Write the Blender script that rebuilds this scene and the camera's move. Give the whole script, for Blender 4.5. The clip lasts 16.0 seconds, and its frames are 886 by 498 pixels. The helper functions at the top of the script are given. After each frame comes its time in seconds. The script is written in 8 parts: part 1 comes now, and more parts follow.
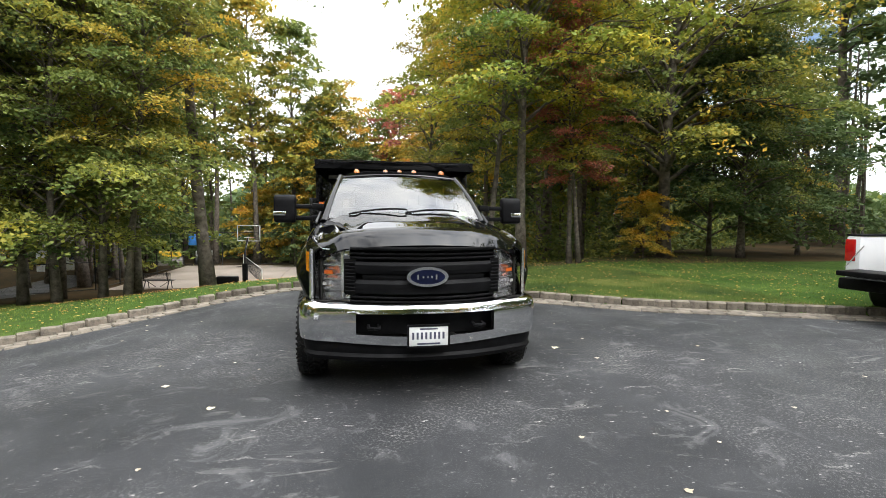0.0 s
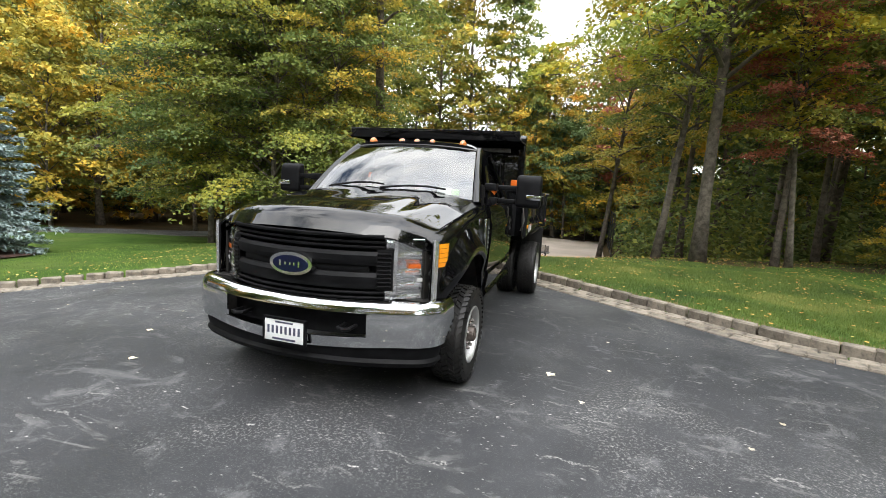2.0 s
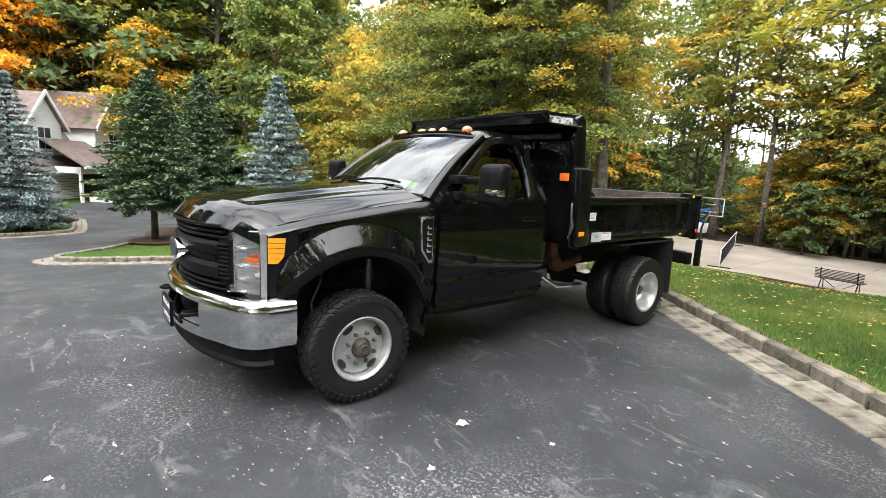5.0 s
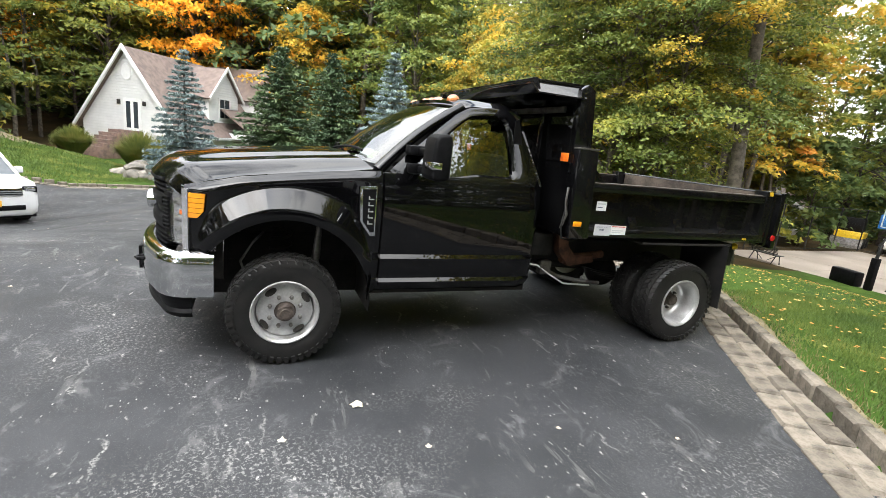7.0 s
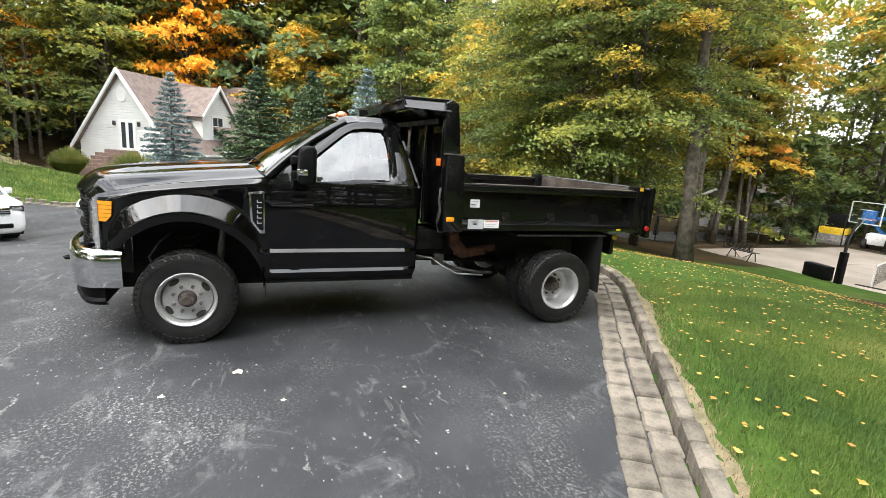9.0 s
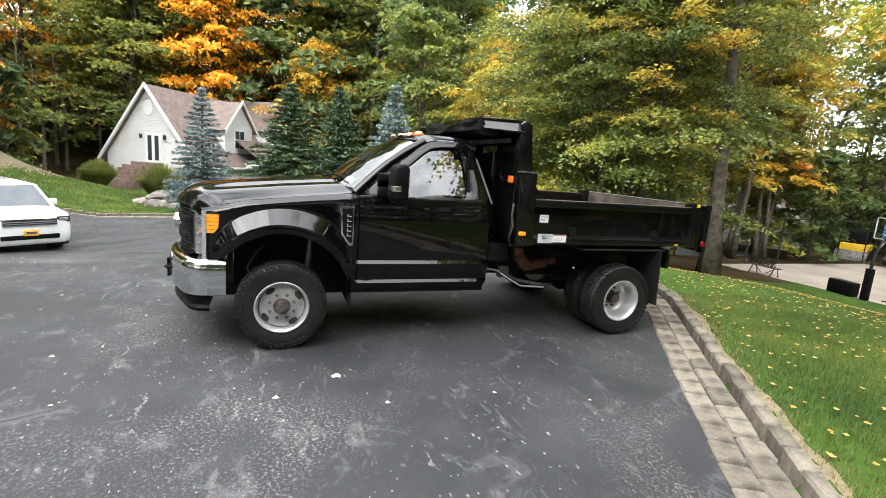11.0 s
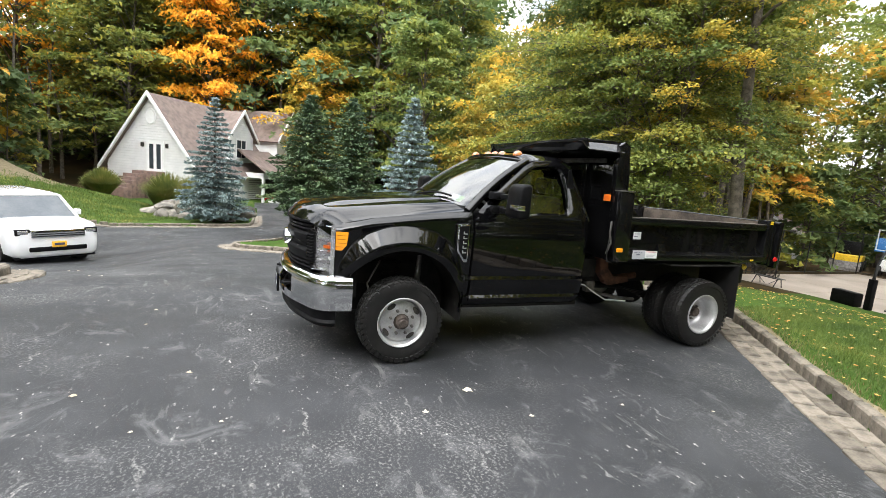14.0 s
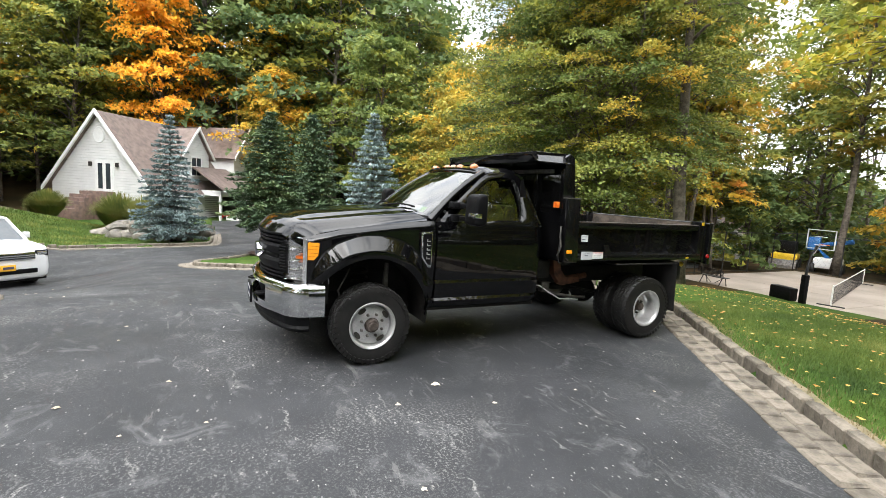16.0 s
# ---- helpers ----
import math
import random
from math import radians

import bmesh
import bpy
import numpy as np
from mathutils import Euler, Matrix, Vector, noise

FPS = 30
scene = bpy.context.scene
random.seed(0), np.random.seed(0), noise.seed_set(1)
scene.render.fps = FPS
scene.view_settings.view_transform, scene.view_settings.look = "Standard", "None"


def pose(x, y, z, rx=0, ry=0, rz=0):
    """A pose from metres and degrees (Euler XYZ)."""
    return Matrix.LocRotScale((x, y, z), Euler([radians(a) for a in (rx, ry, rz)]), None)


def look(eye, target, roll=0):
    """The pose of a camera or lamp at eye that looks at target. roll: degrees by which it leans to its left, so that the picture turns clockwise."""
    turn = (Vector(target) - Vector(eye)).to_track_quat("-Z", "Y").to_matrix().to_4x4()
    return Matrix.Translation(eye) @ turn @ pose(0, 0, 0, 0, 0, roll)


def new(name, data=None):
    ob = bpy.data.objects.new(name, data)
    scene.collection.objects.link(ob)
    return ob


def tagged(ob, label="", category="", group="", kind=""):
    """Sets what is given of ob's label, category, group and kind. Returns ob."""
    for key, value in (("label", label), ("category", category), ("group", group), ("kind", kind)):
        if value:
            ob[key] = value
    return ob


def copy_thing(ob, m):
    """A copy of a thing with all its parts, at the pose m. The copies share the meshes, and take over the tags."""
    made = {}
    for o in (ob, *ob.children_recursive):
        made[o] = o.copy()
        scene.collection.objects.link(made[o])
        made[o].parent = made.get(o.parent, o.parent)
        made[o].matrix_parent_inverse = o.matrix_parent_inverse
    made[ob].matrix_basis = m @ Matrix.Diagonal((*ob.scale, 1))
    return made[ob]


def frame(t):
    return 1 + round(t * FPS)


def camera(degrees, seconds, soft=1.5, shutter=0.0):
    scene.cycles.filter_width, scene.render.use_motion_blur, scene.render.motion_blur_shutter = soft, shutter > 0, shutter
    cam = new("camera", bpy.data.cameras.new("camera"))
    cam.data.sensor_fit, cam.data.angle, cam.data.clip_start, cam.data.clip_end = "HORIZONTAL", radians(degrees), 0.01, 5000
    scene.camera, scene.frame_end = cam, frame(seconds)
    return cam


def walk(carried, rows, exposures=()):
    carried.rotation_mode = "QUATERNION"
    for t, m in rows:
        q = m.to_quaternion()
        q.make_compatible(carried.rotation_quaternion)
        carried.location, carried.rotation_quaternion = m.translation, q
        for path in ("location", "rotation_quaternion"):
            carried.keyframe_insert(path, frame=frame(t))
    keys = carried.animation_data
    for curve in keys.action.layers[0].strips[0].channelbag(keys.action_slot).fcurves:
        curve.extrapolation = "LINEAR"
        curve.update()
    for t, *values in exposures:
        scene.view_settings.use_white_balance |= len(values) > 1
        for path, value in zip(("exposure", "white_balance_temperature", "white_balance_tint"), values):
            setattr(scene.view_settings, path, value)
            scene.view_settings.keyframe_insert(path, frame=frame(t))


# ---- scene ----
cam = camera(86.0, 16.0, soft=0.5)
PATH = [
    (0.0, pose(-0.580, -4.646, 1.482, 86.28, -0.44, -10.78)),
    (0.5, pose(-0.042, -4.393, 1.596, 84.71, -1.58, -5.59)),
    (1.0, pose(0.657, -4.222, 1.659, 83.14, -3.21, 2.02)),
    (1.5, pose(1.208, -3.957, 1.598, 82.31, -4.16, 10.63)),
    (2.0, pose(1.891, -3.707, 1.628, 81.89, -3.35, 17.29)),
    (2.5, pose(2.505, -3.384, 1.648, 81.65, -3.11, 24.61)),
    (3.0, pose(2.956, -3.056, 1.650, 81.40, -2.85, 31.50)),
    (3.5, pose(3.415, -2.714, 1.690, 81.24, -2.85, 37.02)),
    (4.0, pose(3.701, -2.396, 1.711, 80.98, -2.82, 42.10)),
    (4.5, pose(3.823, -1.961, 1.674, 81.19, -2.50, 46.92)),
    (5.0, pose(3.886, -1.579, 1.662, 80.66, -2.77, 51.81)),
    (7.5, pose(4.595, 0.081, 1.684, 77.28, -5.73, 70.29)),
    (8.0, pose(4.832, 0.329, 1.702, 77.80, -4.82, 69.37)),
    (8.5, pose(5.096, 0.492, 1.734, 78.21, -4.27, 69.04)),
    (9.0, pose(5.364, 0.572, 1.750, 78.55, -3.97, 69.26)),
    (9.5, pose(5.419, 0.449, 1.790, 78.75, -3.59, 70.24)),
    (12.0, pose(5.286, -0.413, 1.720, 80.65, -4.65, 70.13)),
    (12.5, pose(5.258, -0.536, 1.718, 80.71, -4.71, 70.03)),
    (13.0, pose(5.220, -0.738, 1.709, 80.80, -4.72, 69.78)),
    (13.5, pose(5.187, -1.036, 1.743, 81.00, -4.67, 69.31)),
    (14.0, pose(5.058, -1.265, 1.750, 81.20, -4.65, 68.83)),
    (14.5, pose(5.067, -1.458, 1.764, 82.19, -4.47, 67.29)),
    (15.0, pose(5.219, -1.533, 1.794, 82.64, -4.15, 66.06)),
    (15.5, pose(5.329, -1.447, 1.738, 82.96, -3.83, 65.09)),
    (16.0, pose(5.391, -1.420, 1.741, 83.04, -3.31, 64.14)),
]
walk(cam, PATH, exposures=[(0.0, 0.26), (2.5, 0.44), (8.0, 0.66), (12.0, 0.6), (16.0, 0.5)])

# ---- world and light ----
world = bpy.data.worlds.new("sky")
scene.world = world
world.use_nodes = True
wn, wl = world.node_tree.nodes, world.node_tree.links
wn.clear()
w_out = wn.new("ShaderNodeOutputWorld")
w_bg = wn.new("ShaderNodeBackground")
w_sky = wn.new("ShaderNodeTexSky")
w_sky.sky_type = "NISHITA"
w_sky.sun_disc = False
SUN_ELEV, SUN_AZ = 48.0, 140.0
w_sky.sun_elevation = radians(SUN_ELEV)
w_sky.sun_rotation = radians(SUN_AZ)
w_bg.inputs["Strength"].default_value = 0.14
# a broken cloud deck over the blue
CLOUD_HORIZON, CLOUD_ZENITH, CLOUD_GLOW = 14.5, 26.0, 38.0
w_tc = wn.new("ShaderNodeTexCoord")
w_map = wn.new("ShaderNodeMapping")
w_map.inputs["Scale"].default_value = (1.0, 1.0, 2.6)
w_noise = wn.new("ShaderNodeTexNoise")
w_noise.inputs["Scale"].default_value = 2.3
w_noise.inputs["Detail"].default_value = 7.0
w_noise.inputs["Roughness"].default_value = 0.6
w_ramp = wn.new("ShaderNodeValToRGB")
w_ramp.color_ramp.elements[0].position, w_ramp.color_ramp.elements[1].position = 0.3, 0.48
w_cn = wn.new("ShaderNodeTexNoise")
w_cn.inputs["Scale"].default_value = 4.0
w_cn.inputs["Detail"].default_value = 6.0
w_cr = wn.new("ShaderNodeValToRGB")
w_cr.color_ramp.elements[0].position, w_cr.color_ramp.elements[1].position = 0.3, 0.65
w_cr.color_ramp.elements[0].color = (0.62, 0.66, 0.72, 1)
w_cr.color_ramp.elements[1].color = (1.0, 1.0, 0.99, 1)
# an overcast deck is about three times brighter overhead than at the horizon, and brightest before the sun
w_sep = wn.new("ShaderNodeSeparateXYZ")
w_up = wn.new("ShaderNodeMath")
w_up.operation = "MULTIPLY_ADD"
w_up.use_clamp = False
w_up.inputs[1].default_value, w_up.inputs[2].default_value = CLOUD_ZENITH - CLOUD_HORIZON, CLOUD_HORIZON
w_zc = wn.new("ShaderNodeClamp")
w_dot = wn.new("ShaderNodeVectorMath")
w_dot.operation = "DOT_PRODUCT"
w_dot.inputs[1].default_value = (math.sin(radians(SUN_AZ)) * math.cos(radians(SUN_ELEV)), math.cos(radians(SUN_AZ)) * math.cos(radians(SUN_ELEV)), math.sin(radians(SUN_ELEV)))
w_dc = wn.new("ShaderNodeClamp")
w_pow = wn.new("ShaderNodeMath")
w_pow.operation = "POWER"
w_pow.inputs[1].default_value = 4.0
w_glow = wn.new("ShaderNodeMath")
w_glow.operation = "MULTIPLY_ADD"
w_glow.inputs[1].default_value = CLOUD_GLOW
w_scale = wn.new("ShaderNodeVectorMath")
w_scale.operation = "SCALE"
wl.new(w_tc.outputs["Generated"], w_sep.inputs[0])
wl.new(w_sep.outputs["Z"], w_zc.inputs["Value"])
wl.new(w_zc.outputs["Result"], w_up.inputs[0])
wl.new(w_tc.outputs["Generated"], w_dot.inputs[0])
wl.new(w_dot.outputs["Value"], w_dc.inputs["Value"])
wl.new(w_dc.outputs["Result"], w_pow.inputs[0])
wl.new(w_pow.outputs[0], w_glow.inputs[0])
wl.new(w_up.outputs[0], w_glow.inputs[2])
wl.new(w_cr.outputs["Color"], w_scale.inputs[0])
wl.new(w_glow.outputs[0], w_scale.inputs["Scale"])
w_mix = wn.new("ShaderNodeMixRGB")
wl.new(w_tc.outputs["Generated"], w_map.inputs["Vector"])
wl.new(w_map.outputs["Vector"], w_noise.inputs["Vector"])
wl.new(w_map.outputs["Vector"], w_cn.inputs["Vector"])
wl.new(w_noise.outputs["Fac"], w_ramp.inputs["Fac"])
wl.new(w_cn.outputs["Fac"], w_cr.inputs["Fac"])
wl.new(w_ramp.outputs["Color"], w_mix.inputs["Fac"])
wl.new(w_sky.outputs["Color"], w_mix.inputs["Color1"])
wl.new(w_scale.outputs["Vector"], w_mix.inputs["Color2"])
wl.new(w_mix.outputs["Color"], w_bg.inputs["Color"])
wl.new(w_bg.outputs["Background"], w_out.inputs["Surface"])
sun = new("sun", bpy.data.lights.new("sun", "SUN"))
sun.data.energy, sun.data.angle, sun.data.color = 1.5, radians(42), (1.0, 0.95, 0.88)
# soft light through thin cloud, from behind the first camera place and to its right
sa, se = radians(SUN_AZ), radians(SUN_ELEV)
sun.matrix_world = look((0, 0, 40), (-math.sin(sa) * math.cos(se) * 10, -math.cos(sa) * math.cos(se) * 10, 40 - math.sin(se) * 10))

# ---- materials ----
MATS = {}


def mat(name, c1, c2=None, rough=0.5, metal=0.0, scale=6.0, fine=60.0, bump=0.0, coat=0.0, coords="Object", rnd=0.0, spec=0.5, rough2=None, lo=0.35, hi=0.65, emit=0.0):
    """A surface of two colours mixed by a coarse and a fine noise, with roughness and relief from the same noises."""
    m = bpy.data.materials.new(name)
    m.use_nodes = True
    n, l = m.node_tree.nodes, m.node_tree.links
    b = n["Principled BSDF"]
    c2 = c2 or c1
    tc = n.new("ShaderNodeTexCoord")
    a = n.new("ShaderNodeTexNoise")
    a.inputs["Scale"].default_value, a.inputs["Detail"].default_value = scale, 4.0
    f = n.new("ShaderNodeTexNoise")
    f.inputs["Scale"].default_value, f.inputs["Detail"].default_value = fine, 3.0
    l.new(tc.outputs[coords], a.inputs["Vector"])
    l.new(tc.outputs[coords], f.inputs["Vector"])
    add = n.new("ShaderNodeMath")
    add.operation = "MULTIPLY_ADD"
    l.new(f.outputs["Fac"], add.inputs[0])
    add.inputs[1].default_value = 0.4
    l.new(a.outputs["Fac"], add.inputs[2])
    r = n.new("ShaderNodeMapRange")
    r.inputs["From Min"].default_value, r.inputs["From Max"].default_value = lo + 0.2, hi + 0.2
    l.new(add.outputs[0], r.inputs["Value"])
    mix = n.new("ShaderNodeMixRGB")
    mix.inputs["Color1"].default_value, mix.inputs["Color2"].default_value = (*c1, 1), (*c2, 1)
    l.new(r.outputs["Result"], mix.inputs["Fac"])
    col = mix.outputs["Color"]
    if rnd:
        oi = n.new("ShaderNodeObjectInfo")
        mr = n.new("ShaderNodeMapRange")
        mr.inputs["To Min"].default_value, mr.inputs["To Max"].default_value = 1 - rnd, 1 + rnd
        l.new(oi.outputs["Random"], mr.inputs["Value"])
        hv = n.new("ShaderNodeHueSaturation")
        l.new(mr.outputs["Result"], hv.inputs["Value"])
        l.new(col, hv.inputs["Color"])
        col = hv.outputs["Color"]
    l.new(col, b.inputs["Base Color"])
    b.inputs["Metallic"].default_value = metal
    b.inputs["Specular IOR Level"].default_value = spec
    if rough2 is None:
        b.inputs["Roughness"].default_value = rough
    else:
        rr = n.new("ShaderNodeMapRange")
        rr.inputs["To Min"].default_value, rr.inputs["To Max"].default_value = rough, rough2
        l.new(r.outputs["Result"], rr.inputs["Value"])
        l.new(rr.outputs["Result"], b.inputs["Roughness"])
    b.inputs["Coat Weight"].default_value = coat
    b.inputs["Coat Roughness"].default_value = 0.02
    b.inputs["Coat IOR"].default_value = 1.48
    if bump:
        bp = n.new("ShaderNodeBump")
        bp.inputs["Strength"].default_value, bp.inputs["Distance"].default_value = bump, 0.01
        l.new(add.outputs[0], bp.inputs["Height"])
        l.new(bp.outputs["Normal"], b.inputs["Normal"])
    if emit:
        l.new(col, b.inputs["Emission Color"])
        b.inputs["Emission Strength"].default_value = emit
    MATS[name] = m
    return m


def leaf_mat(name, stops, size=0.55, trans=0.42):
    """Foliage: colours from a patchy noise and from leaf to leaf, with light coming through."""
    m = bpy.data.materials.new(name)
    m.use_nodes = True
    n, l = m.node_tree.nodes, m.node_tree.links
    n.clear()
    out = n.new("ShaderNodeOutputMaterial")
    geo = n.new("ShaderNodeNewGeometry")
    tc = n.new("ShaderNodeTexCoord")
    oi = n.new("ShaderNodeObjectInfo")
    no = n.new("ShaderNodeTexNoise")
    no.inputs["Scale"].default_value, no.inputs["Detail"].default_value = size, 2.0
    no.noise_dimensions = "4D"
    mo = n.new("ShaderNodeMath")
    mo.operation = "MULTIPLY"
    mo.inputs[1].default_value = 20.0
    l.new(oi.outputs["Random"], mo.inputs[0])
    l.new(mo.outputs[0], no.inputs["W"])
    l.new(tc.outputs["Object"], no.inputs["Vector"])
    s = n.new("ShaderNodeMath")
    s.operation = "MULTIPLY_ADD"
    l.new(geo.outputs["Random Per Island"], s.inputs[0])
    s.inputs[1].default_value = 0.13
    l.new(no.outputs["Fac"], s.inputs[2])
    t = n.new("ShaderNodeMath")
    t.operation = "MULTIPLY_ADD"
    l.new(oi.outputs["Random"], t.inputs[0])
    t.inputs[1].default_value = 0.16
    l.new(s.outputs[0], t.inputs[2])
    r = n.new("ShaderNodeMapRange")
    r.inputs["From Min"].default_value, r.inputs["From Max"].default_value = 0.4, 0.95
    l.new(t.outputs[0], r.inputs["Value"])
    ramp = n.new("ShaderNodeValToRGB")
    while len(ramp.color_ramp.elements) < len(stops):
        ramp.color_ramp.elements.new(0.5)
    for e, (p, c) in zip(ramp.color_ramp.elements, stops):
        e.position, e.color = p, (c[0], c[1], c[2] + 0.016, 1)
    l.new(r.outputs["Result"], ramp.inputs["Fac"])
    d = n.new("ShaderNodeBsdfPrincipled")
    d.inputs["Roughness"].default_value = 0.55
    d.inputs["Specular IOR Level"].default_value = 0.25
    tr = n.new("ShaderNodeBsdfTranslucent")
    mx = n.new("ShaderNodeMixShader")
    mx.inputs["Fac"].default_value = trans
    l.new(ramp.outputs["Color"], d.inputs["Base Color"])
    l.new(ramp.outputs["Color"], tr.inputs["Color"])
    l.new(d.outputs[0], mx.inputs[1])
    l.new(tr.outputs[0], mx.inputs[2])
    l.new(mx.outputs[0], out.inputs["Surface"])
    MATS[name] = m
    return m


def glass_mat(name, tint, gloss=1.0, ior=2.25):
    m = bpy.data.materials.new(name)
    m.use_nodes = True
    n, l = m.node_tree.nodes, m.node_tree.links
    n.clear()
    out = n.new("ShaderNodeOutputMaterial")
    t = n.new("ShaderNodeBsdfTransparent")
    t.inputs["Color"].default_value = (*tint, 1)
    g = n.new("ShaderNodeBsdfGlossy")
    g.inputs["Roughness"].default_value = 0.01
    g.inputs["Color"].default_value = (gloss, gloss, gloss, 1)
    fr = n.new("ShaderNodeFresnel")
    fr.inputs["IOR"].default_value = ior
    mx = n.new("ShaderNodeMixShader")
    l.new(fr.outputs[0], mx.inputs["Fac"])
    l.new(t.outputs[0], mx.inputs[1])
    l.new(g.outputs[0], mx.inputs[2])
    l.new(mx.outputs[0], out.inputs["Surface"])
    MATS[name] = m
    return m


PAINT = mat("black_paint", (0.0015, 0.0015, 0.0018), (0.003, 0.003, 0.0035), 0.4, 0, 3, 90, 0, coat=1.0, spec=0.0)
BODY_BLACK = mat("dump_body_black", (0.0025, 0.0025, 0.003), (0.006, 0.006, 0.0065), 0.35, 0, 2.5, 40, 0.04, coat=0.9, rough2=0.5, spec=0.06)
PLASTIC = mat("black_plastic", (0.004, 0.004, 0.0045), (0.008, 0.008, 0.009), 0.5, 0, 10, 300, 0.05, spec=0.1)
GLOSSBLACK = mat("gloss_black_trim", (0.02, 0.02, 0.021), (0.026, 0.026, 0.027), 0.18, 0, 8, 120, 0, spec=0.9, coat=1.0)
RUBBER = mat("tyre_rubber", (0.008, 0.008, 0.008), (0.017, 0.016, 0.0155), 0.55, 0, 7, 120, 0.15, spec=0.3)
CHROME = mat("chrome", (0.78, 0.79, 0.8), (0.7, 0.71, 0.72), 0.05, 1.0, 2, 30, 0, rough2=0.1)
SILVER = mat("silver_wheel", (0.58, 0.58, 0.58), (0.4, 0.4, 0.395), 0.32, 0.6, 5, 60, 0.03)
STEEL = mat("worn_steel", (0.22, 0.21, 0.2), (0.1, 0.09, 0.085), 0.5, 0.8, 8, 60, 0.1)
HUBSTEEL = mat("rust_stained_steel", (0.14, 0.115, 0.1), (0.05, 0.038, 0.033), 0.6, 0.5, 14, 80, 0.15)
RUST = mat("rusty_steel", (0.16, 0.07, 0.04), (0.06, 0.03, 0.02), 0.85, 0.1, 12, 80, 0.3)
BEDWEAR = mat("scraped_bed_steel", (0.13, 0.105, 0.085), (0.045, 0.036, 0.03), 0.6, 0.3, 5, 40, 0.2)
CHASSIS = mat("chassis_black", (0.006, 0.006, 0.006), (0.02, 0.018, 0.016), 0.7, 0, 8, 50, 0.15, spec=0.3)
BRIGHT = mat("lamp_reflector", (0.78, 0.78, 0.79), (0.5, 0.5, 0.51), 0.12, 0.85, 6, 30, 0, rough2=0.28, lo=0.4, hi=0.7)
GLASS = glass_mat("window_glass", (0.42, 0.47, 0.46), 1.0, 2.2)
LENS = glass_mat("lamp_lens", (0.95, 0.96, 0.97), 1.0, 1.4)
AMBER = mat("amber_lens", (0.8, 0.27, 0.01), (0.9, 0.34, 0.015), 0.15, 0, 20, 80, 0, coat=1.0)
ROOFAMBER = mat("roof_lamp_amber", (0.36, 0.1, 0.025), (0.5, 0.17, 0.04), 0.2, 0, 20, 80, 0, coat=1.0)
ORANGE = mat("orange_reflector", (0.9, 0.2, 0.02), (0.8, 0.16, 0.02), 0.3, 0, 30, 90)
RED = mat("red_lens", (0.5, 0.01, 0.01), (0.35, 0.01, 0.01), 0.15, 0, 20, 80, 0, coat=1.0)
BLUE = mat("badge_blue", (0.003, 0.005, 0.022), (0.005, 0.008, 0.032), 0.3, 0, 20, 80, 0, coat=0.3, spec=0.2)
WHITE = mat("white_paint", (0.8, 0.8, 0.79), (0.74, 0.74, 0.73), 0.4, 0, 6, 60)
CARWHITE = mat("white_car_paint", (0.8, 0.8, 0.8), (0.76, 0.76, 0.77), 0.25, 0, 3, 60, 0, coat=1.0)
PAPER = mat("paper_white", (0.78, 0.78, 0.76), (0.7, 0.7, 0.7), 0.6)
GREENTAG = mat("green_tag", (0.25, 0.5, 0.1), None, 0.6)
YELLOW = mat("yellow_paint", (0.75, 0.5, 0.02), (0.6, 0.38, 0.02), 0.45)
LIFTBLUE = mat("blue_paint", (0.03, 0.2, 0.55), (0.03, 0.15, 0.42), 0.45)
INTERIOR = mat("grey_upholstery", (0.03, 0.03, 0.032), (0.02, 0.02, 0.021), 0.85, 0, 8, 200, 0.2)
INK = mat("dark_ink", (0.06, 0.06, 0.1), None, 0.6)
REDINK = mat("red_ink", (0.5, 0.04, 0.03), None, 0.6)
STONE = mat("granite_block", (0.195, 0.168, 0.135), (0.098, 0.086, 0.07), 0.9, 0, 9, 55, 0.9, rnd=0.28, spec=0.25)
BOULDER = mat("fieldstone", (0.25, 0.225, 0.19), (0.085, 0.08, 0.07), 0.9, 0, 2.5, 25, 0.8, rnd=0.3)
SOIL = mat("mulch", (0.075, 0.035, 0.022), (0.03, 0.016, 0.012), 0.95, 0, 6, 60, 0.8)
CONCRETE = mat("court_concrete", (0.33, 0.28, 0.235), (0.25, 0.21, 0.175), 0.85, 0, 0.5, 14, 0.1)
SIDING = mat("white_siding", (0.74, 0.735, 0.72), (0.66, 0.655, 0.645), 0.55, 0, 1.5, 30)
ROOF = mat("brown_shingles", (0.2, 0.15, 0.13), (0.13, 0.1, 0.088), 0.9, 0, 3, 30, 0.4)
GREYWALL = mat("grey_siding", (0.5, 0.51, 0.5), (0.42, 0.43, 0.43), 0.7, 0, 1.5, 30)
DARK = mat("dark_interior", (0.02, 0.018, 0.016), (0.04, 0.035, 0.03), 0.9)
BARK = mat("grey_bark", (0.16, 0.135, 0.11), (0.06, 0.05, 0.04), 0.95, 0, 6, 30, 0.8)
FENCE = mat("black_fence_coating", (0.012, 0.012, 0.013), (0.02, 0.02, 0.02), 0.6)
WOODTAN = mat("cardboard_tan", (0.5, 0.3, 0.18), (0.42, 0.25, 0.15), 0.8)
BOXGREEN = mat("utility_green", (0.11, 0.15, 0.12), (0.09, 0.12, 0.1), 0.5)
BRICK = mat("red_brick_steps", (0.22, 0.14, 0.115), (0.13, 0.09, 0.075), 0.9, 0, 5, 30, 0.4)

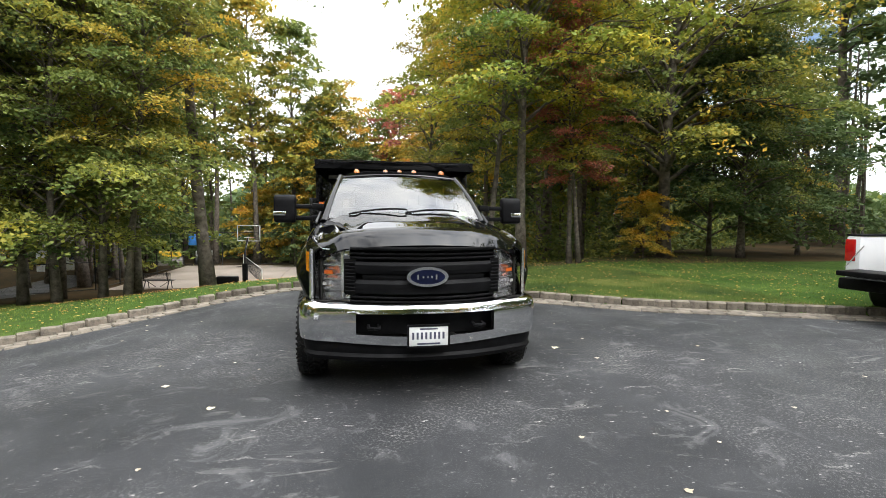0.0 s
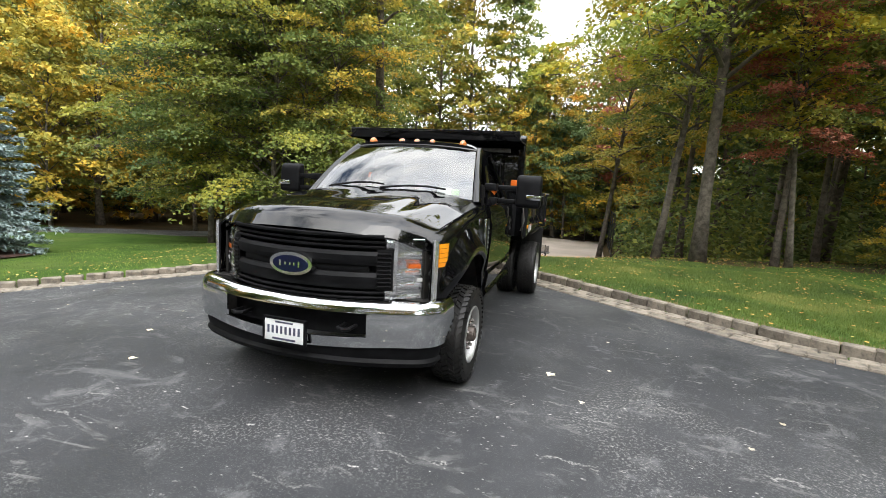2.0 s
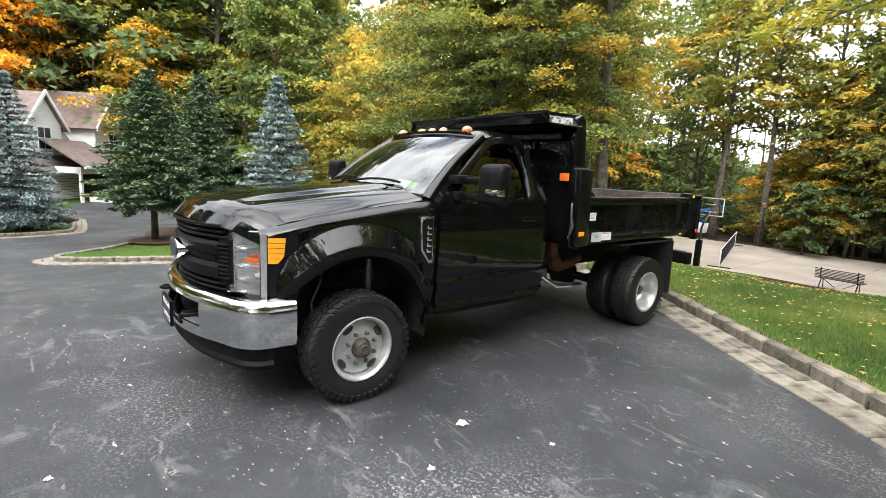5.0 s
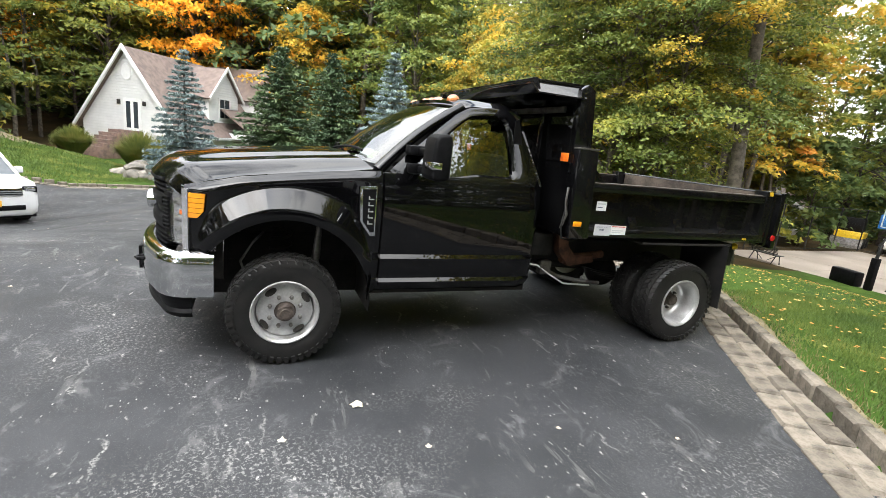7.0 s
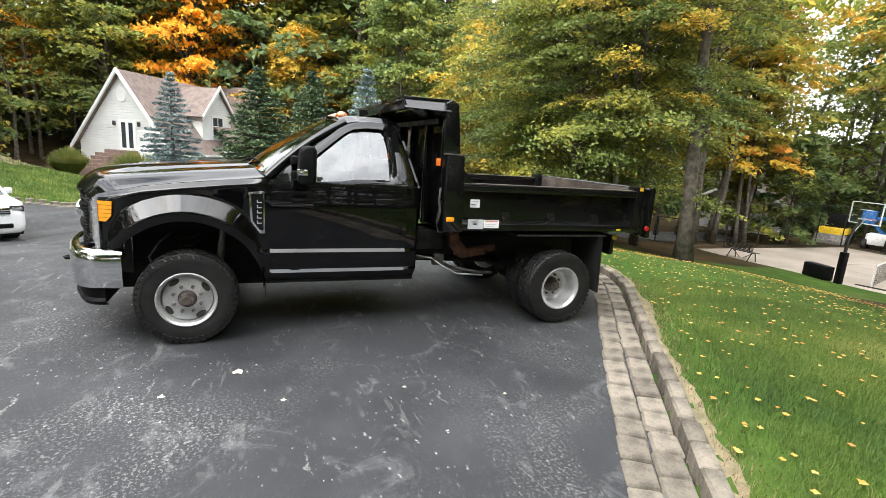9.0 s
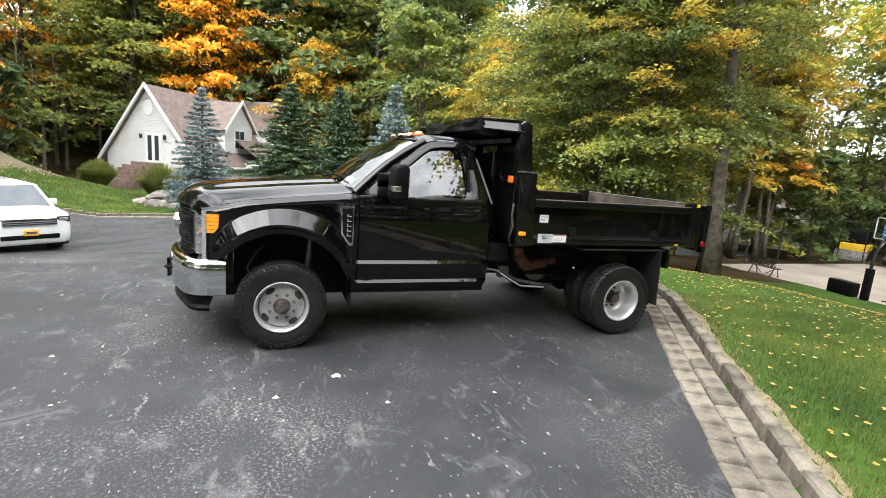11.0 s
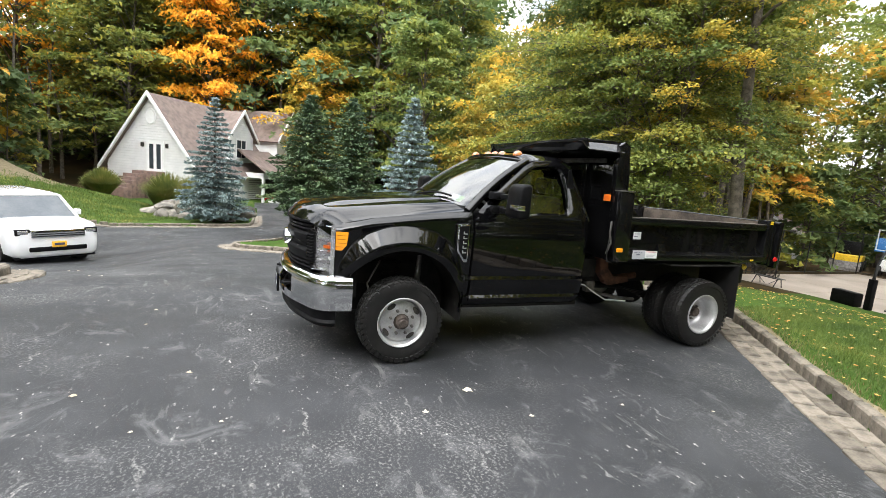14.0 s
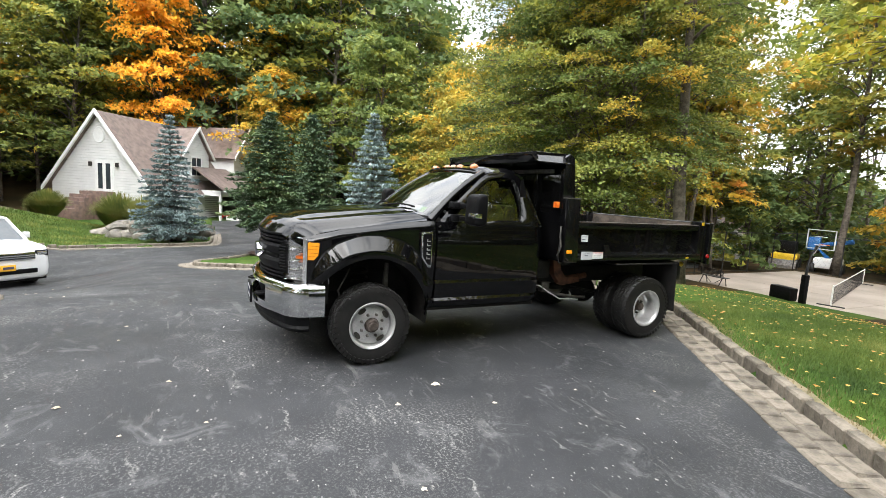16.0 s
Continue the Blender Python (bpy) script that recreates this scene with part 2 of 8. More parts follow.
L_GREEN = leaf_mat("leaves_green", [(0.0, (0.085, 0.135, 0.026)), (0.45, (0.2, 0.235, 0.04)), (0.78, (0.42, 0.38, 0.045)), (1.0, (0.8, 0.46, 0.04))])
L_DARK = leaf_mat("leaves_dark_green", [(0.0, (0.05, 0.09, 0.028)), (0.6, (0.125, 0.175, 0.04)), (1.0, (0.36, 0.34, 0.05))])
L_YELLOW = leaf_mat("leaves_yellowing", [(0.0, (0.16, 0.19, 0.035)), (0.4, (0.4, 0.34, 0.045)), (0.75, (0.74, 0.46, 0.04)), (1.0, (0.82, 0.36, 0.035))])
L_MIXED = leaf_mat("leaves_turning", [(0.0, (0.12, 0.18, 0.03)), (0.35, (0.28, 0.28, 0.04)), (0.65, (0.56, 0.36, 0.04)), (1.0, (0.75, 0.3, 0.04))])
L_MAPLE = leaf_mat("leaves_maple", [(0.0, (0.12, 0.19, 0.025)), (0.35, (0.26, 0.3, 0.03)), (0.6, (0.48, 0.42, 0.035)), (0.8, (0.75, 0.46, 0.03)), (1.0, (0.85, 0.34, 0.03))], 0.32)
L_ORANGE = leaf_mat("leaves_orange", [(0.0, (0.72, 0.32, 0.03)), (0.5, (0.92, 0.45, 0.03)), (1.0, (0.95, 0.6, 0.05))])
L_RED = leaf_mat("leaves_red", [(0.0, (0.195, 0.108, 0.039)), (0.5, (0.390, 0.137, 0.078)), (1.0, (0.624, 0.195, 0.098))])
L_BLUE = leaf_mat("needles_blue", [(0.0, (0.1, 0.145, 0.13)), (0.6, (0.25, 0.32, 0.3)), (1.0, (0.42, 0.49, 0.47))], 1.5, 0.1)
L_NEEDLE = leaf_mat("needles_green", [(0.0, (0.04, 0.075, 0.03)), (0.6, (0.1, 0.15, 0.05)), (1.0, (0.21, 0.24, 0.08))], 1.5, 0.1)
L_HEDGE = leaf_mat("hedge_leaves", [(0.0, (0.1, 0.14, 0.012)), (0.6, (0.25, 0.27, 0.02)), (1.0, (0.4, 0.34, 0.03))], 1.5, 0.3)
L_REED = leaf_mat("reed_grass", [(0.0, (0.103, 0.138, 0.029)), (0.6, (0.207, 0.230, 0.046)), (1.0, (0.368, 0.299, 0.092))], 1.5, 0.3)
L_TURF = leaf_mat("turf_blades", [(0.0, (0.055, 0.1, 0.014)), (0.55, (0.135, 0.19, 0.026)), (1.0, (0.33, 0.32, 0.085))], 0.8, 0.3)
L_STRAW = leaf_mat("straw_blades", [(0.0, (0.16, 0.13, 0.05)), (0.6, (0.3, 0.23, 0.11)), (1.0, (0.42, 0.34, 0.2))], 3.0, 0.2)
L_FALLEN = leaf_mat("fallen_leaf_colours", [(0.0, (0.5, 0.13, 0.03)), (0.4, (0.58, 0.3, 0.05)), (0.7, (0.66, 0.5, 0.14)), (1.0, (0.62, 0.54, 0.33))], 8.0, 0.2)


def asphalt_mat():
    """Sealed asphalt: near black, with chalky scuffs, pale worn blotches and a fine grit."""
    m = mat("asphalt", (0.0165, 0.018, 0.02), (0.029, 0.03, 0.033), 0.55, 0, 0.55, 140, 0.3, rough2=0.75, coords="Object", spec=0.32)
    n, l = m.node_tree.nodes, m.node_tree.links
    b = n["Principled BSDF"]
    src = b.inputs["Base Color"].links[0].from_socket
    tc = [q for q in n if q.bl_idname == "ShaderNodeTexCoord"][0]

    def layer(src, scale, detail, lo, hi, colour, amount, dist=0.0, gate=None, stretch=None):
        vec = tc.outputs["Object"]
        if stretch:
            mp = n.new("ShaderNodeMapping")
            mp.inputs["Rotation"].default_value = (0, 0, radians(stretch[0]))
            mp.inputs["Scale"].default_value = (1, stretch[1], 1)
            l.new(vec, mp.inputs["Vector"])
            vec = mp.outputs["Vector"]
        t = n.new("ShaderNodeTexNoise")
        t.inputs["Scale"].default_value, t.inputs["Detail"].default_value = scale, detail
        t.inputs["Roughness"].default_value = 0.68
        t.inputs["Distortion"].default_value = dist
        l.new(vec, t.inputs["Vector"])
        r = n.new("ShaderNodeMapRange")
        r.inputs["From Min"].default_value, r.inputs["From Max"].default_value = lo, hi
        r.inputs["To Max"].default_value = amount
        l.new(t.outputs["Fac"], r.inputs["Value"])
        fac = r.outputs["Result"]
        if gate:
            g = n.new("ShaderNodeTexNoise")
            g.inputs["Scale"].default_value, g.inputs["Detail"].default_value = gate, 5.0
            g.inputs["Distortion"].default_value = 1.0
            l.new(tc.outputs["Object"], g.inputs["Vector"])
            gr = n.new("ShaderNodeMapRange")
            gr.inputs["From Min"].default_value, gr.inputs["From Max"].default_value = 0.46, 0.72
            l.new(g.outputs["Fac"], gr.inputs["Value"])
            mu = n.new("ShaderNodeMath")
            mu.operation = "MULTIPLY"
            l.new(fac, mu.inputs[0])
            l.new(gr.outputs["Result"], mu.inputs[1])
            fac = mu.outputs[0]
        x = n.new("ShaderNodeMixRGB")
        x.inputs["Color2"].default_value = (*colour, 1)
        l.new(fac, x.inputs["Fac"])
        l.new(src, x.inputs["Color1"])
        return x.outputs["Color"]

    def dashes(src, scale, turn, squeeze, size, share, colour, amount, gate=0.6, wob=0.12):
        """Short chalky scrapes: stretched cells, a thin core of some of them, in loose clusters."""
        wn_ = n.new("ShaderNodeTexNoise")
        wn_.inputs["Scale"].default_value, wn_.inputs["Detail"].default_value = 5.0, 6.0
        l.new(tc.outputs["Object"], wn_.inputs["Vector"])
        ma = n.new("ShaderNodeVectorMath")
        ma.operation = "MULTIPLY_ADD"
        ma.inputs[1].default_value = (wob, wob, 0)
        l.new(wn_.outputs["Color"], ma.inputs[0])
        l.new(tc.outputs["Object"], ma.inputs[2])
        mp = n.new("ShaderNodeMapping")
        mp.inputs["Rotation"].default_value = (0, 0, radians(turn))
        mp.inputs["Scale"].default_value = (1, squeeze, 1)
        l.new(ma.outputs[0], mp.inputs["Vector"])
        vo = n.new("ShaderNodeTexVoronoi")
        vo.voronoi_dimensions = "2D"
        vo.inputs["Scale"].default_value = scale
        l.new(mp.outputs["Vector"], vo.inputs["Vector"])
        core = n.new("ShaderNodeMapRange")
        core.inputs["From Min"].default_value, core.inputs["From Max"].default_value = size, size * 0.45
        l.new(vo.outputs["Distance"], core.inputs["Value"])
        sp = n.new("ShaderNodeSeparateColor")
        l.new(vo.outputs["Color"], sp.inputs[0])
        pick = n.new("ShaderNodeMapRange")
        pick.inputs["From Min"].default_value, pick.inputs["From Max"].default_value = 1 - share, min(1.0, 1 - share * 0.3)
        pick.inputs["To Max"].default_value = amount
        l.new(sp.outputs[0], pick.inputs["Value"])
        g = n.new("ShaderNodeTexNoise")
        g.inputs["Scale"].default_value, g.inputs["Detail"].default_value = gate, 4.0
        l.new(tc.outputs["Object"], g.inputs["Vector"])
        gr = n.new("ShaderNodeMapRange")
        gr.inputs["From Min"].default_value, gr.inputs["From Max"].default_value = 0.42, 0.62
        l.new(g.outputs["Fac"], gr.inputs["Value"])
        gn = n.new("ShaderNodeTexNoise")
        gn.inputs["Scale"].default_value, gn.inputs["Detail"].default_value = 60.0, 3.0
        l.new(tc.outputs["Object"], gn.inputs["Vector"])
        grit = n.new("ShaderNodeMapRange")
        grit.inputs["From Min"].default_value, grit.inputs["From Max"].default_value = 0.38, 0.58
        l.new(gn.outputs["Fac"], grit.inputs["Value"])
        fac = core.outputs["Result"]
        for q in (pick, gr, grit):
            mu = n.new("ShaderNodeMath")
            mu.operation = "MULTIPLY"
            l.new(fac, mu.inputs[0])
            l.new(q.outputs["Result"], mu.inputs[1])
            fac = mu.outputs[0]
        x = n.new("ShaderNodeMixRGB")
        x.inputs["Color2"].default_value = (*colour, 1)
        l.new(fac, x.inputs["Fac"])
        l.new(src, x.inputs["Color1"])
        return x.outputs["Color"]

    src = layer(src, 0.8, 8, 0.45, 0.75, (0.066, 0.068, 0.073), 0.5)
    src = layer(src, 2.2, 9, 0.56, 0.72, (0.17, 0.17, 0.172), 0.5, 1.2)
    src = layer(src, 46, 3, 0.52, 0.64, (0.27, 0.265, 0.255), 0.7, 0.3, gate=0.7)
    src = layer(src, 1.1, 8, 0.6, 0.64, (0.34, 0.335, 0.32), 0.3, 0.9, gate=1.3, stretch=(35, 4.0))
    src = layer(src, 1.3, 8, 0.61, 0.64, (0.34, 0.335, 0.32), 0.28, 0.9, gate=1.0, stretch=(-48, 4.5))
    src = layer(src, 190, 2, 0.64, 0.7, (0.24, 0.24, 0.23), 0.7)
    src = layer(src, 85, 4, 0.56, 0.66, (0.16, 0.16, 0.158), 0.7, 0.4, gate=0.45)
    src = layer(src, 60, 4, 0.6, 0.7, (0.009, 0.009, 0.01), 0.6)
    src = dashes(src, 1.1, 20, 9.0, 0.15, 0.16, (0.4, 0.39, 0.37), 0.6, 0.5, 0.3)
    src = dashes(src, 0.9, -50, 8.0, 0.15, 0.16, (0.4, 0.39, 0.37), 0.6, 0.7, 0.3)
    src = dashes(src, 7.0, 10, 1.6, 0.13, 0.2, (0.5, 0.48, 0.45), 0.9, 0.8, 0.05)
    src = dashes(src, 14.0, 60, 2.0, 0.16, 0.16, (0.46, 0.45, 0.42), 0.85, 1.0, 0.04)
    src = dashes(src, 4.0, -30, 2.5, 0.12, 0.12, (0.5, 0.48, 0.45), 0.9, 0.4, 0.15)
    l.new(src, b.inputs["Base Color"])
    return m


ASPHALT = asphalt_mat()


def turf_mat():
    m = mat("lawn_turf", (0.03, 0.068, 0.01), (0.06, 0.1, 0.018), 0.95, 0, 0.5, 90, 1.0, spec=0.08)
    n, l = m.node_tree.nodes, m.node_tree.links
    b = n["Principled BSDF"]
    src = b.inputs["Base Color"].links[0].from_socket
    tc = [q for q in n if q.bl_idname == "ShaderNodeTexCoord"][0]
    for scale, lo, hi, colour, amount in ((2.6, 0.45, 0.68, (0.022, 0.045, 0.01), 0.75), (0.35, 0.52, 0.75, (0.1, 0.11, 0.035), 0.45), (7.0, 0.55, 0.72, (0.08, 0.115, 0.03), 0.6)):
        t = n.new("ShaderNodeTexNoise")
        t.inputs["Scale"].default_value, t.inputs["Detail"].default_value = scale, 6.0
        t.inputs["Distortion"].default_value = 0.6
        l.new(tc.outputs["Object"], t.inputs["Vector"])
        r = n.new("ShaderNodeMapRange")
        r.inputs["From Min"].default_value, r.inputs["From Max"].default_value, r.inputs["To Max"].default_value = lo, hi, amount
        l.new(t.outputs["Fac"], r.inputs["Value"])
        x = n.new("ShaderNodeMixRGB")
        x.inputs["Color2"].default_value = (*colour, 1)
        l.new(r.outputs["Result"], x.inputs["Fac"])
        l.new(src, x.inputs["Color1"])
        src = x.outputs["Color"]
    l.new(src, b.inputs["Base Color"])
    return m


TURF = turf_mat()
FOREST_FLOOR = mat("leaf_litter", (0.065, 0.042, 0.02), (0.028, 0.024, 0.012), 0.95, 0, 0.4, 20, 0.6, spec=0.08)
DRYSOIL = mat("dry_soil", (0.24, 0.185, 0.115), (0.13, 0.115, 0.06), 0.95, 0, 9, 60, 1.0)


# ---- mesh kit ----
def link_mesh(name, me, material=None, parent=None, label="", smooth=None):
    if material and not me.materials:
        me.materials.append(material)
    if smooth is not None:
        me.shade_smooth()
        me.set_sharp_from_angle(angle=radians(smooth))
    ob = new(name, me)
    if parent:
        ob.parent = parent
    if label:
        ob["label"] = label
    return ob


def part(name, bm, material, parent=None, label="", smooth=35):
    """One bmesh as one mesh object under its thing or part."""
    bmesh.ops.recalc_face_normals(bm, faces=bm.faces)
    me = bpy.data.meshes.new(name)
    bm.to_mesh(me)
    bm.free()
    return link_mesh(name, me, material, parent, label, smooth)


def thing(name, label, category, group="", m=None, kind=""):
    ob = new(name)
    ob.empty_display_size = 0.2
    if m is not None:
        ob.matrix_world = m
    return tagged(ob, label, category, group, kind)


def box(bm, x0, x1, y0, y1, z0, z1, bev=0.0):
    r = bmesh.ops.create_cube(bm, size=1)
    for v in r["verts"]:
        v.co = Vector(((x0 + x1) / 2 + v.co.x * (x1 - x0), (y0 + y1) / 2 + v.co.y * (y1 - y0), (z0 + z1) / 2 + v.co.z * (z1 - z0)))
    if bev:
        es = list({e for v in r["verts"] for e in v.link_edges})
        bmesh.ops.bevel(bm, geom=es, offset=bev, segments=2, profile=0.5, affect="EDGES")
    return bm


def boxed(*a, **k):
    return box(bmesh.new(), *a, **k)


def prism(bm, pts, axis, a, b, bev=0.0):
    """A polygon in the two other axes, drawn out along one axis from a to b."""
    def place(p, q):
        return {"x": (q, p[0], p[1]), "y": (p[0], q, p[1]), "z": (p[0], p[1], q)}[axis]
    lo = [bm.verts.new(place(p, a)) for p in pts]
    hi = [bm.verts.new(place(p, b)) for p in pts]
    n = len(pts)
    fs = [bm.faces.new(lo), bm.faces.new(hi[::-1])]
    fs += [bm.faces.new((lo[i], hi[i], hi[(i + 1) % n], lo[(i + 1) % n])) for i in range(n)]
    if bev:
        es = list({e for f in fs for e in f.edges})
        bmesh.ops.bevel(bm, geom=es, offset=bev, segments=2, profile=0.5, affect="EDGES")
    return bm


def patch(bm, f, us, vs, skip=None):
    g = [[bm.verts.new(f(u, v)) for v in vs] for u in us]
    for i in range(len(us) - 1):
        for j in range(len(vs) - 1):
            if skip and skip((us[i] + us[i + 1]) / 2, (vs[j] + vs[j + 1]) / 2):
                continue
            bm.faces.new((g[i][j], g[i + 1][j], g[i + 1][j + 1], g[i][j + 1]))
    return bm


def thicken(bm, d):
    """Gives a sheet its thickness."""
    bmesh.ops.recalc_face_normals(bm, faces=bm.faces)
    bmesh.ops.solidify(bm, geom=bm.faces[:], thickness=d)
    return bm


def tube(bm, pts, radii, n=8, caps=True):
    pts = [Vector(p) for p in pts]
    if not hasattr(radii, "__len__"):
        radii = [radii] * len(pts)
    radii = [float(r) for r in radii]
    rings = []
    for i, p in enumerate(pts):
        d = (pts[min(i + 1, len(pts) - 1)] - pts[max(i - 1, 0)]).normalized()
        s = d.cross(Vector((0, 0, 1)) if abs(d.z) < 0.9 else Vector((1, 0, 0))).normalized()
        t = d.cross(s)
        rings.append([bm.verts.new(p + radii[i] * (math.cos(6.28319 * k / n) * s + math.sin(6.28319 * k / n) * t)) for k in range(n)])
    for a, b in zip(rings, rings[1:]):
        for k in range(n):
            bm.faces.new((a[k], a[(k + 1) % n], b[(k + 1) % n], b[k]))
    if caps:
        bm.faces.new(rings[0][::-1])
        bm.faces.new(rings[-1])
    return bm


def lathe(bm, prof, n=48, closed=True):
    """Turns a profile of (radius, x) round the X axis."""
    rings = []
    for r, x in prof:
        rings.append([bm.verts.new((x, r * math.cos(6.28319 * k / n), r * math.sin(6.28319 * k / n))) for k in range(n)])
    m = len(rings)
    for i in range(m if closed else m - 1):
        a, b = rings[i], rings[(i + 1) % m]
        for k in range(n):
            bm.faces.new((a[k], a[(k + 1) % n], b[(k + 1) % n], b[k]))
    return bm


def quads_mesh(name, co, faces):
    me = bpy.data.meshes.new(name)
    me.from_pydata(co.reshape(-1, 3).tolist() if hasattr(co, "reshape") else co, [], faces.tolist() if hasattr(faces, "tolist") else faces)
    return me


def smooth01(a, b, x):
    t = min(1.0, max(0.0, (x - a) / (b - a)))
    return t * t * (3 - 2 * t)


def lin(x, xs, ys):
    return float(np.interp(x, xs, ys))


# ---- ground ----
def level(x, y):
    """Height of the paving level: flat under the truck, falling to the house on one side and to the court behind."""
    s = max(0.0, -x - 1.5)
    h = -1.6 * (1 - math.exp(-s * s / (s + 3) / 8))
    k = smooth01(5, 24, y - 0.6 * max(0.0, x - 1))
    h = h * (1 - k) - 2.5 * k
    h += 0.208 * max(0.0, -y - 6.5) * (1 - smooth01(-14, -9, x)) * smooth01(-31, -27, x)
    h -= 0.45 * (1 - smooth01(-5.5, -2.5, y)) * (1 - smooth01(-7, -3, x)) * smooth01(-16, -12, x)
    h += 0.06 * min(6.0, max(0.0, -y - 10.5)) ** 2 * (1 - smooth01(-20, -15, x)) * smooth01(-31, -27, x)
    return h + 0.16 * max(0.0, -x - 46)


EDGE = [(16, -2), (11, -0.6), (7.5, 0.8), (5.6, 1.55), (4.2, 2.1), (3.6, 2.45), (3.0, 2.88), (2.2, 3.45), (1.1, 4.25), (0.4, 4.75), (-0.3, 5.2), (-1.0, 5.4), (-1.7, 5.25),
        (-2.9, 4.5), (-3.8, 3.75), (-5, 2.9), (-6.6, 1.9), (-7.7, 0.6), (-8.8, -0.9), (-9.7, -2.0), (-10.7, -2.3), (-11.6, -1.9), (-12.8, -1.0), (-14.9, 0.2), (-17.9, 2.4), (-23, 6.5)]
EDGE_FAR = [(-24.5, -0.9), (-19.5, -1.0), (-18.2, -1.7), (-17.3, -4.3), (-16.3, -6.8), (-14.8, -9), (-14, -20)]
DRIVE = EDGE + [(-36, 9), (-33, -1)] + EDGE_FAR + [(16, -20)]
ISLE = [(-2.9 + 1.25 * math.cos(a / 12 * 6.28319), -5.25 + (1.25 if a <= 6 else 3.0) * math.sin(a / 12 * 6.28319)) for a in range(12)]


def resample(pts, step, shut=False):
    """A smooth line through the points (Catmull-Rom), cut into equal steps: place and heading."""
    n = len(pts)
    out = []
    for i in range(n if shut else n - 1):
        p = [Vector(pts[(i + k) % n] if shut else pts[min(max(i + k, 0), n - 1)]) for k in (-1, 0, 1, 2)]
        for j in range(12):
            t = j / 12
            out.append(0.5 * ((2 * p[1]) + (p[2] - p[0]) * t + (2 * p[0] - 5 * p[1] + 4 * p[2] - p[3]) * t * t + (3 * p[1] - p[0] - 3 * p[2] + p[3]) * t ** 3))
    out.append(Vector(pts[0] if shut else pts[-1]))
    res, acc = [], 0.0
    for a, b in zip(out, out[1:]):
        d = (b - a).length
        while acc <= d and d > 1e-6:
            q = a.lerp(b, acc / d)
            res.append((q, (b - a).normalized()))
            acc += step
        acc -= d
    return res


def dense(pts, shut=False):
    return [p for p, _ in resample(pts, 0.4, shut)]


DRIVE_NP = np.array([tuple(p) for p in dense(EDGE)] + [(-36, 9), (-33, -1)] + [tuple(p) for p in dense(EDGE_FAR)] + [(16, -20)])
ISLE_NP = np.array([tuple(p) for p in dense(ISLE, True)])


def inside(poly, x, y):
    a, b = poly, np.roll(poly, -1, axis=0)
    c = ((a[:, 1] > y) != (b[:, 1] > y)) & (x < (b[:, 0] - a[:, 0]) * (y - a[:, 1]) / (b[:, 1] - a[:, 1] + 1e-12) + a[:, 0])
    return bool(c.sum() & 1)


def off_edge(poly, x, y):
    """Signed distance to an outline, above zero outside."""
    a, b = poly, np.roll(poly, -1, axis=0)
    p = np.array((x, y))
    d = b - a
    t = np.clip(((p - a) * d).sum(1) / np.maximum((d * d).sum(1), 1e-9), 0, 1)
    m = np.sqrt((((a + d * t[:, None]) - p) ** 2).sum(1).min())
    return -m if inside(poly, x, y) else m


def on_drive(x, y):
    """Distance outside the asphalt; below zero on it."""
    return max(off_edge(DRIVE_NP, x, y), -off_edge(ISLE_NP, x, y))


APRON, KERB = 0.4, 0.13
xs = np.concatenate([-np.geomspace(400, 33, 16), np.arange(-32, -19.2, 0.42), np.arange(-19, -11, 0.5), np.arange(-11, 9.01, 0.17), np.arange(9.6, 18, 0.7), np.geomspace(18.5, 400, 22)])
ys = np.concatenate([-np.geomspace(400, 23, 15), np.arange(-22.2, -13.5, 0.42), np.arange(-13.2, -8, 0.5), np.arange(-7.8, 8.01, 0.17), np.arange(8.4, 20, 0.5), np.geomspace(20.5, 400, 24)])


NEAR = np.array([[on_drive(x, y) if -45 < x < 20 and -24 < y < 14 else 5.0 for y in ys] for x in xs])


def sheet(name, keep, height, material, reach, labels):
    idx, co, faces = {}, [], []
    near = NEAR

    def vert(i, j):
        if (i, j) not in idx:
            idx[i, j] = len(co)
            co.append((xs[i], ys[j], height(xs[i], ys[j], near[i, j])))
        return idx[i, j]
    for i in range(len(xs) - 1):
        for j in range(len(ys) - 1):
            if keep(near[i:i + 2, j:j + 2], xs[i], ys[j]):
                faces.append((vert(i, j), vert(i + 1, j), vert(i + 1, j + 1), vert(i, j + 1)))
    me = quads_mesh(name, co, faces)
    ob = link_mesh(name, me, material, smooth=60)
    return tagged(ob, *labels, kind="structure")


def lawn_height(x, y, d):
    h = level(x, y)
    if d < APRON + KERB * 0.6:
        return h - 0.08
    return h + 0.1 + 0.02 * math.sin(x * 1.3) * math.sin(y * 1.1)


ground = sheet("ground", lambda n, x, y: True, lawn_height, TURF, 0, ("mown green lawn with bare dry soil at its edge", "lawn"))
# woods grow on leaf litter, the rest is turf; dry soil shows along the kerb
ground.data.materials.append(FOREST_FLOOR)
ground.data.materials.append(DRYSOIL)
for f in ground.data.polygons:
    x, y, _ = f.center
    hill = x < -16 and y < -9
    wood = (y > 12 + 0.4 * max(0, x) and x > -3.5) or y > 24 or (x < -40) or (y > 15.5 and x < -9) or (x > 9 and y > 9) or x > 22 or y < -24 or (x < -20 and y > 14)
    wood = wood or (x > 3.4 and y > 9.0 + 0.16 * (x - 4) + 0.3 * math.sin(x * 2))
    bare = hill and -5.0 < y + 13.7 + 0.35 * (x + 24) + 1.4 * noise.noise((x * 0.35, y * 0.6, 2)) < 1.6
    f.material_index = 2 if bare else 1 if wood or (hill and y < -16) else 0
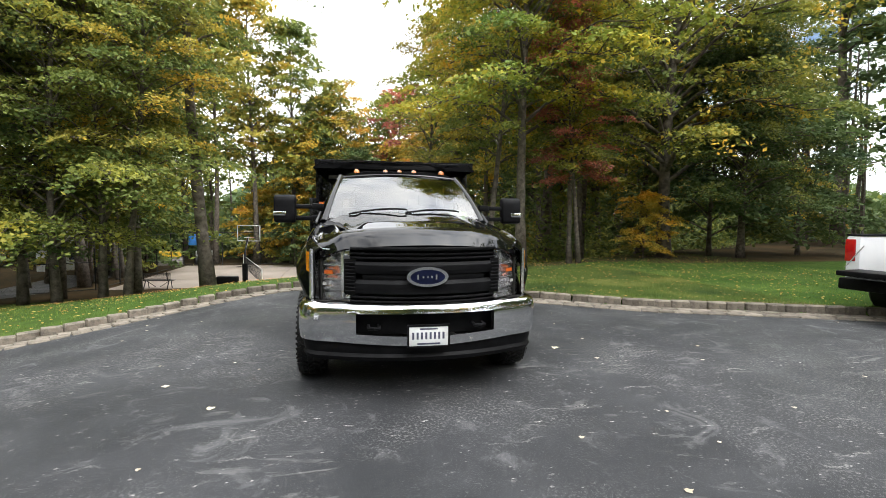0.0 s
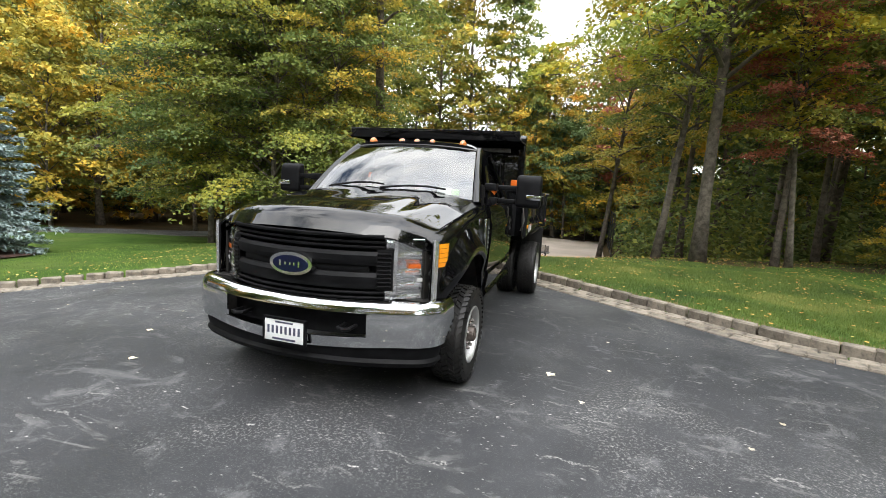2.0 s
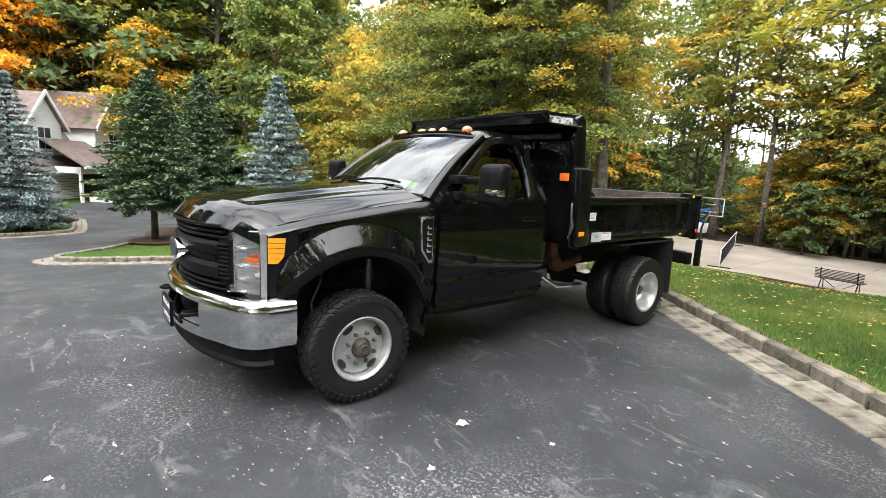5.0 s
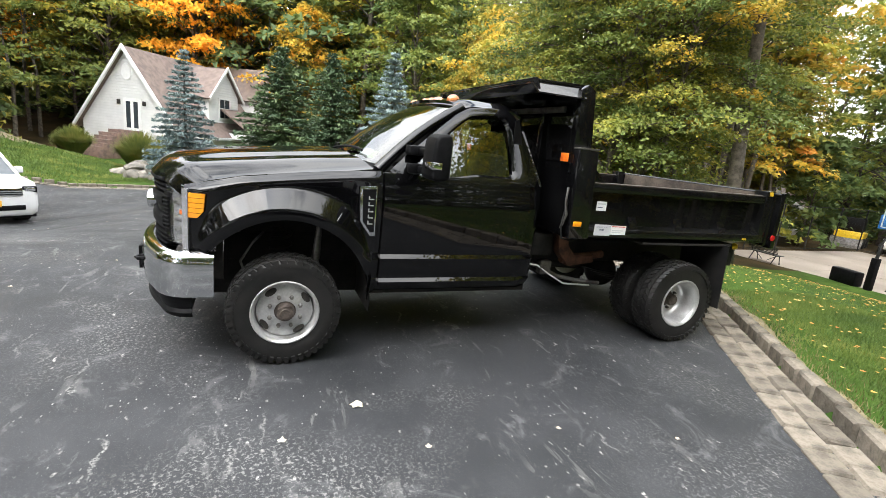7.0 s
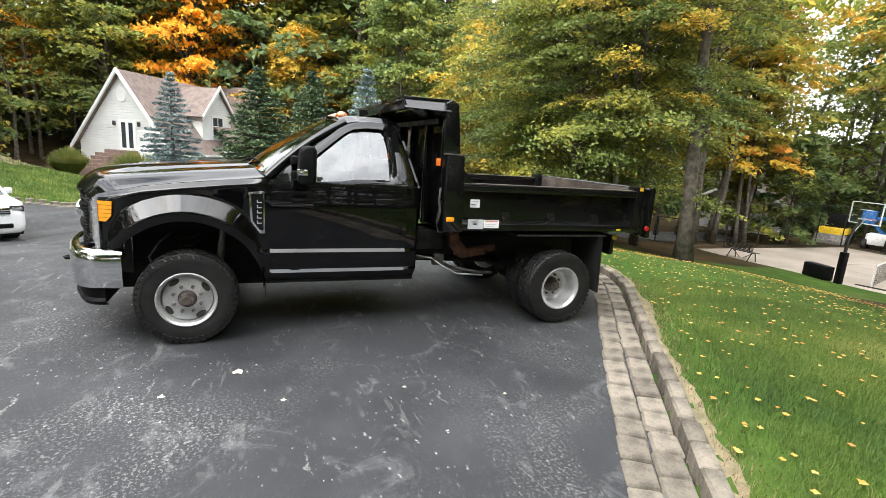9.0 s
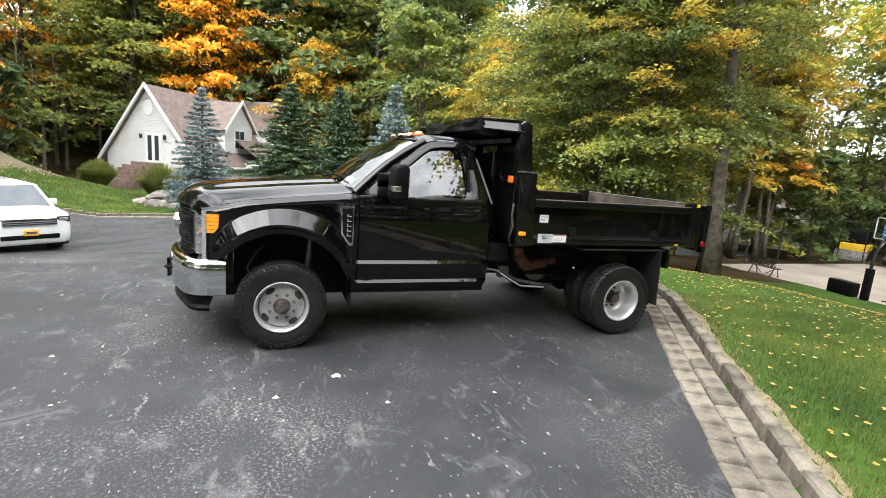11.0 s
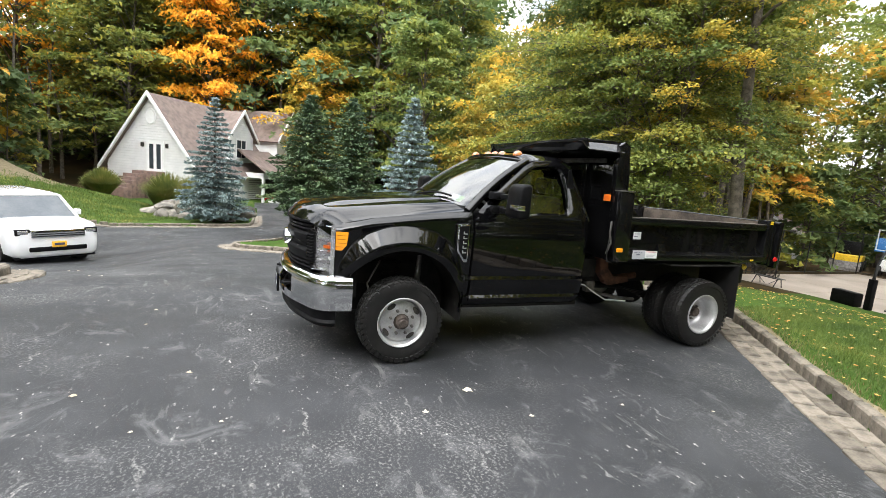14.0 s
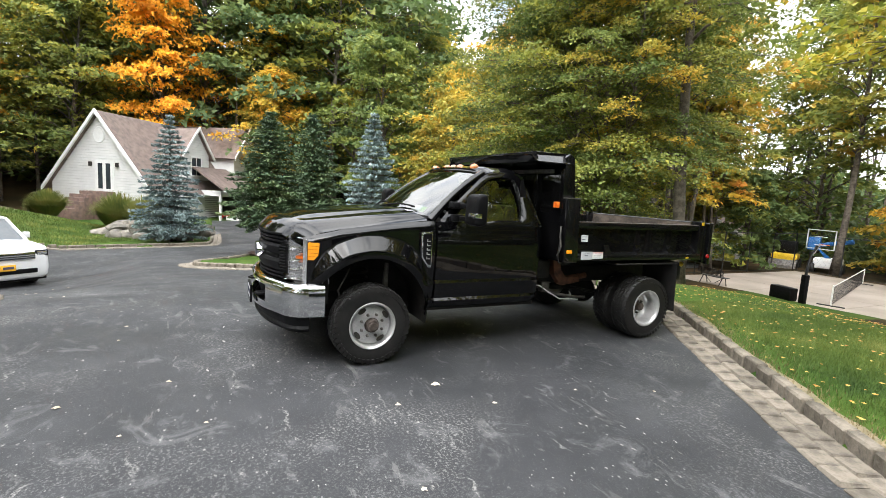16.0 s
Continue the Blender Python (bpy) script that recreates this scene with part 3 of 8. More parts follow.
asphalt = sheet("driveway", lambda n, x, y: n.min() < 0.2 and -40 < x < 16 and y > -20.5, lambda x, y, d: level(x, y), ASPHALT, 0, ("dark sealed asphalt driveway with pale scuffs and stains", "driveway"))
asphalt.name = "driveway"


# a lower lane behind the lawn
def strip(name, line, width, material, lift, label, cat):
    bm = bmesh.new()
    pts = resample(line, 0.8)
    rows = []
    for p, d in pts:
        s = Vector((-d.y, d.x))
        rows.append([bm.verts.new((p.x + s.x * o, p.y + s.y * o, level(p.x, p.y) + lift)) for o in (-width / 2, 0, width / 2)])
    for a, b in zip(rows, rows[1:]):
        for k in (0, 1):
            bm.faces.new((a[k], b[k], b[k + 1], a[k + 1]))
    return tagged(part(name, bm, material), label, cat, kind="structure")


strip("road", [(-22, 5), (-21.5, 9), (-20, 13), (-18.5, 17), (-17, 21), (-17, 30)], 3.2, ASPHALT, 0.14, "narrow asphalt lane running down past the trees", "lane")


# ---- stone edging: a two-row block apron and an upright kerb ----
def block_mesh(name, lx, ly, lz, seed):
    rnd = random.Random(seed)
    bm = boxed(-lx / 2, lx / 2, -ly / 2, ly / 2, 0, lz)
    bmesh.ops.bevel(bm, geom=bm.edges[:], offset=0.016, segments=1, affect="EDGES")
    for v in bm.verts:
        v.co += Vector((rnd.uniform(-1, 1), rnd.uniform(-1, 1), rnd.uniform(-1, 1))) * 0.007
    me = bpy.data.meshes.new(name)
    bm.to_mesh(me)
    bm.free()
    me.materials.append(STONE)
    return me


PAVERS = [block_mesh("paver", 0.244, 0.192, 0.14, i) for i in range(5)]
KERBS = [block_mesh("kerb_stone", 0.275, 0.118, 0.3, 20 + i) for i in range(5)]


def edging(name, line, label, near, shut=False, side=1):
    """Rows of blocks outside the asphalt. Those near the truck are single parts, the rest one mesh."""
    root = tagged(new(name), label, "kerb", kind="structure")
    rest_co, rest_f, count = [], [], {"paver": 0, "kerb_stone": 0}
    rnd = random.Random(5)
    for row, (off, meshes, nm, step) in enumerate(((0.1, PAVERS, "paver", 0.252), (0.299, PAVERS, "paver", 0.252), (APRON + 0.064, KERBS, "kerb_stone", 0.287))):
        for i, (p, d) in enumerate(resample(line, step, shut)):
            s = Vector((-d.y, d.x)) * -side
            j = rnd.uniform(-0.006, 0.006)
            q = p + s * (off + j) + d * (0.14 * (row % 2) + rnd.uniform(-0.01, 0.01))
            z = level(q.x, q.y) + (-0.115 if nm == "paver" else -0.165) + rnd.uniform(-0.005, 0.005)
            m = pose(q.x, q.y, z, rnd.uniform(-1.3, 1.3), rnd.uniform(-1, 1), math.degrees(math.atan2(d.y, d.x)) + rnd.uniform(-1.3, 1.3))
            me = meshes[rnd.randrange(5)]
            if near(q.x, q.y) and count[nm] < 290:
                count[nm] += 1
                ob = new(nm, me)
                ob.parent = root
                ob.matrix_world = m
            else:
                b = len(rest_co)
                rest_co += [tuple(m @ v.co) for v in me.vertices]
                rest_f += [tuple(b + k for k in f.vertices) for f in me.polygons]
    if rest_co:
        ob = link_mesh("edging_blocks", quads_mesh("edging_blocks", rest_co, rest_f), STONE, root)
        ob["kind"] = "stuff"
    return root



# ---- the dump truck ----
# it faces -Y; the front axle stands over the origin, the driver's side is +X
truck = thing("dump_truck", "glossy black dump truck with chrome bumper parked on asphalt", "truck")


def nose(x):
    return -0.93 + 0.27 * (abs(x) / 0.78) ** 2.2


def facebar(bm, x0, x1, z0, z1, back, out, n=14, taper=0.0):
    """A bar that follows the curved front, from a depth behind the face to one before it."""
    rows = []
    for i in range(n + 1):
        x = x0 + (x1 - x0) * i / n
        y = nose(x)
        rows.append([bm.verts.new(c) for c in ((x, y + back, z0), (x, y - out + taper, z0), (x, y - out, z0 + (z1 - z0) * 0.35), (x, y - out, z1 - (z1 - z0) * 0.25), (x, y - out + taper, z1), (x, y + back, z1))])
    for a, b in zip(rows, rows[1:]):
        for k in range(6):
            bm.faces.new((a[k], a[(k + 1) % 6], b[(k + 1) % 6], b[k]))
    bm.faces.new(rows[0])
    bm.faces.new(rows[-1][::-1])
    return bm


def side_x(z):
    """Half width of the cab's flank at a height."""
    return lin(z, [0.5, 0.56, 0.6, 0.62, 0.7, 0.78, 0.81, 0.86, 1.1, 1.25, 1.28, 1.36, 1.42], [0.9, 0.955, 0.984, 0.968, 0.985, 0.996, 0.976, 0.984, 0.999, 1.004, 0.99, 0.98, 0.958])


def mirror_x(bm):
    """Adds the other side's copy."""
    for f in bm.faces[:]:
        bm.faces.new([bm.verts.new((-v.co.x, v.co.y, v.co.z)) for v in reversed(f.verts)])
    return bm


# hood
def hood_at(u, v):
    x = u * (0.86 + 0.05 * v)
    yf, yr = nose(x) - 0.01, 0.42 + 0.2 * (x / 0.9) ** 2
    y = yf + (yr - yf) * v
    z = lin(v, [0, 0.012, 0.05, 0.085, 0.12, 0.25, 0.6, 1.0], [1.255, 1.275, 1.335, 1.368, 1.385, 1.405, 1.455, 1.5])
    a = abs(u)
    z -= 0.03 * a * a + 0.055 * smooth01(0.72, 1.0, a) + 0.035 * a * a * (1 - v)
    z += 0.022 * (1 - smooth01(0.5, 0.62, a)) * smooth01(0.05, 0.35, v)
    z -= 0.012 * smooth01(0.0, 0.25, 0.3 - a) * smooth01(0.2, 0.6, v)
    return (x, y, z)


hood = part("hood", thicken(patch(bmesh.new(), hood_at, np.linspace(-1, 1, 49), np.concatenate([np.linspace(0, 0.14, 12), np.linspace(0.17, 1, 26)])), -0.02), PAINT, truck, smooth=50)
# raised bars in a row on the hood's front
for i in range(10):
    if i == 5:
        continue
    u0 = -0.42 + i * 0.086
    bm = bmesh.new()
    for (a0, a1, v0, v1) in ((0, 0.062, 0.028, 0.04), (0, 0.062, 0.066, 0.078), (0, 0.016, 0.04, 0.066)):
        c = [Vector(hood_at(u, v)) for u, v in ((u0 + a0, v0), (u0 + a1, v0), (u0 + a1, v1), (u0 + a0, v1))]
        up = Vector((0, -0.011, 0.009))
        lo, hi = [bm.verts.new(p) for p in c], [bm.verts.new(p + up) for p in c]
        bm.faces.new(hi)
        for k in range(4):
            bm.faces.new((lo[k], lo[(k + 1) % 4], hi[(k + 1) % 4], hi[k]))
    part("raised_bar", bm, PAINT, hood, smooth=None)


# front fenders
def fender(side):
    yv = sorted(set([-0.64, -0.62] + [0.605 * math.sin(radians(a)) for a in range(-90, 91, 5)] + [0.61, 0.64, 0.655]))

    def top(y):
        return lin(y, [-0.66, -0.5, -0.3, 0, 0.3, 0.66], [1.225, 1.265, 1.315, 1.355, 1.39, 1.425])

    def base(y):
        if abs(y) < 0.6055:
            return 0.44 + math.sqrt(max(0, 0.605 ** 2 - y * y)) * 1.03
        return 0.8 if y < 0 else 0.5

    def at(y, t):
        zb, zt = base(y), top(y)
        z = zb + (zt - zb) * t
        w = lin(y, [-0.66, -0.55, -0.42, -0.2, 0.66], [0.875, 0.925, 0.96, 0.97, 0.972])
        d = math.hypot(y, (z - 0.44) / 1.03) - 0.605
        th = abs(math.degrees(math.atan2(y, max(0.01, z - 0.44))))
        rise = 1 - 0.7 * smooth01(26, 58, th)
        w += 0.092 * rise * min(1.0, max(0.0, (0.065 + 0.135 * rise - d) / (0.135 * rise))) * smooth01(-0.62, -0.5, y)
        w -= 0.014 * (1 - smooth01(0.0, 0.03, d))
        w -= 0.05 * smooth01(-0.055, 0.0, z - zt) ** 2
        if y > 0.35:
            w += (side_x(z) - w) * smooth01(0.45, 0.64, y)
        return (side * w, y, z)
    bm = patch(bmesh.new(), at, yv, np.linspace(0, 1, 40))
    # strip between fender and hood
    top_at = lambda y, t: tuple(Vector(at(y, 1)).lerp(Vector(hood_at(side * 1.0, lin(y, [-0.66, 0.62], [0.0, 1.0]))), t))
    patch(bm, top_at, yv, [0, 0.5, 0.97])
    f = part("fender", thicken(bm, -0.012 if side > 0 else -0.012), PAINT, truck, smooth=50)
    # wheel well lining
    bm = bmesh.new()
    rows = []
    for a in range(-10, 191, 10):
        c, s = math.cos(radians(a)), math.sin(radians(a))
        rows.append([bm.verts.new((side * x, 0.625 * c, 0.45 + 0.63 * s)) for x in (0.42, 0.95)])
    for a, b in zip(rows, rows[1:]):
        bm.faces.new((a[0], a[1], b[1], b[0]))
    bm.faces.new([r[0] for r in rows])
    part("wheel_well", bm, CHASSIS, f, "black wheel housing")
    return f


fenders = {s: fender(s) for s in (1, -1)}

# fender badges: chrome frame with a dark field and plain bars
for s in (1, -1):
    pts = [(0.485, 1.315), (0.615, 1.325), (0.615, 0.955), (0.575, 0.955), (0.5, 1.06)]
    inn = [(0.506, 1.295), (0.604, 1.302), (0.604, 0.985), (0.574, 0.985), (0.518, 1.068)]
    bm = bmesh.new()
    prism(bm, pts, "x", s * 0.975, s * 1.022, 0.006)
    badge = part("fender_badge", bm, CHROME, fenders[s], "chrome side badge")
    bm = bmesh.new()
    prism(bm, inn, "x", s * 1.015, s * 1.0245)
    part("badge_field", bm, PLASTIC, badge)
    bm = bmesh.new()
    for k in range(5):
        z = 1.235 - k * 0.045
        box(bm, s * 1.024, s * 1.03, 0.552, 0.59, z - 0.012, z - 0.004)
        box(bm, s * 1.024, s * 1.03, 0.552, 0.56, z - 0.004, z + 0.014)
    part("badge_bars", bm, SILVER, badge)

# ---- grille ----
bm = bmesh.new()
facebar(bm, -0.63, 0.63, 0.74, 1.25, 0.12, -0.06)
grille = part("grille", bm, PLASTIC, truck, "black slatted grille", smooth=30)
for z0, z1, out in ((1.225, 1.25, 0.03), (1.185, 1.205, 0.012), (1.15, 1.17, 0.01), (0.765, 0.785, 0.012), (0.8, 0.82, 0.01), (0.835, 0.855, 0.008)):
    part("slat", facebar(bmesh.new(), -0.6, 0.6, z0, z1, 0.05, out, 20, 0.006), PLASTIC, grille, smooth=30)
for z0, z1 in ((1.035, 1.13), (0.875, 0.985)):
    part("bar", facebar(bmesh.new(), -0.56, 0.56, z0, z1, 0.06, 0.022, 20, 0.02), PLASTIC, grille, smooth=30)
part("bar", facebar(bmesh.new(), -0.5, 0.5, 0.985, 1.035, 0.06, -0.01, 20, 0.005), PLASTIC, grille, smooth=30)
for s in (1, -1):
    a, b = sorted((s * 0.555, s * 0.648))
    part("grille_surround", facebar(bmesh.new(), a, b, 0.86, 1.15, 0.05, 0.012, 3, 0.01), PLASTIC, grille, smooth=30)
    for k in range(9):
        z = 0.885 + k * 0.028
        part("louvre", facebar(bmesh.new(), *sorted((s * 0.565, s * 0.642)), z, z + 0.014, 0.02, 0.024, 3, 0.006), PLASTIC, grille, smooth=None)


def oval(bm, rx, rz, y0, y1, dz=1.02, n=40):
    lo = [bm.verts.new((rx * math.cos(6.28319 * k / n), y0, dz + rz * math.sin(6.28319 * k / n))) for k in range(n)]
    hi = [bm.verts.new((rx * 0.96 * math.cos(6.28319 * k / n), y1, dz + rz * 0.96 * math.sin(6.28319 * k / n))) for k in range(n)]
    for k in range(n):
        bm.faces.new((lo[k], lo[(k + 1) % n], hi[(k + 1) % n], hi[k]))
    bm.faces.new(hi)
    bm.faces.new(lo[::-1])
    return bm


emblem = part("emblem", oval(bmesh.new(), 0.172, 0.082, -0.92, -0.985), CHROME, grille, "chrome oval emblem with a blue field", smooth=40)
part("emblem_field", oval(bmesh.new(), 0.142, 0.06, -0.975, -0.9895), BLUE, emblem, smooth=40)
for x, w, h in ((-0.078, 0.014, 0.04), (-0.036, 0.014, 0.018), (0.0, 0.012, 0.018), (0.032, 0.01, 0.02), (0.068, 0.014, 0.04)):
    part("emblem_bar", boxed(x - w / 2, x + w / 2, -0.992, -0.989, 1.02 - h / 2, 1.02 + h / 2), CHROME, emblem, smooth=None)


# ---- headlamps ----
def headlamp(s):
    def bar(x0, x1, z0, z1, back, out, n=8, taper=0.004):
        return facebar(bmesh.new(), *sorted((s * x0, s * x1)), z0, z1, back, out, n, taper)

    def cover(x0, x1, z0, z1):
        """The clear front skin of the lamp, slightly bulged."""
        return patch(bmesh.new(), lambda u, v: (s * (x0 + (x1 - x0) * u), nose(x0 + (x1 - x0) * u) - 0.004 - 0.006 * (1 - (2 * v - 1) ** 4), z0 + (z1 - z0) * v), np.linspace(0, 1, 9), np.linspace(0, 1, 9))

    def bowl(x0, x1, z0, z1, deep):
        """A hollow mirror cup, its rim near the lens."""
        return thicken(patch(bmesh.new(), lambda u, v: (s * (x0 + (x1 - x0) * u), nose(x0 + (x1 - x0) * u) + 0.004 + deep * (1 - (2 * u - 1) ** 4) * (1 - (2 * v - 1) ** 4) ** 0.8, z0 + (z1 - z0) * v), np.linspace(0, 1, 10), np.linspace(0, 1, 10)), 0.004)
    lamp = part("headlight", bar(0.652, 0.895, 0.795, 1.225, 0.16, -0.032), BRIGHT, truck, "clear headlight with chrome bezel and amber marker", smooth=30)
    for z0, z1 in ((1.15, 1.225), (0.795, 0.865)):
        part("lamp_arm", bar(0.6, 0.651, z0, z1, 0.1, -0.02, 4), BRIGHT, lamp, smooth=30)
        part("lamp_edge", bar(0.6, 0.9, z1 - 0.012 if z0 > 1 else z0, z1 if z0 > 1 else z0 + 0.012, 0.05, 0.004), CHROME, lamp, smooth=30)
    for z0, z1, deep in ((1.1, 1.21, 0.022), (0.985, 1.09, 0.024), (0.9, 0.975, 0.02), (0.81, 0.89, 0.022)):
        part("reflector", bowl(0.675, 0.885, z0, z1, deep), BRIGHT, lamp, smooth=60)
    for z in (1.095, 0.98, 0.895):
        part("divider", bar(0.652, 0.9, z - 0.006, z + 0.006, 0.05, -0.004), BRIGHT, lamp, smooth=30)
    part("inner_strip", bar(0.652, 0.672, 0.8, 1.22, 0.05, -0.004, 2), BRIGHT, lamp, smooth=30)
    for x0 in (0.61, 0.626):
        part("fluting", bar(x0, x0 + 0.012, 1.16, 1.215, 0.02, -0.01, 1), CHROME, lamp)
    part("bulb", bar(0.74, 0.81, 1.02, 1.05, 0.0, -0.002, 2), ORANGE, lamp)
    part("bulb", bar(0.79, 0.83, 0.925, 0.95, 0.0, -0.002, 2), PAPER, lamp)
    lens = part("lens", cover(0.652, 0.905, 0.797, 1.222), LENS, lamp, "clear lens", smooth=30)
    lens.visible_shadow = False
    for z0, z1 in ((1.15, 1.222), (0.797, 0.865)):
        lens = part("lens", cover(0.605, 0.651, z0, z1), LENS, lamp, "clear lens", smooth=30)
        lens.visible_shadow = False

    # chrome end and amber side marker wrapping on to the flank
    def flank(t, z, o):
        y = -0.625 + 0.2 * t
        return (s * (lin(y, [-0.66, -0.55, -0.42, -0.2], [0.885, 0.932, 0.963, 0.972]) + o), y, z)
    bm = patch(bmesh.new(), lambda t, z: flank(t * 0.17 - 0.1, z, 0.006), np.linspace(0, 1, 6), np.linspace(0.795, 1.222, 8))
    part("bezel", thicken(bm, -0.02), BRIGHT, lamp)
    for k in range(5):
        z0 = 1.035 + k * 0.033
        bm = patch(bmesh.new(), lambda t, z: flank(t * lin(z, [1.03, 1.08, 1.21], [0.24, 0.44, 0.5]) + 0.09, z, 0.013), np.linspace(0, 1, 5), (z0, z0 + 0.016, z0 + 0.03))
        part("marker_lens", thicken(bm, -0.015), AMBER, lamp, "amber side marker")
    # dark filler between lamp, fender and bumper
    bm = patch(bmesh.new(), lambda t, z: flank(t * 1.1 + 0.0, z, -0.08), np.linspace(0, 1, 6), (0.6, 0.8, 1.0, 1.2))
    part("inner_panel", thicken(bm, -0.02), CHASSIS, lamp)
    part("inner_panel", boxed(*sorted((s * 0.5, s * 0.93)), -0.7, -0.6, 0.5, 0.8), CHASSIS, lamp)
    return lamp


for s in (1, -1):
    headlamp(s)


# ---- bumper ----
def bumper_line(n=60):
    pts = []
    for i in range(n + 1):
        t = -1 + 2 * i / n
        a = abs(t)
        if a < 0.72:
            x = a / 0.72 * 0.8
            y = -1.015 + 0.17 * (x / 0.8) ** 2.2
        elif a < 0.86:
            q = (a - 0.72) / 0.14
            x, y = 0.8 + 0.215 * math.sin(q * 1.35), -0.845 + 0.16 * (1 - math.cos(q * 1.35)) + 0.07 * q
        else:
            q = (a - 0.86) / 0.14
            x, y = 1.0098 + 0.006 * q, -0.65 + 0.19 * q
        pts.append((math.copysign(x, t) if x else 0.0, y))
    return pts


BL = bumper_line()
BZ = [(0.492, 0.03), (0.505, 0.006), (0.545, 0.0), (0.58, -0.004), (0.66, -0.006), (0.735, -0.004), (0.765, 0.002), (0.79, 0.014), (0.806, 0.04), (0.81, 0.07)]
bm = bmesh.new()
grid = []
for i, (x, y) in enumerate(BL):
    a, b = BL[max(i - 1, 0)], BL[min(i + 1, len(BL) - 1)]
    d = Vector((b[0] - a[0], b[1] - a[1])).normalized()
    nrm = Vector((-d.y, d.x))
    grid.append([bm.verts.new((x + nrm.x * o, y + nrm.y * o, z - 0.03 * (1 - min(1, abs(x) / 0.7)) * (z < 0.6))) for z, o in BZ])
for i in range(len(BL) - 1):
    for j in range(len(BZ) - 1):
        if abs(BL[i][0] + BL[i + 1][0]) / 2 < 0.56 and BZ[j][0] >= 0.575 and BZ[j + 1][0] <= 0.74:
            continue
        bm.faces.new((grid[i][j], grid[i + 1][j], grid[i + 1][j + 1], grid[i][j + 1]))
bumper = part("front_bumper", thicken(bm, 0.012), CHROME, truck, "chrome front bumper", smooth=40)
bm = bmesh.new()
prism(bm, [(x * 0.9, y + 0.085) for x, y in BL if abs(x) < 0.66] + [(0.55, -0.72), (-0.55, -0.72)], "z", 0.56, 0.75)
part("bumper_intake", bm, PLASTIC, bumper, "dark intake recess")
for s in (1, -1):
    part("tow_hook", tube(bmesh.new(), [(s * 0.38, -0.9, 0.63), (s * 0.38, -1.0, 0.63), (s * 0.42, -1.02, 0.63), (s * 0.46, -1.0, 0.63), (s * 0.46, -0.9, 0.63)], 0.014, 8), PLASTIC, bumper)
# air dam
bm = bmesh.new()
rows = []
for i in range(3, len(BL) - 3):
    x, y = BL[i]
    d = Vector((BL[i + 1][0] - BL[i - 1][0], BL[i + 1][1] - BL[i - 1][1])).normalized()
    q = Vector((-d.y, d.x))
    rows.append([bm.verts.new((x + q.x * o, y + q.y * o, z)) for z, o in ((0.51, 0.035), (0.46, 0.03), (0.41, 0.045), (0.385, 0.028), (0.35, 0.05), (0.335, 0.1))])
for a, b in zip(rows, rows[1:]):
    for k in range(5):
        bm.faces.new((a[k], b[k], b[k + 1], a[k + 1]))
part("air_dam", thicken(bm, 0.012), PLASTIC, bumper, "black lower valance", smooth=40)
# number plate with plain bars
plate = part("number_plate", boxed(-0.155, 0.155, -1.048, -1.036, 0.485, 0.645, bev=0.004), PAPER, bumper, "white number plate in a dark frame")
bm = bmesh.new()
for a in ((-0.168, 0.168, 0.64, 0.655), (-0.168, 0.168, 0.475, 0.49), (-0.168, -0.153, 0.49, 0.64), (0.153, 0.168, 0.49, 0.64)):
    box(bm, a[0], a[1], -1.052, -1.03, a[2], a[3])
part("plate_frame", bm, PLASTIC, plate)
bm = bmesh.new()
for i in range(8):
    x = -0.122 + i * 0.034
    box(bm, x - 0.008, x + 0.008, -1.0505, -1.047, 0.542, 0.596)
box(bm, -0.07, 0.07, -1.0505, -1.047, 0.617, 0.628)
box(bm, -0.09, 0.09, -1.0505, -1.047, 0.5, 0.513)
part("plate_bars", bm, INK, plate, smooth=None)


# ---- cab ----
def cab_side(s, y0, y1, z0, z1, lift, ny=6, nz=24):
    return patch(bmesh.new(), lambda y, z: (s * (side_x(z) + lift), y, z), np.linspace(y0, y1, ny), [z0, 0.6, 0.62, 0.66, 0.7, 0.74, 0.78, 0.81, 0.86, 0.92, 1.0, 1.1, 1.18, 1.25, 1.28, 1.32, 1.36, z1])


bm = bmesh.new()
zs = [0.5, 0.56, 0.6, 0.62, 0.7, 0.78, 0.81, 0.86, 0.95, 1.1, 1.2, 1.25, 1.28, 1.36, 1.42]
ring = [(side_x(z), z) for z in zs]
loop = [(x, z) for x, z in ring] + [(-x, z) for x, z in reversed(ring)]
secs = []
for y, k in ((0.64, 1.0), (1.94, 1.0), (2.0, 0.985), (2.035, 0.95), (2.05, 0.9)):
    secs.append([bm.verts.new((x * k, y, z)) for x, z in loop])
for a, b in zip(secs, secs[1:]):
    for k in range(len(loop)):
        if k == len(zs) - 1:
            continue
        bm.faces.new((a[k], a[(k + 1) % len(loop)], b[(k + 1) % len(loop)], b[k]))
bm.faces.new(secs[-1])
cab = part("cab", bm, PAINT, truck, "black regular cab", smooth=30)
for s in (1, -1):
    part("rocker", boxed(*sorted((s * 0.78, s * 0.9)), 0.62, 2.02, 0.47, 0.56, bev=0.01), CHASSIS, cab)


def ghouse(y, z):
    """A point of the upper flank between belt and roof rail."""
    return (0.968 - (z - 1.4) * 0.42 - 0.03 * max(0, (z - 1.85)), y, z)


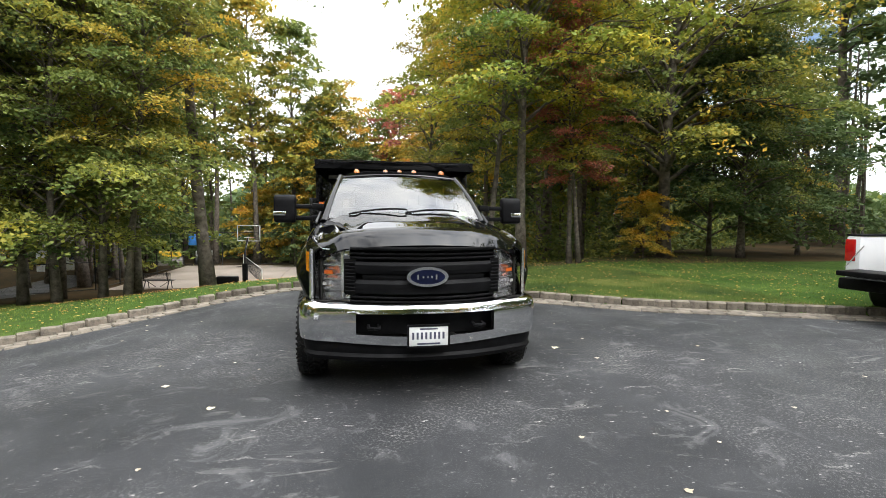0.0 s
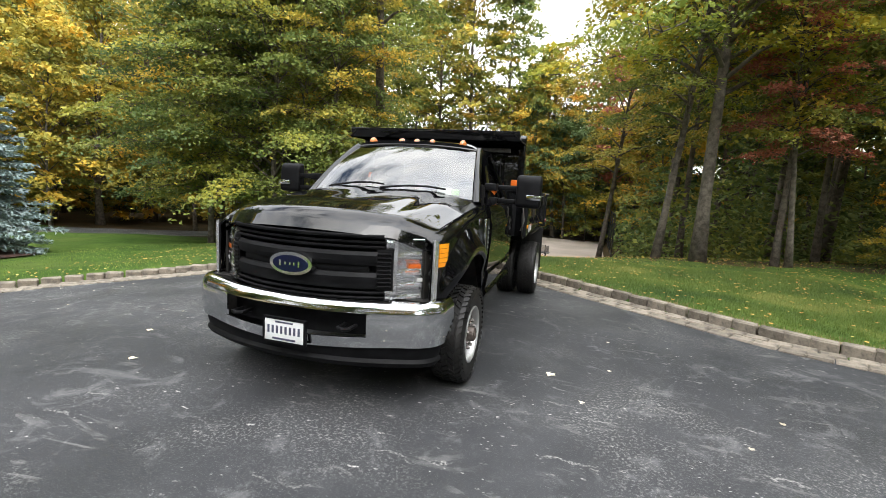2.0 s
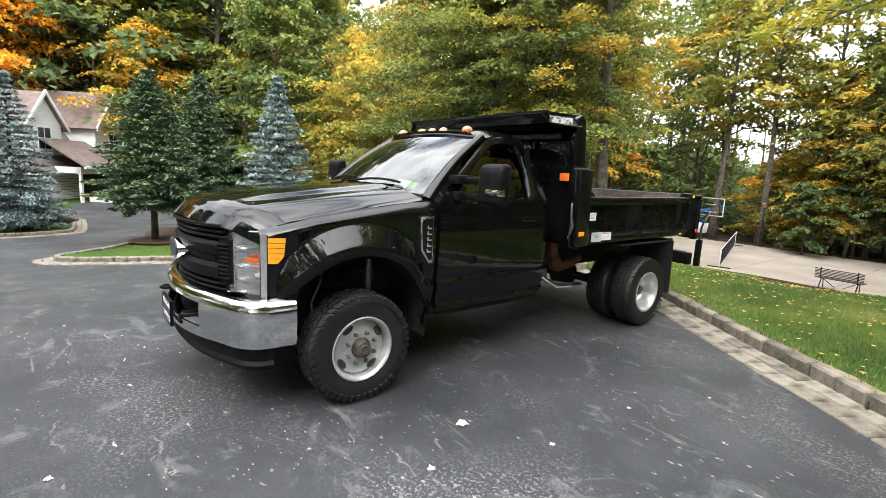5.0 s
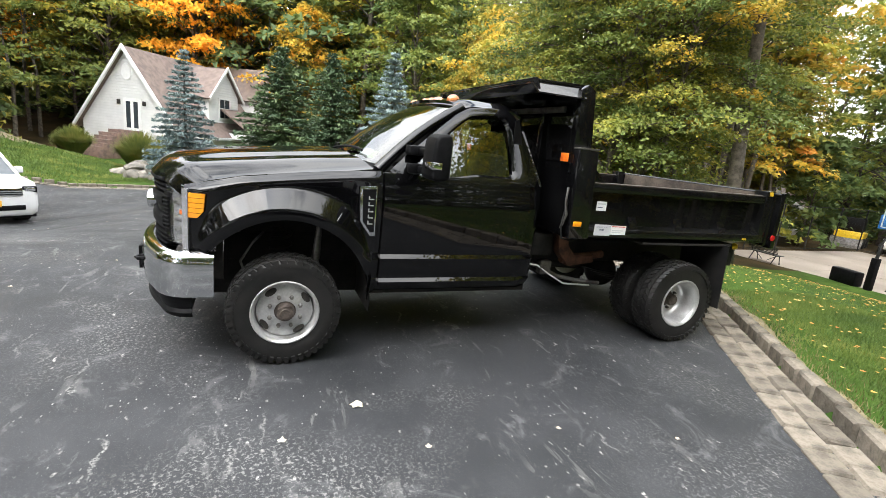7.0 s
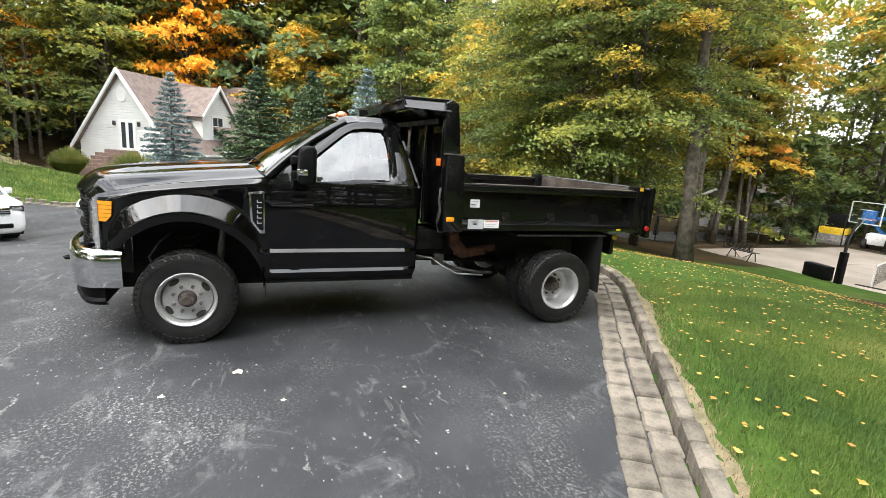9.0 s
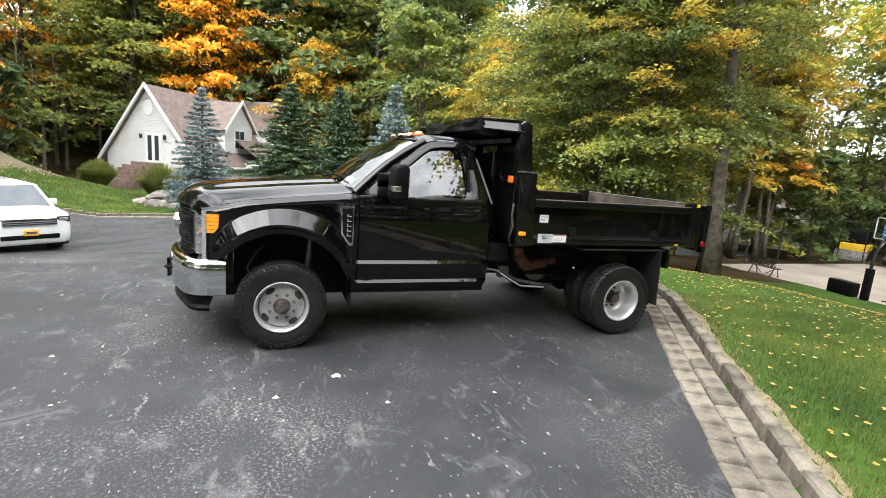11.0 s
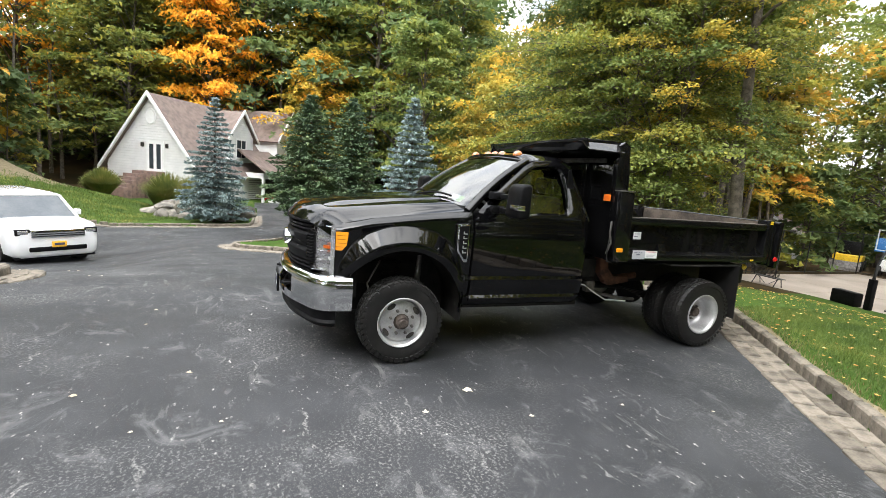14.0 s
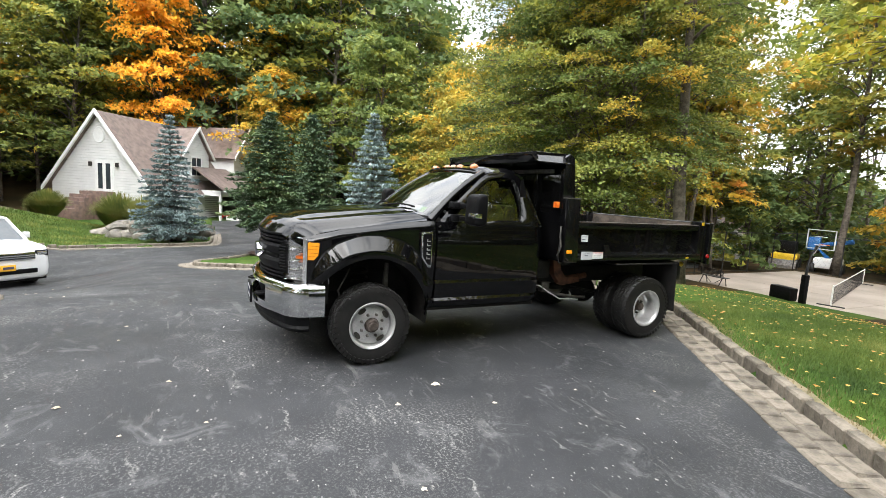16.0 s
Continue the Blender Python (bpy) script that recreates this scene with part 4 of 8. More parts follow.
OUT = [(0.66, 1.385), (0.82, 1.53), (0.98, 1.66), (1.13, 1.78), (1.27, 1.89), (1.38, 1.95), (1.55, 1.972), (1.72, 1.97), (1.8, 1.93), (1.86, 1.78), (1.92, 1.6), (1.975, 1.385), (1.6, 1.385), (1.2, 1.385), (0.9, 1.385)]
WIN = [(0.82, 1.40), (0.93, 1.53), (1.06, 1.65), (1.19, 1.76), (1.3, 1.85), (1.38, 1.905), (1.5, 1.928), (1.64, 1.93), (1.705, 1.915), (1.73, 1.8), (1.745, 1.65), (1.745, 1.435), (1.42, 1.432), (1.24, 1.402), (1.02, 1.396)]


def loop_at(pts, n=60):
    """Points round an outline at equal angles about its middle."""
    res = []
    c = (1.36, 1.64)
    for k in range(n):
        a = 6.28319 * k / n
        dx, dz = math.cos(a), math.sin(a)
        best = 0
        for p, q in zip(pts, pts[1:] + pts[:1]):
            ex, ez = q[0] - p[0], q[1] - p[1]
            den = dx * ez - dz * ex
            if abs(den) < 1e-9:
                continue
            t = ((p[0] - c[0]) * ez - (p[1] - c[1]) * ex) / den
            u = ((p[0] - c[0]) * dz - (p[1] - c[1]) * dx) / den
            if t > 0 and -1e-6 <= u <= 1 + 1e-6:
                best = max(best, t)
        res.append((c[0] + best * dx, c[1] + best * dz))
    return res


lo_out, lo_win = loop_at(OUT), loop_at(WIN)
for s in (1, -1):
    door = part("door", thicken(cab_side(s, 0.665, 1.885, 0.585, 1.415, 0.006), -0.03), PAINT, truck, "black cab door", smooth=30)
    bm = bmesh.new()
    n = len(lo_out)
    rings = []
    for t, o in ((0, 0), (0.35, 0.006), (0.8, 0.006), (1, -0.012)):
        rings.append([bm.verts.new(Vector(ghouse(a[0] + (b[0] - a[0]) * t, a[1] + (b[1] - a[1]) * t)) * 1.0 + Vector((o, 0, 0))) for a, b in zip(lo_out, lo_win)])
    for a, b in zip(rings, rings[1:]):
        for k in range(n):
            bm.faces.new((a[k], a[(k + 1) % n], b[(k + 1) % n], b[k]))
    for v in bm.verts:
        v.co.x *= s
    part("window_frame", thicken(bm, -0.025), PAINT, door, smooth=40)
    bm = bmesh.new()
    bm.faces.new([bm.verts.new(Vector(ghouse(*p)) + Vector((-0.014, 0, 0))) for p in lo_win])
    for v in bm.verts:
        v.co.x *= s
    gl = part("window_glass", bm, GLASS, door, "tinted side window")
    gl.visible_shadow = False
    # dark trim along the pillar behind the window
    part("pillar_trim", prism(bmesh.new(), [(1.765, 1.43), (1.75, 1.9), (1.785, 1.925), (1.865, 1.62), (1.9, 1.43)], "x", s * 0.86, s * 0.866), PLASTIC, door)
    bm = bmesh.new()
    for (y, z) in ((1.762, 1.43), (1.745, 1.9), (1.79, 1.925), (1.865, 1.7), (1.92, 1.43)):
        x = ghouse(y, z)[0] + 0.009
        bm.verts.new((s * x, y, z))
    bm.faces.new(bm.verts[:])
    part("pillar_panel", thicken(bm, 0.004), GLOSSBLACK, door, "dark pillar panel")
    # handle in its cup
    h = part("door_handle", boxed(*sorted((s * 1.0, s * 1.046)), 1.575, 1.785, 1.243, 1.288, bev=0.016), PAINT, door, "black door handle")
    part("handle_cup", boxed(*sorted((s * 0.995, s * 1.0165)), 1.555, 1.805, 1.205, 1.3, bev=0.006), GLOSSBLACK, h)
    # bright strip added to give the dark handle cup its lighter outline
    part("handle_trim", boxed(*sorted((s * 1.0, s * 1.02)), 1.56, 1.8, 1.203, 1.211, bev=0.002), CHROME, h)
    # telescoping mirror
    bm = bmesh.new()
    prism(bm, [(0.86, 1.44), (0.875, 1.68), (0.9, 1.725), (0.97, 1.735), (1.0, 1.71), (1.0, 1.43), (0.9, 1.415)], "x", s * 1.2, s * 1.435, 0.025)
    mir = part("side_mirror", bm, PLASTIC, door, "large black towing mirror", smooth=50)
    for z in (1.6, 1.47):
        part("mirror_arm", boxed(*sorted((s * 0.93, s * 1.22)), 0.9, 0.945, z - 0.024, z + 0.024, bev=0.01), PLASTIC, mir)
        part("mirror_mount", boxed(*sorted((s * 0.9, s * 1.02)), 0.83, 0.96, z - 0.035, z + 0.035, bev=0.012), PLASTIC, mir)
    part("mirror_lamp", boxed(*sorted((s * 1.3, s * 1.44)), 0.852, 0.935, 1.495, 1.545, bev=0.01), CHROME, mir, "clear marker lamp")
    part("mirror_glass", boxed(*sorted((s * 1.225, s * 1.415)), 0.998, 1.004, 1.45, 1.7, bev=0.002), CHROME, mir, "mirror glass")

# roof, windscreen, rear
def roof_at(u, t):
    x = u * 0.728
    a = abs(u)
    y0, y1 = 1.2 + 0.1 * a * a, 1.86
    y = y0 + (y1 - y0) * t
    z = 2.035 - 0.03 * a * a - 0.05 * smooth01(0.8, 1.0, a) - 0.03 * (1 - smooth01(0, 0.25, t)) - 0.035 * smooth01(0.8, 1, t)
    return (x, y, z)


part("roof", thicken(patch(bmesh.new(), roof_at, np.linspace(-1, 1, 29), np.linspace(0, 1, 14)), -0.03), PAINT, cab, smooth=50)


def screen_at(u, t):
    b = Vector((0.875 * u, 0.43 + 0.2 * u * u, 1.485 - 0.035 * u * u))
    r = Vector((0.715 * u, 1.21 + 0.085 * u * u, 2.005 - 0.04 * u * u))
    p = b.lerp(r, t)
    return p + Vector((0, -0.02, 0.03)) * math.sin(math.pi * t)


ws = part("windscreen", patch(bmesh.new(), screen_at, np.linspace(-0.96, 0.96, 25), np.linspace(0.03, 0.97, 12)), GLASS, cab, "raked clear windscreen", smooth=60)
ws.visible_shadow = False
for s in (1, -1):
    bm = bmesh.new()
    tube(bm, [screen_at(s * 1.0, t) + Vector((0, 0.02, -0.01)) for t in np.linspace(-0.02, 1.02, 9)], [0.048, 0.045, 0.042, 0.04, 0.04, 0.04, 0.042, 0.045, 0.045], 10)
    part("pillar", bm, PAINT, cab, smooth=60)
part("header", tube(bmesh.new(), [screen_at(u, 0.99) + Vector((0, 0.02, -0.005)) for u in np.linspace(-1, 1, 15)], 0.028, 8), PAINT, cab, smooth=60)
part("cowl", patch(bmesh.new(), lambda u, t: tuple(Vector(hood_at(u, 1.0)).lerp(screen_at(u, 0.05), t) + Vector((0, 0, -0.015 * math.sin(3.14 * t)))), np.linspace(-0.97, 0.97, 21), np.linspace(-0.06, 1, 5)), PLASTIC, cab)
bm = bmesh.new()
for x in np.linspace(-0.2, 0.2, 9):
    box(bm, x - 0.017, x + 0.017, 0.35, 0.4, 1.495, 1.515)
part("cowl_vent", bm, PLASTIC, cab, smooth=None)
bm = bmesh.new()
patch(bm, lambda u, t: (u * lin(t, [0, 1], [0.95, 0.7]), lin(t, [0, 1], [2.03, 1.85]), lin(t, [0, 1], [1.4, 1.99])), np.linspace(-1, 1, 9), np.linspace(0, 1, 5), skip=lambda u, t: abs(u) < 0.74 and 0.26 < t < 0.74)
part("cab_back", thicken(bm, 0.02), PAINT, cab)
for s, x0 in ((1, -0.02), (-1, -0.62)):
    pts = [screen_at((x0 + 0.62 * q) / 0.87, 0.045 + 0.07 * math.sin(q * 2.2)) + Vector((0, -0.022, 0.024)) for q in np.linspace(0, 1, 8)]
    part("wiper", tube(bmesh.new(), pts, 0.011, 6), PLASTIC, cab, "black wiper")
for x in (-0.525, -0.175, 0.0, 0.18, 0.525):
    bm = bmesh.new()
    bmesh.ops.create_uvsphere(bm, u_segments=14, v_segments=8, radius=1)
    for v in bm.verts:
        v.co = Vector((x + v.co.x * 0.042, 1.325 + v.co.y * 0.062, 2.022 + max(-0.3, v.co.z) * 0.055))
    part("roof_lamp", bm, ROOFAMBER, cab, "amber clearance lamp", smooth=60)
part("antenna_base", boxed(-0.985, -0.965, 0.45, 0.48, 1.36, 1.4), PLASTIC, cab)
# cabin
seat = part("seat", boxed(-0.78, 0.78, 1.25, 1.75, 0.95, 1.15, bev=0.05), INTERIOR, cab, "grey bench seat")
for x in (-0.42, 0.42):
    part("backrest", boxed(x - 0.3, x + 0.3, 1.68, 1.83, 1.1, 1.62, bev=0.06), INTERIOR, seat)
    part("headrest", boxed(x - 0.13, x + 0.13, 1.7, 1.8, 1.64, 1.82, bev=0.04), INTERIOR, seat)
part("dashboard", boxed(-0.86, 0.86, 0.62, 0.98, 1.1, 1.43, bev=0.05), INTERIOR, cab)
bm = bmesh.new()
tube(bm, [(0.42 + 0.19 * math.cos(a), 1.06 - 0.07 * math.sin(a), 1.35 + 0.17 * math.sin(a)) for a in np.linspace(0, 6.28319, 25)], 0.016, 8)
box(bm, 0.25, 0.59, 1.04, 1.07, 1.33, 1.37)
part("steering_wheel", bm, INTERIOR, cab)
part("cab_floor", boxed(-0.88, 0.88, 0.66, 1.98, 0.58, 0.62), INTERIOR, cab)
for u, t, w, h, mm, lab in ((0.66, 0.13, 0.075, 0.05, PAPER, "white paper tag"), (0.78, 0.125, 0.04, 0.045, GREENTAG, "green paper tag"), (-0.25, 0.93, 0.05, 0.02, INK, "dark strip")):
    c = [screen_at(u + a * w, t + b * h) + Vector((0, 0.008, -0.008)) for a, b in ((-1, -1), (1, -1), (1, 1), (-1, 1))]
    bm = bmesh.new()
    bm.faces.new([bm.verts.new(p) for p in c])
    part("sticker", thicken(bm, 0.002), mm, ws, lab)

# ---- wheels ----
def tyre_mesh():
    prof = [(0.222, -0.095), (0.232, -0.112), (0.27, -0.122), (0.32, -0.124), (0.36, -0.118), (0.378, -0.105), (0.386, -0.09), (0.387, 0.09), (0.378, 0.105), (0.36, 0.118), (0.32, 0.124), (0.27, 0.122), (0.232, 0.112), (0.222, 0.095)]
    bm = lathe(bmesh.new(), prof, 56)
    n = 44
    for k in range(n):
        for j, (x0, x1, sk, h) in enumerate(((-0.118, -0.082, 0.0, 0.394), (-0.072, -0.03, 0.5, 0.4), (-0.022, 0.022, 0.1, 0.4), (0.03, 0.072, 0.6, 0.4), (0.082, 0.118, 0.3, 0.394))):
            a0 = 6.28319 * (k + sk) / n
            wd = 6.28319 / n * (0.62 if k % 2 else 0.74)
            tw = 0.035 * (1 if j % 2 else -1)
            vs = []
            for r in (0.374, h):
                for x, a in ((x0, a0 - tw), (x1, a0 + tw), (x1, a0 + wd + tw), (x0, a0 + wd - tw)):
                    rr = r - 0.012 * (abs(x) > 0.1)
                    vs.append(bm.verts.new((x, rr * math.cos(a), rr * math.sin(a))))
            for f in ((4, 5, 6, 7), (0, 1, 5, 4), (1, 2, 6, 5), (2, 3, 7, 6), (3, 0, 4, 7)):
                bm.faces.new([vs[i] for i in f])
        # shoulder lugs
        for sg in (-1, 1):
            a0 = 6.28319 * k / n
            vs = [bm.verts.new((sg * x, r * math.cos(a), r * math.sin(a))) for x, r in ((0.117, 0.336), (0.134, 0.34), (0.128, 0.386)) for a in (a0, a0 + 0.075)]
            bm.faces.new((vs[0], vs[1], vs[3], vs[2]))
            bm.faces.new((vs[2], vs[3], vs[5], vs[4]))
    # raised sidewall marks
    for k in range(8):
        for sg in (-1, 1):
            a0 = 0.5 + 6.28319 * k / 8
            for i in range(4):
                a = a0 + i * 0.05
                vs = [bm.verts.new((sg * 0.1265, r * math.cos(q), r * math.sin(q))) for r, q in ((0.3, a), (0.318, a), (0.318, a + 0.032), (0.3, a + 0.032))]
                bm.faces.new(vs)
    return bm


def rim_mesh(disc):
    """disc: how far out of the rim's middle the bolting face stands."""
    prof = [(0.23, 0.112), (0.236, 0.122), (0.228, 0.126), (0.214, 0.118), (0.205, 0.1), (0.2, disc - 0.045), (0.193, disc - 0.012), (0.15, disc), (0.08, disc + 0.012), (0.075, disc + 0.012), (0.075, disc - 0.04), (0.19, disc - 0.06), (0.21, -0.09), (0.23, -0.122)]
    if disc < 0:
        prof = [(0.23, 0.112), (0.236, 0.122), (0.228, 0.126), (0.214, 0.118), (0.203, 0.1), (0.196, 0.02), (0.19, disc + 0.05), (0.175, disc + 0.015), (0.15, disc), (0.075, disc), (0.07, disc - 0.02), (0.19, disc - 0.02), (0.21, -0.1), (0.23, -0.122)]
    return lathe(bmesh.new(), prof, 56)


def bm_mesh(name, bm, material, smooth=40):
    bmesh.ops.recalc_face_normals(bm, faces=bm.faces)
    me = bpy.data.meshes.new(name)
    bm.to_mesh(me)
    bm.free()
    me.materials.append(material)
    if smooth:
        me.shade_smooth()
        me.set_sharp_from_angle(angle=radians(smooth))
    return me


TYRE = bm_mesh("tyre", tyre_mesh(), RUBBER, 25)
RIM_F, RIM_R = bm_mesh("wheel", rim_mesh(0.075), SILVER), bm_mesh("wheel", rim_mesh(-0.075), SILVER)
HUB_F = bm_mesh("hub", lathe(bmesh.new(), [(0.0005, 0.15), (0.034, 0.15), (0.04, 0.142), (0.055, 0.14), (0.06, 0.125), (0.066, 0.08), (0.078, 0.078), (0.078, 0.03), (0.0005, 0.03)], 28), HUBSTEEL)
HUB_R = bm_mesh("hub", lathe(bmesh.new(), [(0.0005, 0.03), (0.05, 0.03), (0.058, 0.015), (0.062, -0.06), (0.085, -0.07), (0.085, -0.1), (0.0005, -0.1)], 28), HUBSTEEL)
bm = lathe(bmesh.new(), [(0.0005, 0.035), (0.008, 0.035), (0.014, 0.022), (0.016, 0.0), (0.0005, 0.0)], 6)
NUT = bm_mesh("lug_nut", bm, STEEL, None)
bm = bmesh.new()
prism(bm, [(0.044 * math.cos(a), 0.023 * math.sin(a)) for a in np.linspace(0, 6.28319, 17)[:-1]], "x", -0.003, 0.003)
SLOT = bm_mesh("wheel_slot", bm, DARK, None)


def wheel(side, cx, y, front, inner=False):
    """A wheel with its tyre, hub, nuts and vent slots; its bright face looks out at the given side."""
    w = new("wheel", RIM_F if front else RIM_R)
    w.parent = truck
    w["label"] = "silver steel wheel with black all-terrain tyre"
    w.matrix_world = pose(side * cx, y, 0.395, 0, 0, 0 if side > 0 else 180)
    def put(name, me, m):
        o = new(name, me)
        o.parent = w
        o.matrix_local = m
        return o
    put("tyre", TYRE, pose(0, 0, 0))
    if inner:
        return w
    put("hub", HUB_F if front else HUB_R, pose(0, 0, 0))
    d = 0.075 if front else -0.075
    for k in range(8):
        a = 6.28319 * (k + 0.5) / 8
        put("lug_nut", NUT, pose(d + (0.008 if front else -0.004), 0.112 * math.cos(a), 0.112 * math.sin(a)))
    for k in range(4):
        a = 360 * k / 4 + 35
        tilt = -15 if front else 30
        put("wheel_slot", SLOT, pose(0, 0, 0, a, 0, 0) @ pose(d + (-0.0035 if front else 0.006), 0, 0.17 if front else 0.168, 0, tilt, 0))
    return w


REAR_Y = 3.62
for s in (1, -1):
    wheel(s, 0.945, 0.0, True)
    wheel(s, 1.07, REAR_Y, False)
    wheel(s, 0.76, REAR_Y, False, inner=True)

# ---- chassis ----
chassis = part("chassis", boxed(-0.4, 0.4, 1.95, 2.05, 0.66, 0.8), CHASSIS, truck, "black ladder frame")
for s in (1, -1):
    part("frame_rail", boxed(*sorted((s * 0.36, s * 0.44)), -0.75, 4.75, 0.62, 0.84, bev=0.008), CHASSIS, chassis)
for y in (-0.5, 0.7, 1.9, 2.6, 3.3, 4.3):
    part("crossmember", boxed(-0.37, 0.37, y - 0.05, y + 0.05, 0.66, 0.8), CHASSIS, chassis)
bm = bmesh.new()
tube(bm, [(-0.9, 3.69, 0.395), (0.9, 3.69, 0.395)], 0.055, 12)
bmesh.ops.create_uvsphere(bm, u_segments=16, v_segments=10, radius=0.19, matrix=Matrix.Translation((0, 3.69, 0.4)))
part("rear_axle", bm, CHASSIS, chassis, smooth=60)
bm = bmesh.new()
tube(bm, [(-0.85, 0, 0.395), (0.85, 0, 0.395)], 0.05, 12)
bmesh.ops.create_uvsphere(bm, u_segments=16, v_segments=10, radius=0.17, matrix=Matrix.Translation((-0.25, 0, 0.4)))
part("front_axle", bm, CHASSIS, chassis, smooth=60)
part("drive_shaft", tube(bmesh.new(), [(0, 0.9, 0.55), (0, 3.6, 0.45)], 0.045, 10), CHASSIS, chassis, smooth=60)
part("engine", boxed(-0.35, 0.35, -0.6, 0.7, 0.55, 1.15, bev=0.05), CHASSIS, chassis)
part("gearbox", boxed(-0.22, 0.22, 0.7, 1.5, 0.45, 0.75, bev=0.05), CHASSIS, chassis)
for s in (1, -1):
    bm = bmesh.new()
    tube(bm, [(s * (0.62 + 0.075 * math.cos(i * 0.6)), -0.02 + 0.075 * math.sin(i * 0.6), 0.48 + i * 0.0072) for i in range(61)], 0.013, 6)
    part("coil_spring", bm, CHASSIS, chassis, smooth=60)
    part("shock_absorber", tube(bmesh.new(), [(s * 0.72, 0.2, 0.45), (s * 0.68, 0.24, 0.72), (s * 0.66, 0.26, 0.95)], [0.032, 0.032, 0.022], 10), STEEL, chassis, smooth=60)
    part("brake_hose", tube(bmesh.new(), [(s * 0.8, -0.25, 0.55), (s * 0.86, -0.3, 0.72), (s * 0.83, -0.22, 0.85), (s * 0.7, -0.15, 0.9)], 0.009, 6), STEEL, chassis, smooth=60)
    bm = bmesh.new()
    for k, (a, b) in enumerate(((3.0, 4.4), (3.1, 4.3), (3.2, 4.2), (3.35, 4.05))):
        pts = [(s * 0.5, y, 0.56 - k * 0.018 - 0.09 * (1 - ((y - 3.7) / 0.7) ** 2)) for y in np.linspace(a, b, 9)]
        for p, q in zip(pts, pts[1:]):
            prism(bm, [(p[1], p[2]), (q[1], q[2]), (q[1], q[2] + 0.014), (p[1], p[2] + 0.014)], "x", s * 0.5 - 0.035, s * 0.5 + 0.035)
    part("leaf_spring", bm, CHASSIS, chassis)
    # mud flaps
    bm = bmesh.new()
    patch(bm, lambda x, z: (s * x, 4.2 + 0.05 * (0.95 - z), z), np.linspace(0.66, 1.2, 5), np.linspace(0.33, 0.97, 6))
    part("mud_flap", thicken(bm, 0.012), RUBBER, truck, "black rubber mud flap")
# tank, hoist bracket, exhaust and cables behind the cab
part("fuel_tank", boxed(0.46, 0.78, 1.1, 2.05, 0.5, 0.76, bev=0.05), CHASSIS, chassis)
bm = bmesh.new()
prism(bm, [(2.48, 0.98), (2.6, 0.98), (2.62, 0.82), (2.72, 0.72), (2.95, 0.74), (2.98, 0.66), (2.66, 0.62), (2.52, 0.76)], "x", 0.55, 0.66, 0.01)
part("hoist_bracket", bm, RUST, chassis, "rusty hoist bracket")
part("hoist_arm", tube(bmesh.new(), [(0.6, 2.6, 0.68), (0.62, 3.1, 0.74)], 0.04, 8), RUST, chassis)
part("hoist_cylinder", tube(bmesh.new(), [(0.0, 2.4, 0.75), (0.0, 3.4, 0.95)], 0.07, 12), CHASSIS, chassis, smooth=60)
part("exhaust_pipe", tube(bmesh.new(), [(0.52, 1.9, 0.6), (0.56, 2.3, 0.62), (0.64, 2.55, 0.52), (0.68, 2.85, 0.47), (0.7, 3.05, 0.46)], 0.02, 8), STEEL, chassis, "bare metal pipe", smooth=60)
part("cable", tube(bmesh.new(), [(0.6, 2.1, 0.66), (0.66, 2.3, 0.63), (0.7, 2.42, 0.55), (0.7, 2.6, 0.46), (0.68, 2.95, 0.43)], 0.009, 6), PAPER, chassis, smooth=60)
part("bracket", boxed(0.6, 0.68, 2.32, 2.44, 0.55, 0.68, bev=0.01), STEEL, chassis)
part("battery_box", boxed(0.44, 0.7, 2.1, 2.4, 0.74, 0.95, bev=0.01), CHASSIS, chassis)
hitch = part("rear_hitch", boxed(-0.5, 0.5, 4.55, 4.75, 0.62, 0.72, bev=0.01), CHASSIS, chassis)
part("light_bracket", boxed(0.55, 1.0, 4.5, 4.56, 0.72, 0.95, bev=0.01), CHASSIS, chassis)
bm = bmesh.new()
bmesh.ops.create_uvsphere(bm, u_segments=12, v_segments=8, radius=0.035, matrix=Matrix.Translation((1.0, 4.55, 0.93)))
part("rear_marker", bm, YELLOW, chassis, "yellow marker", smooth=60)

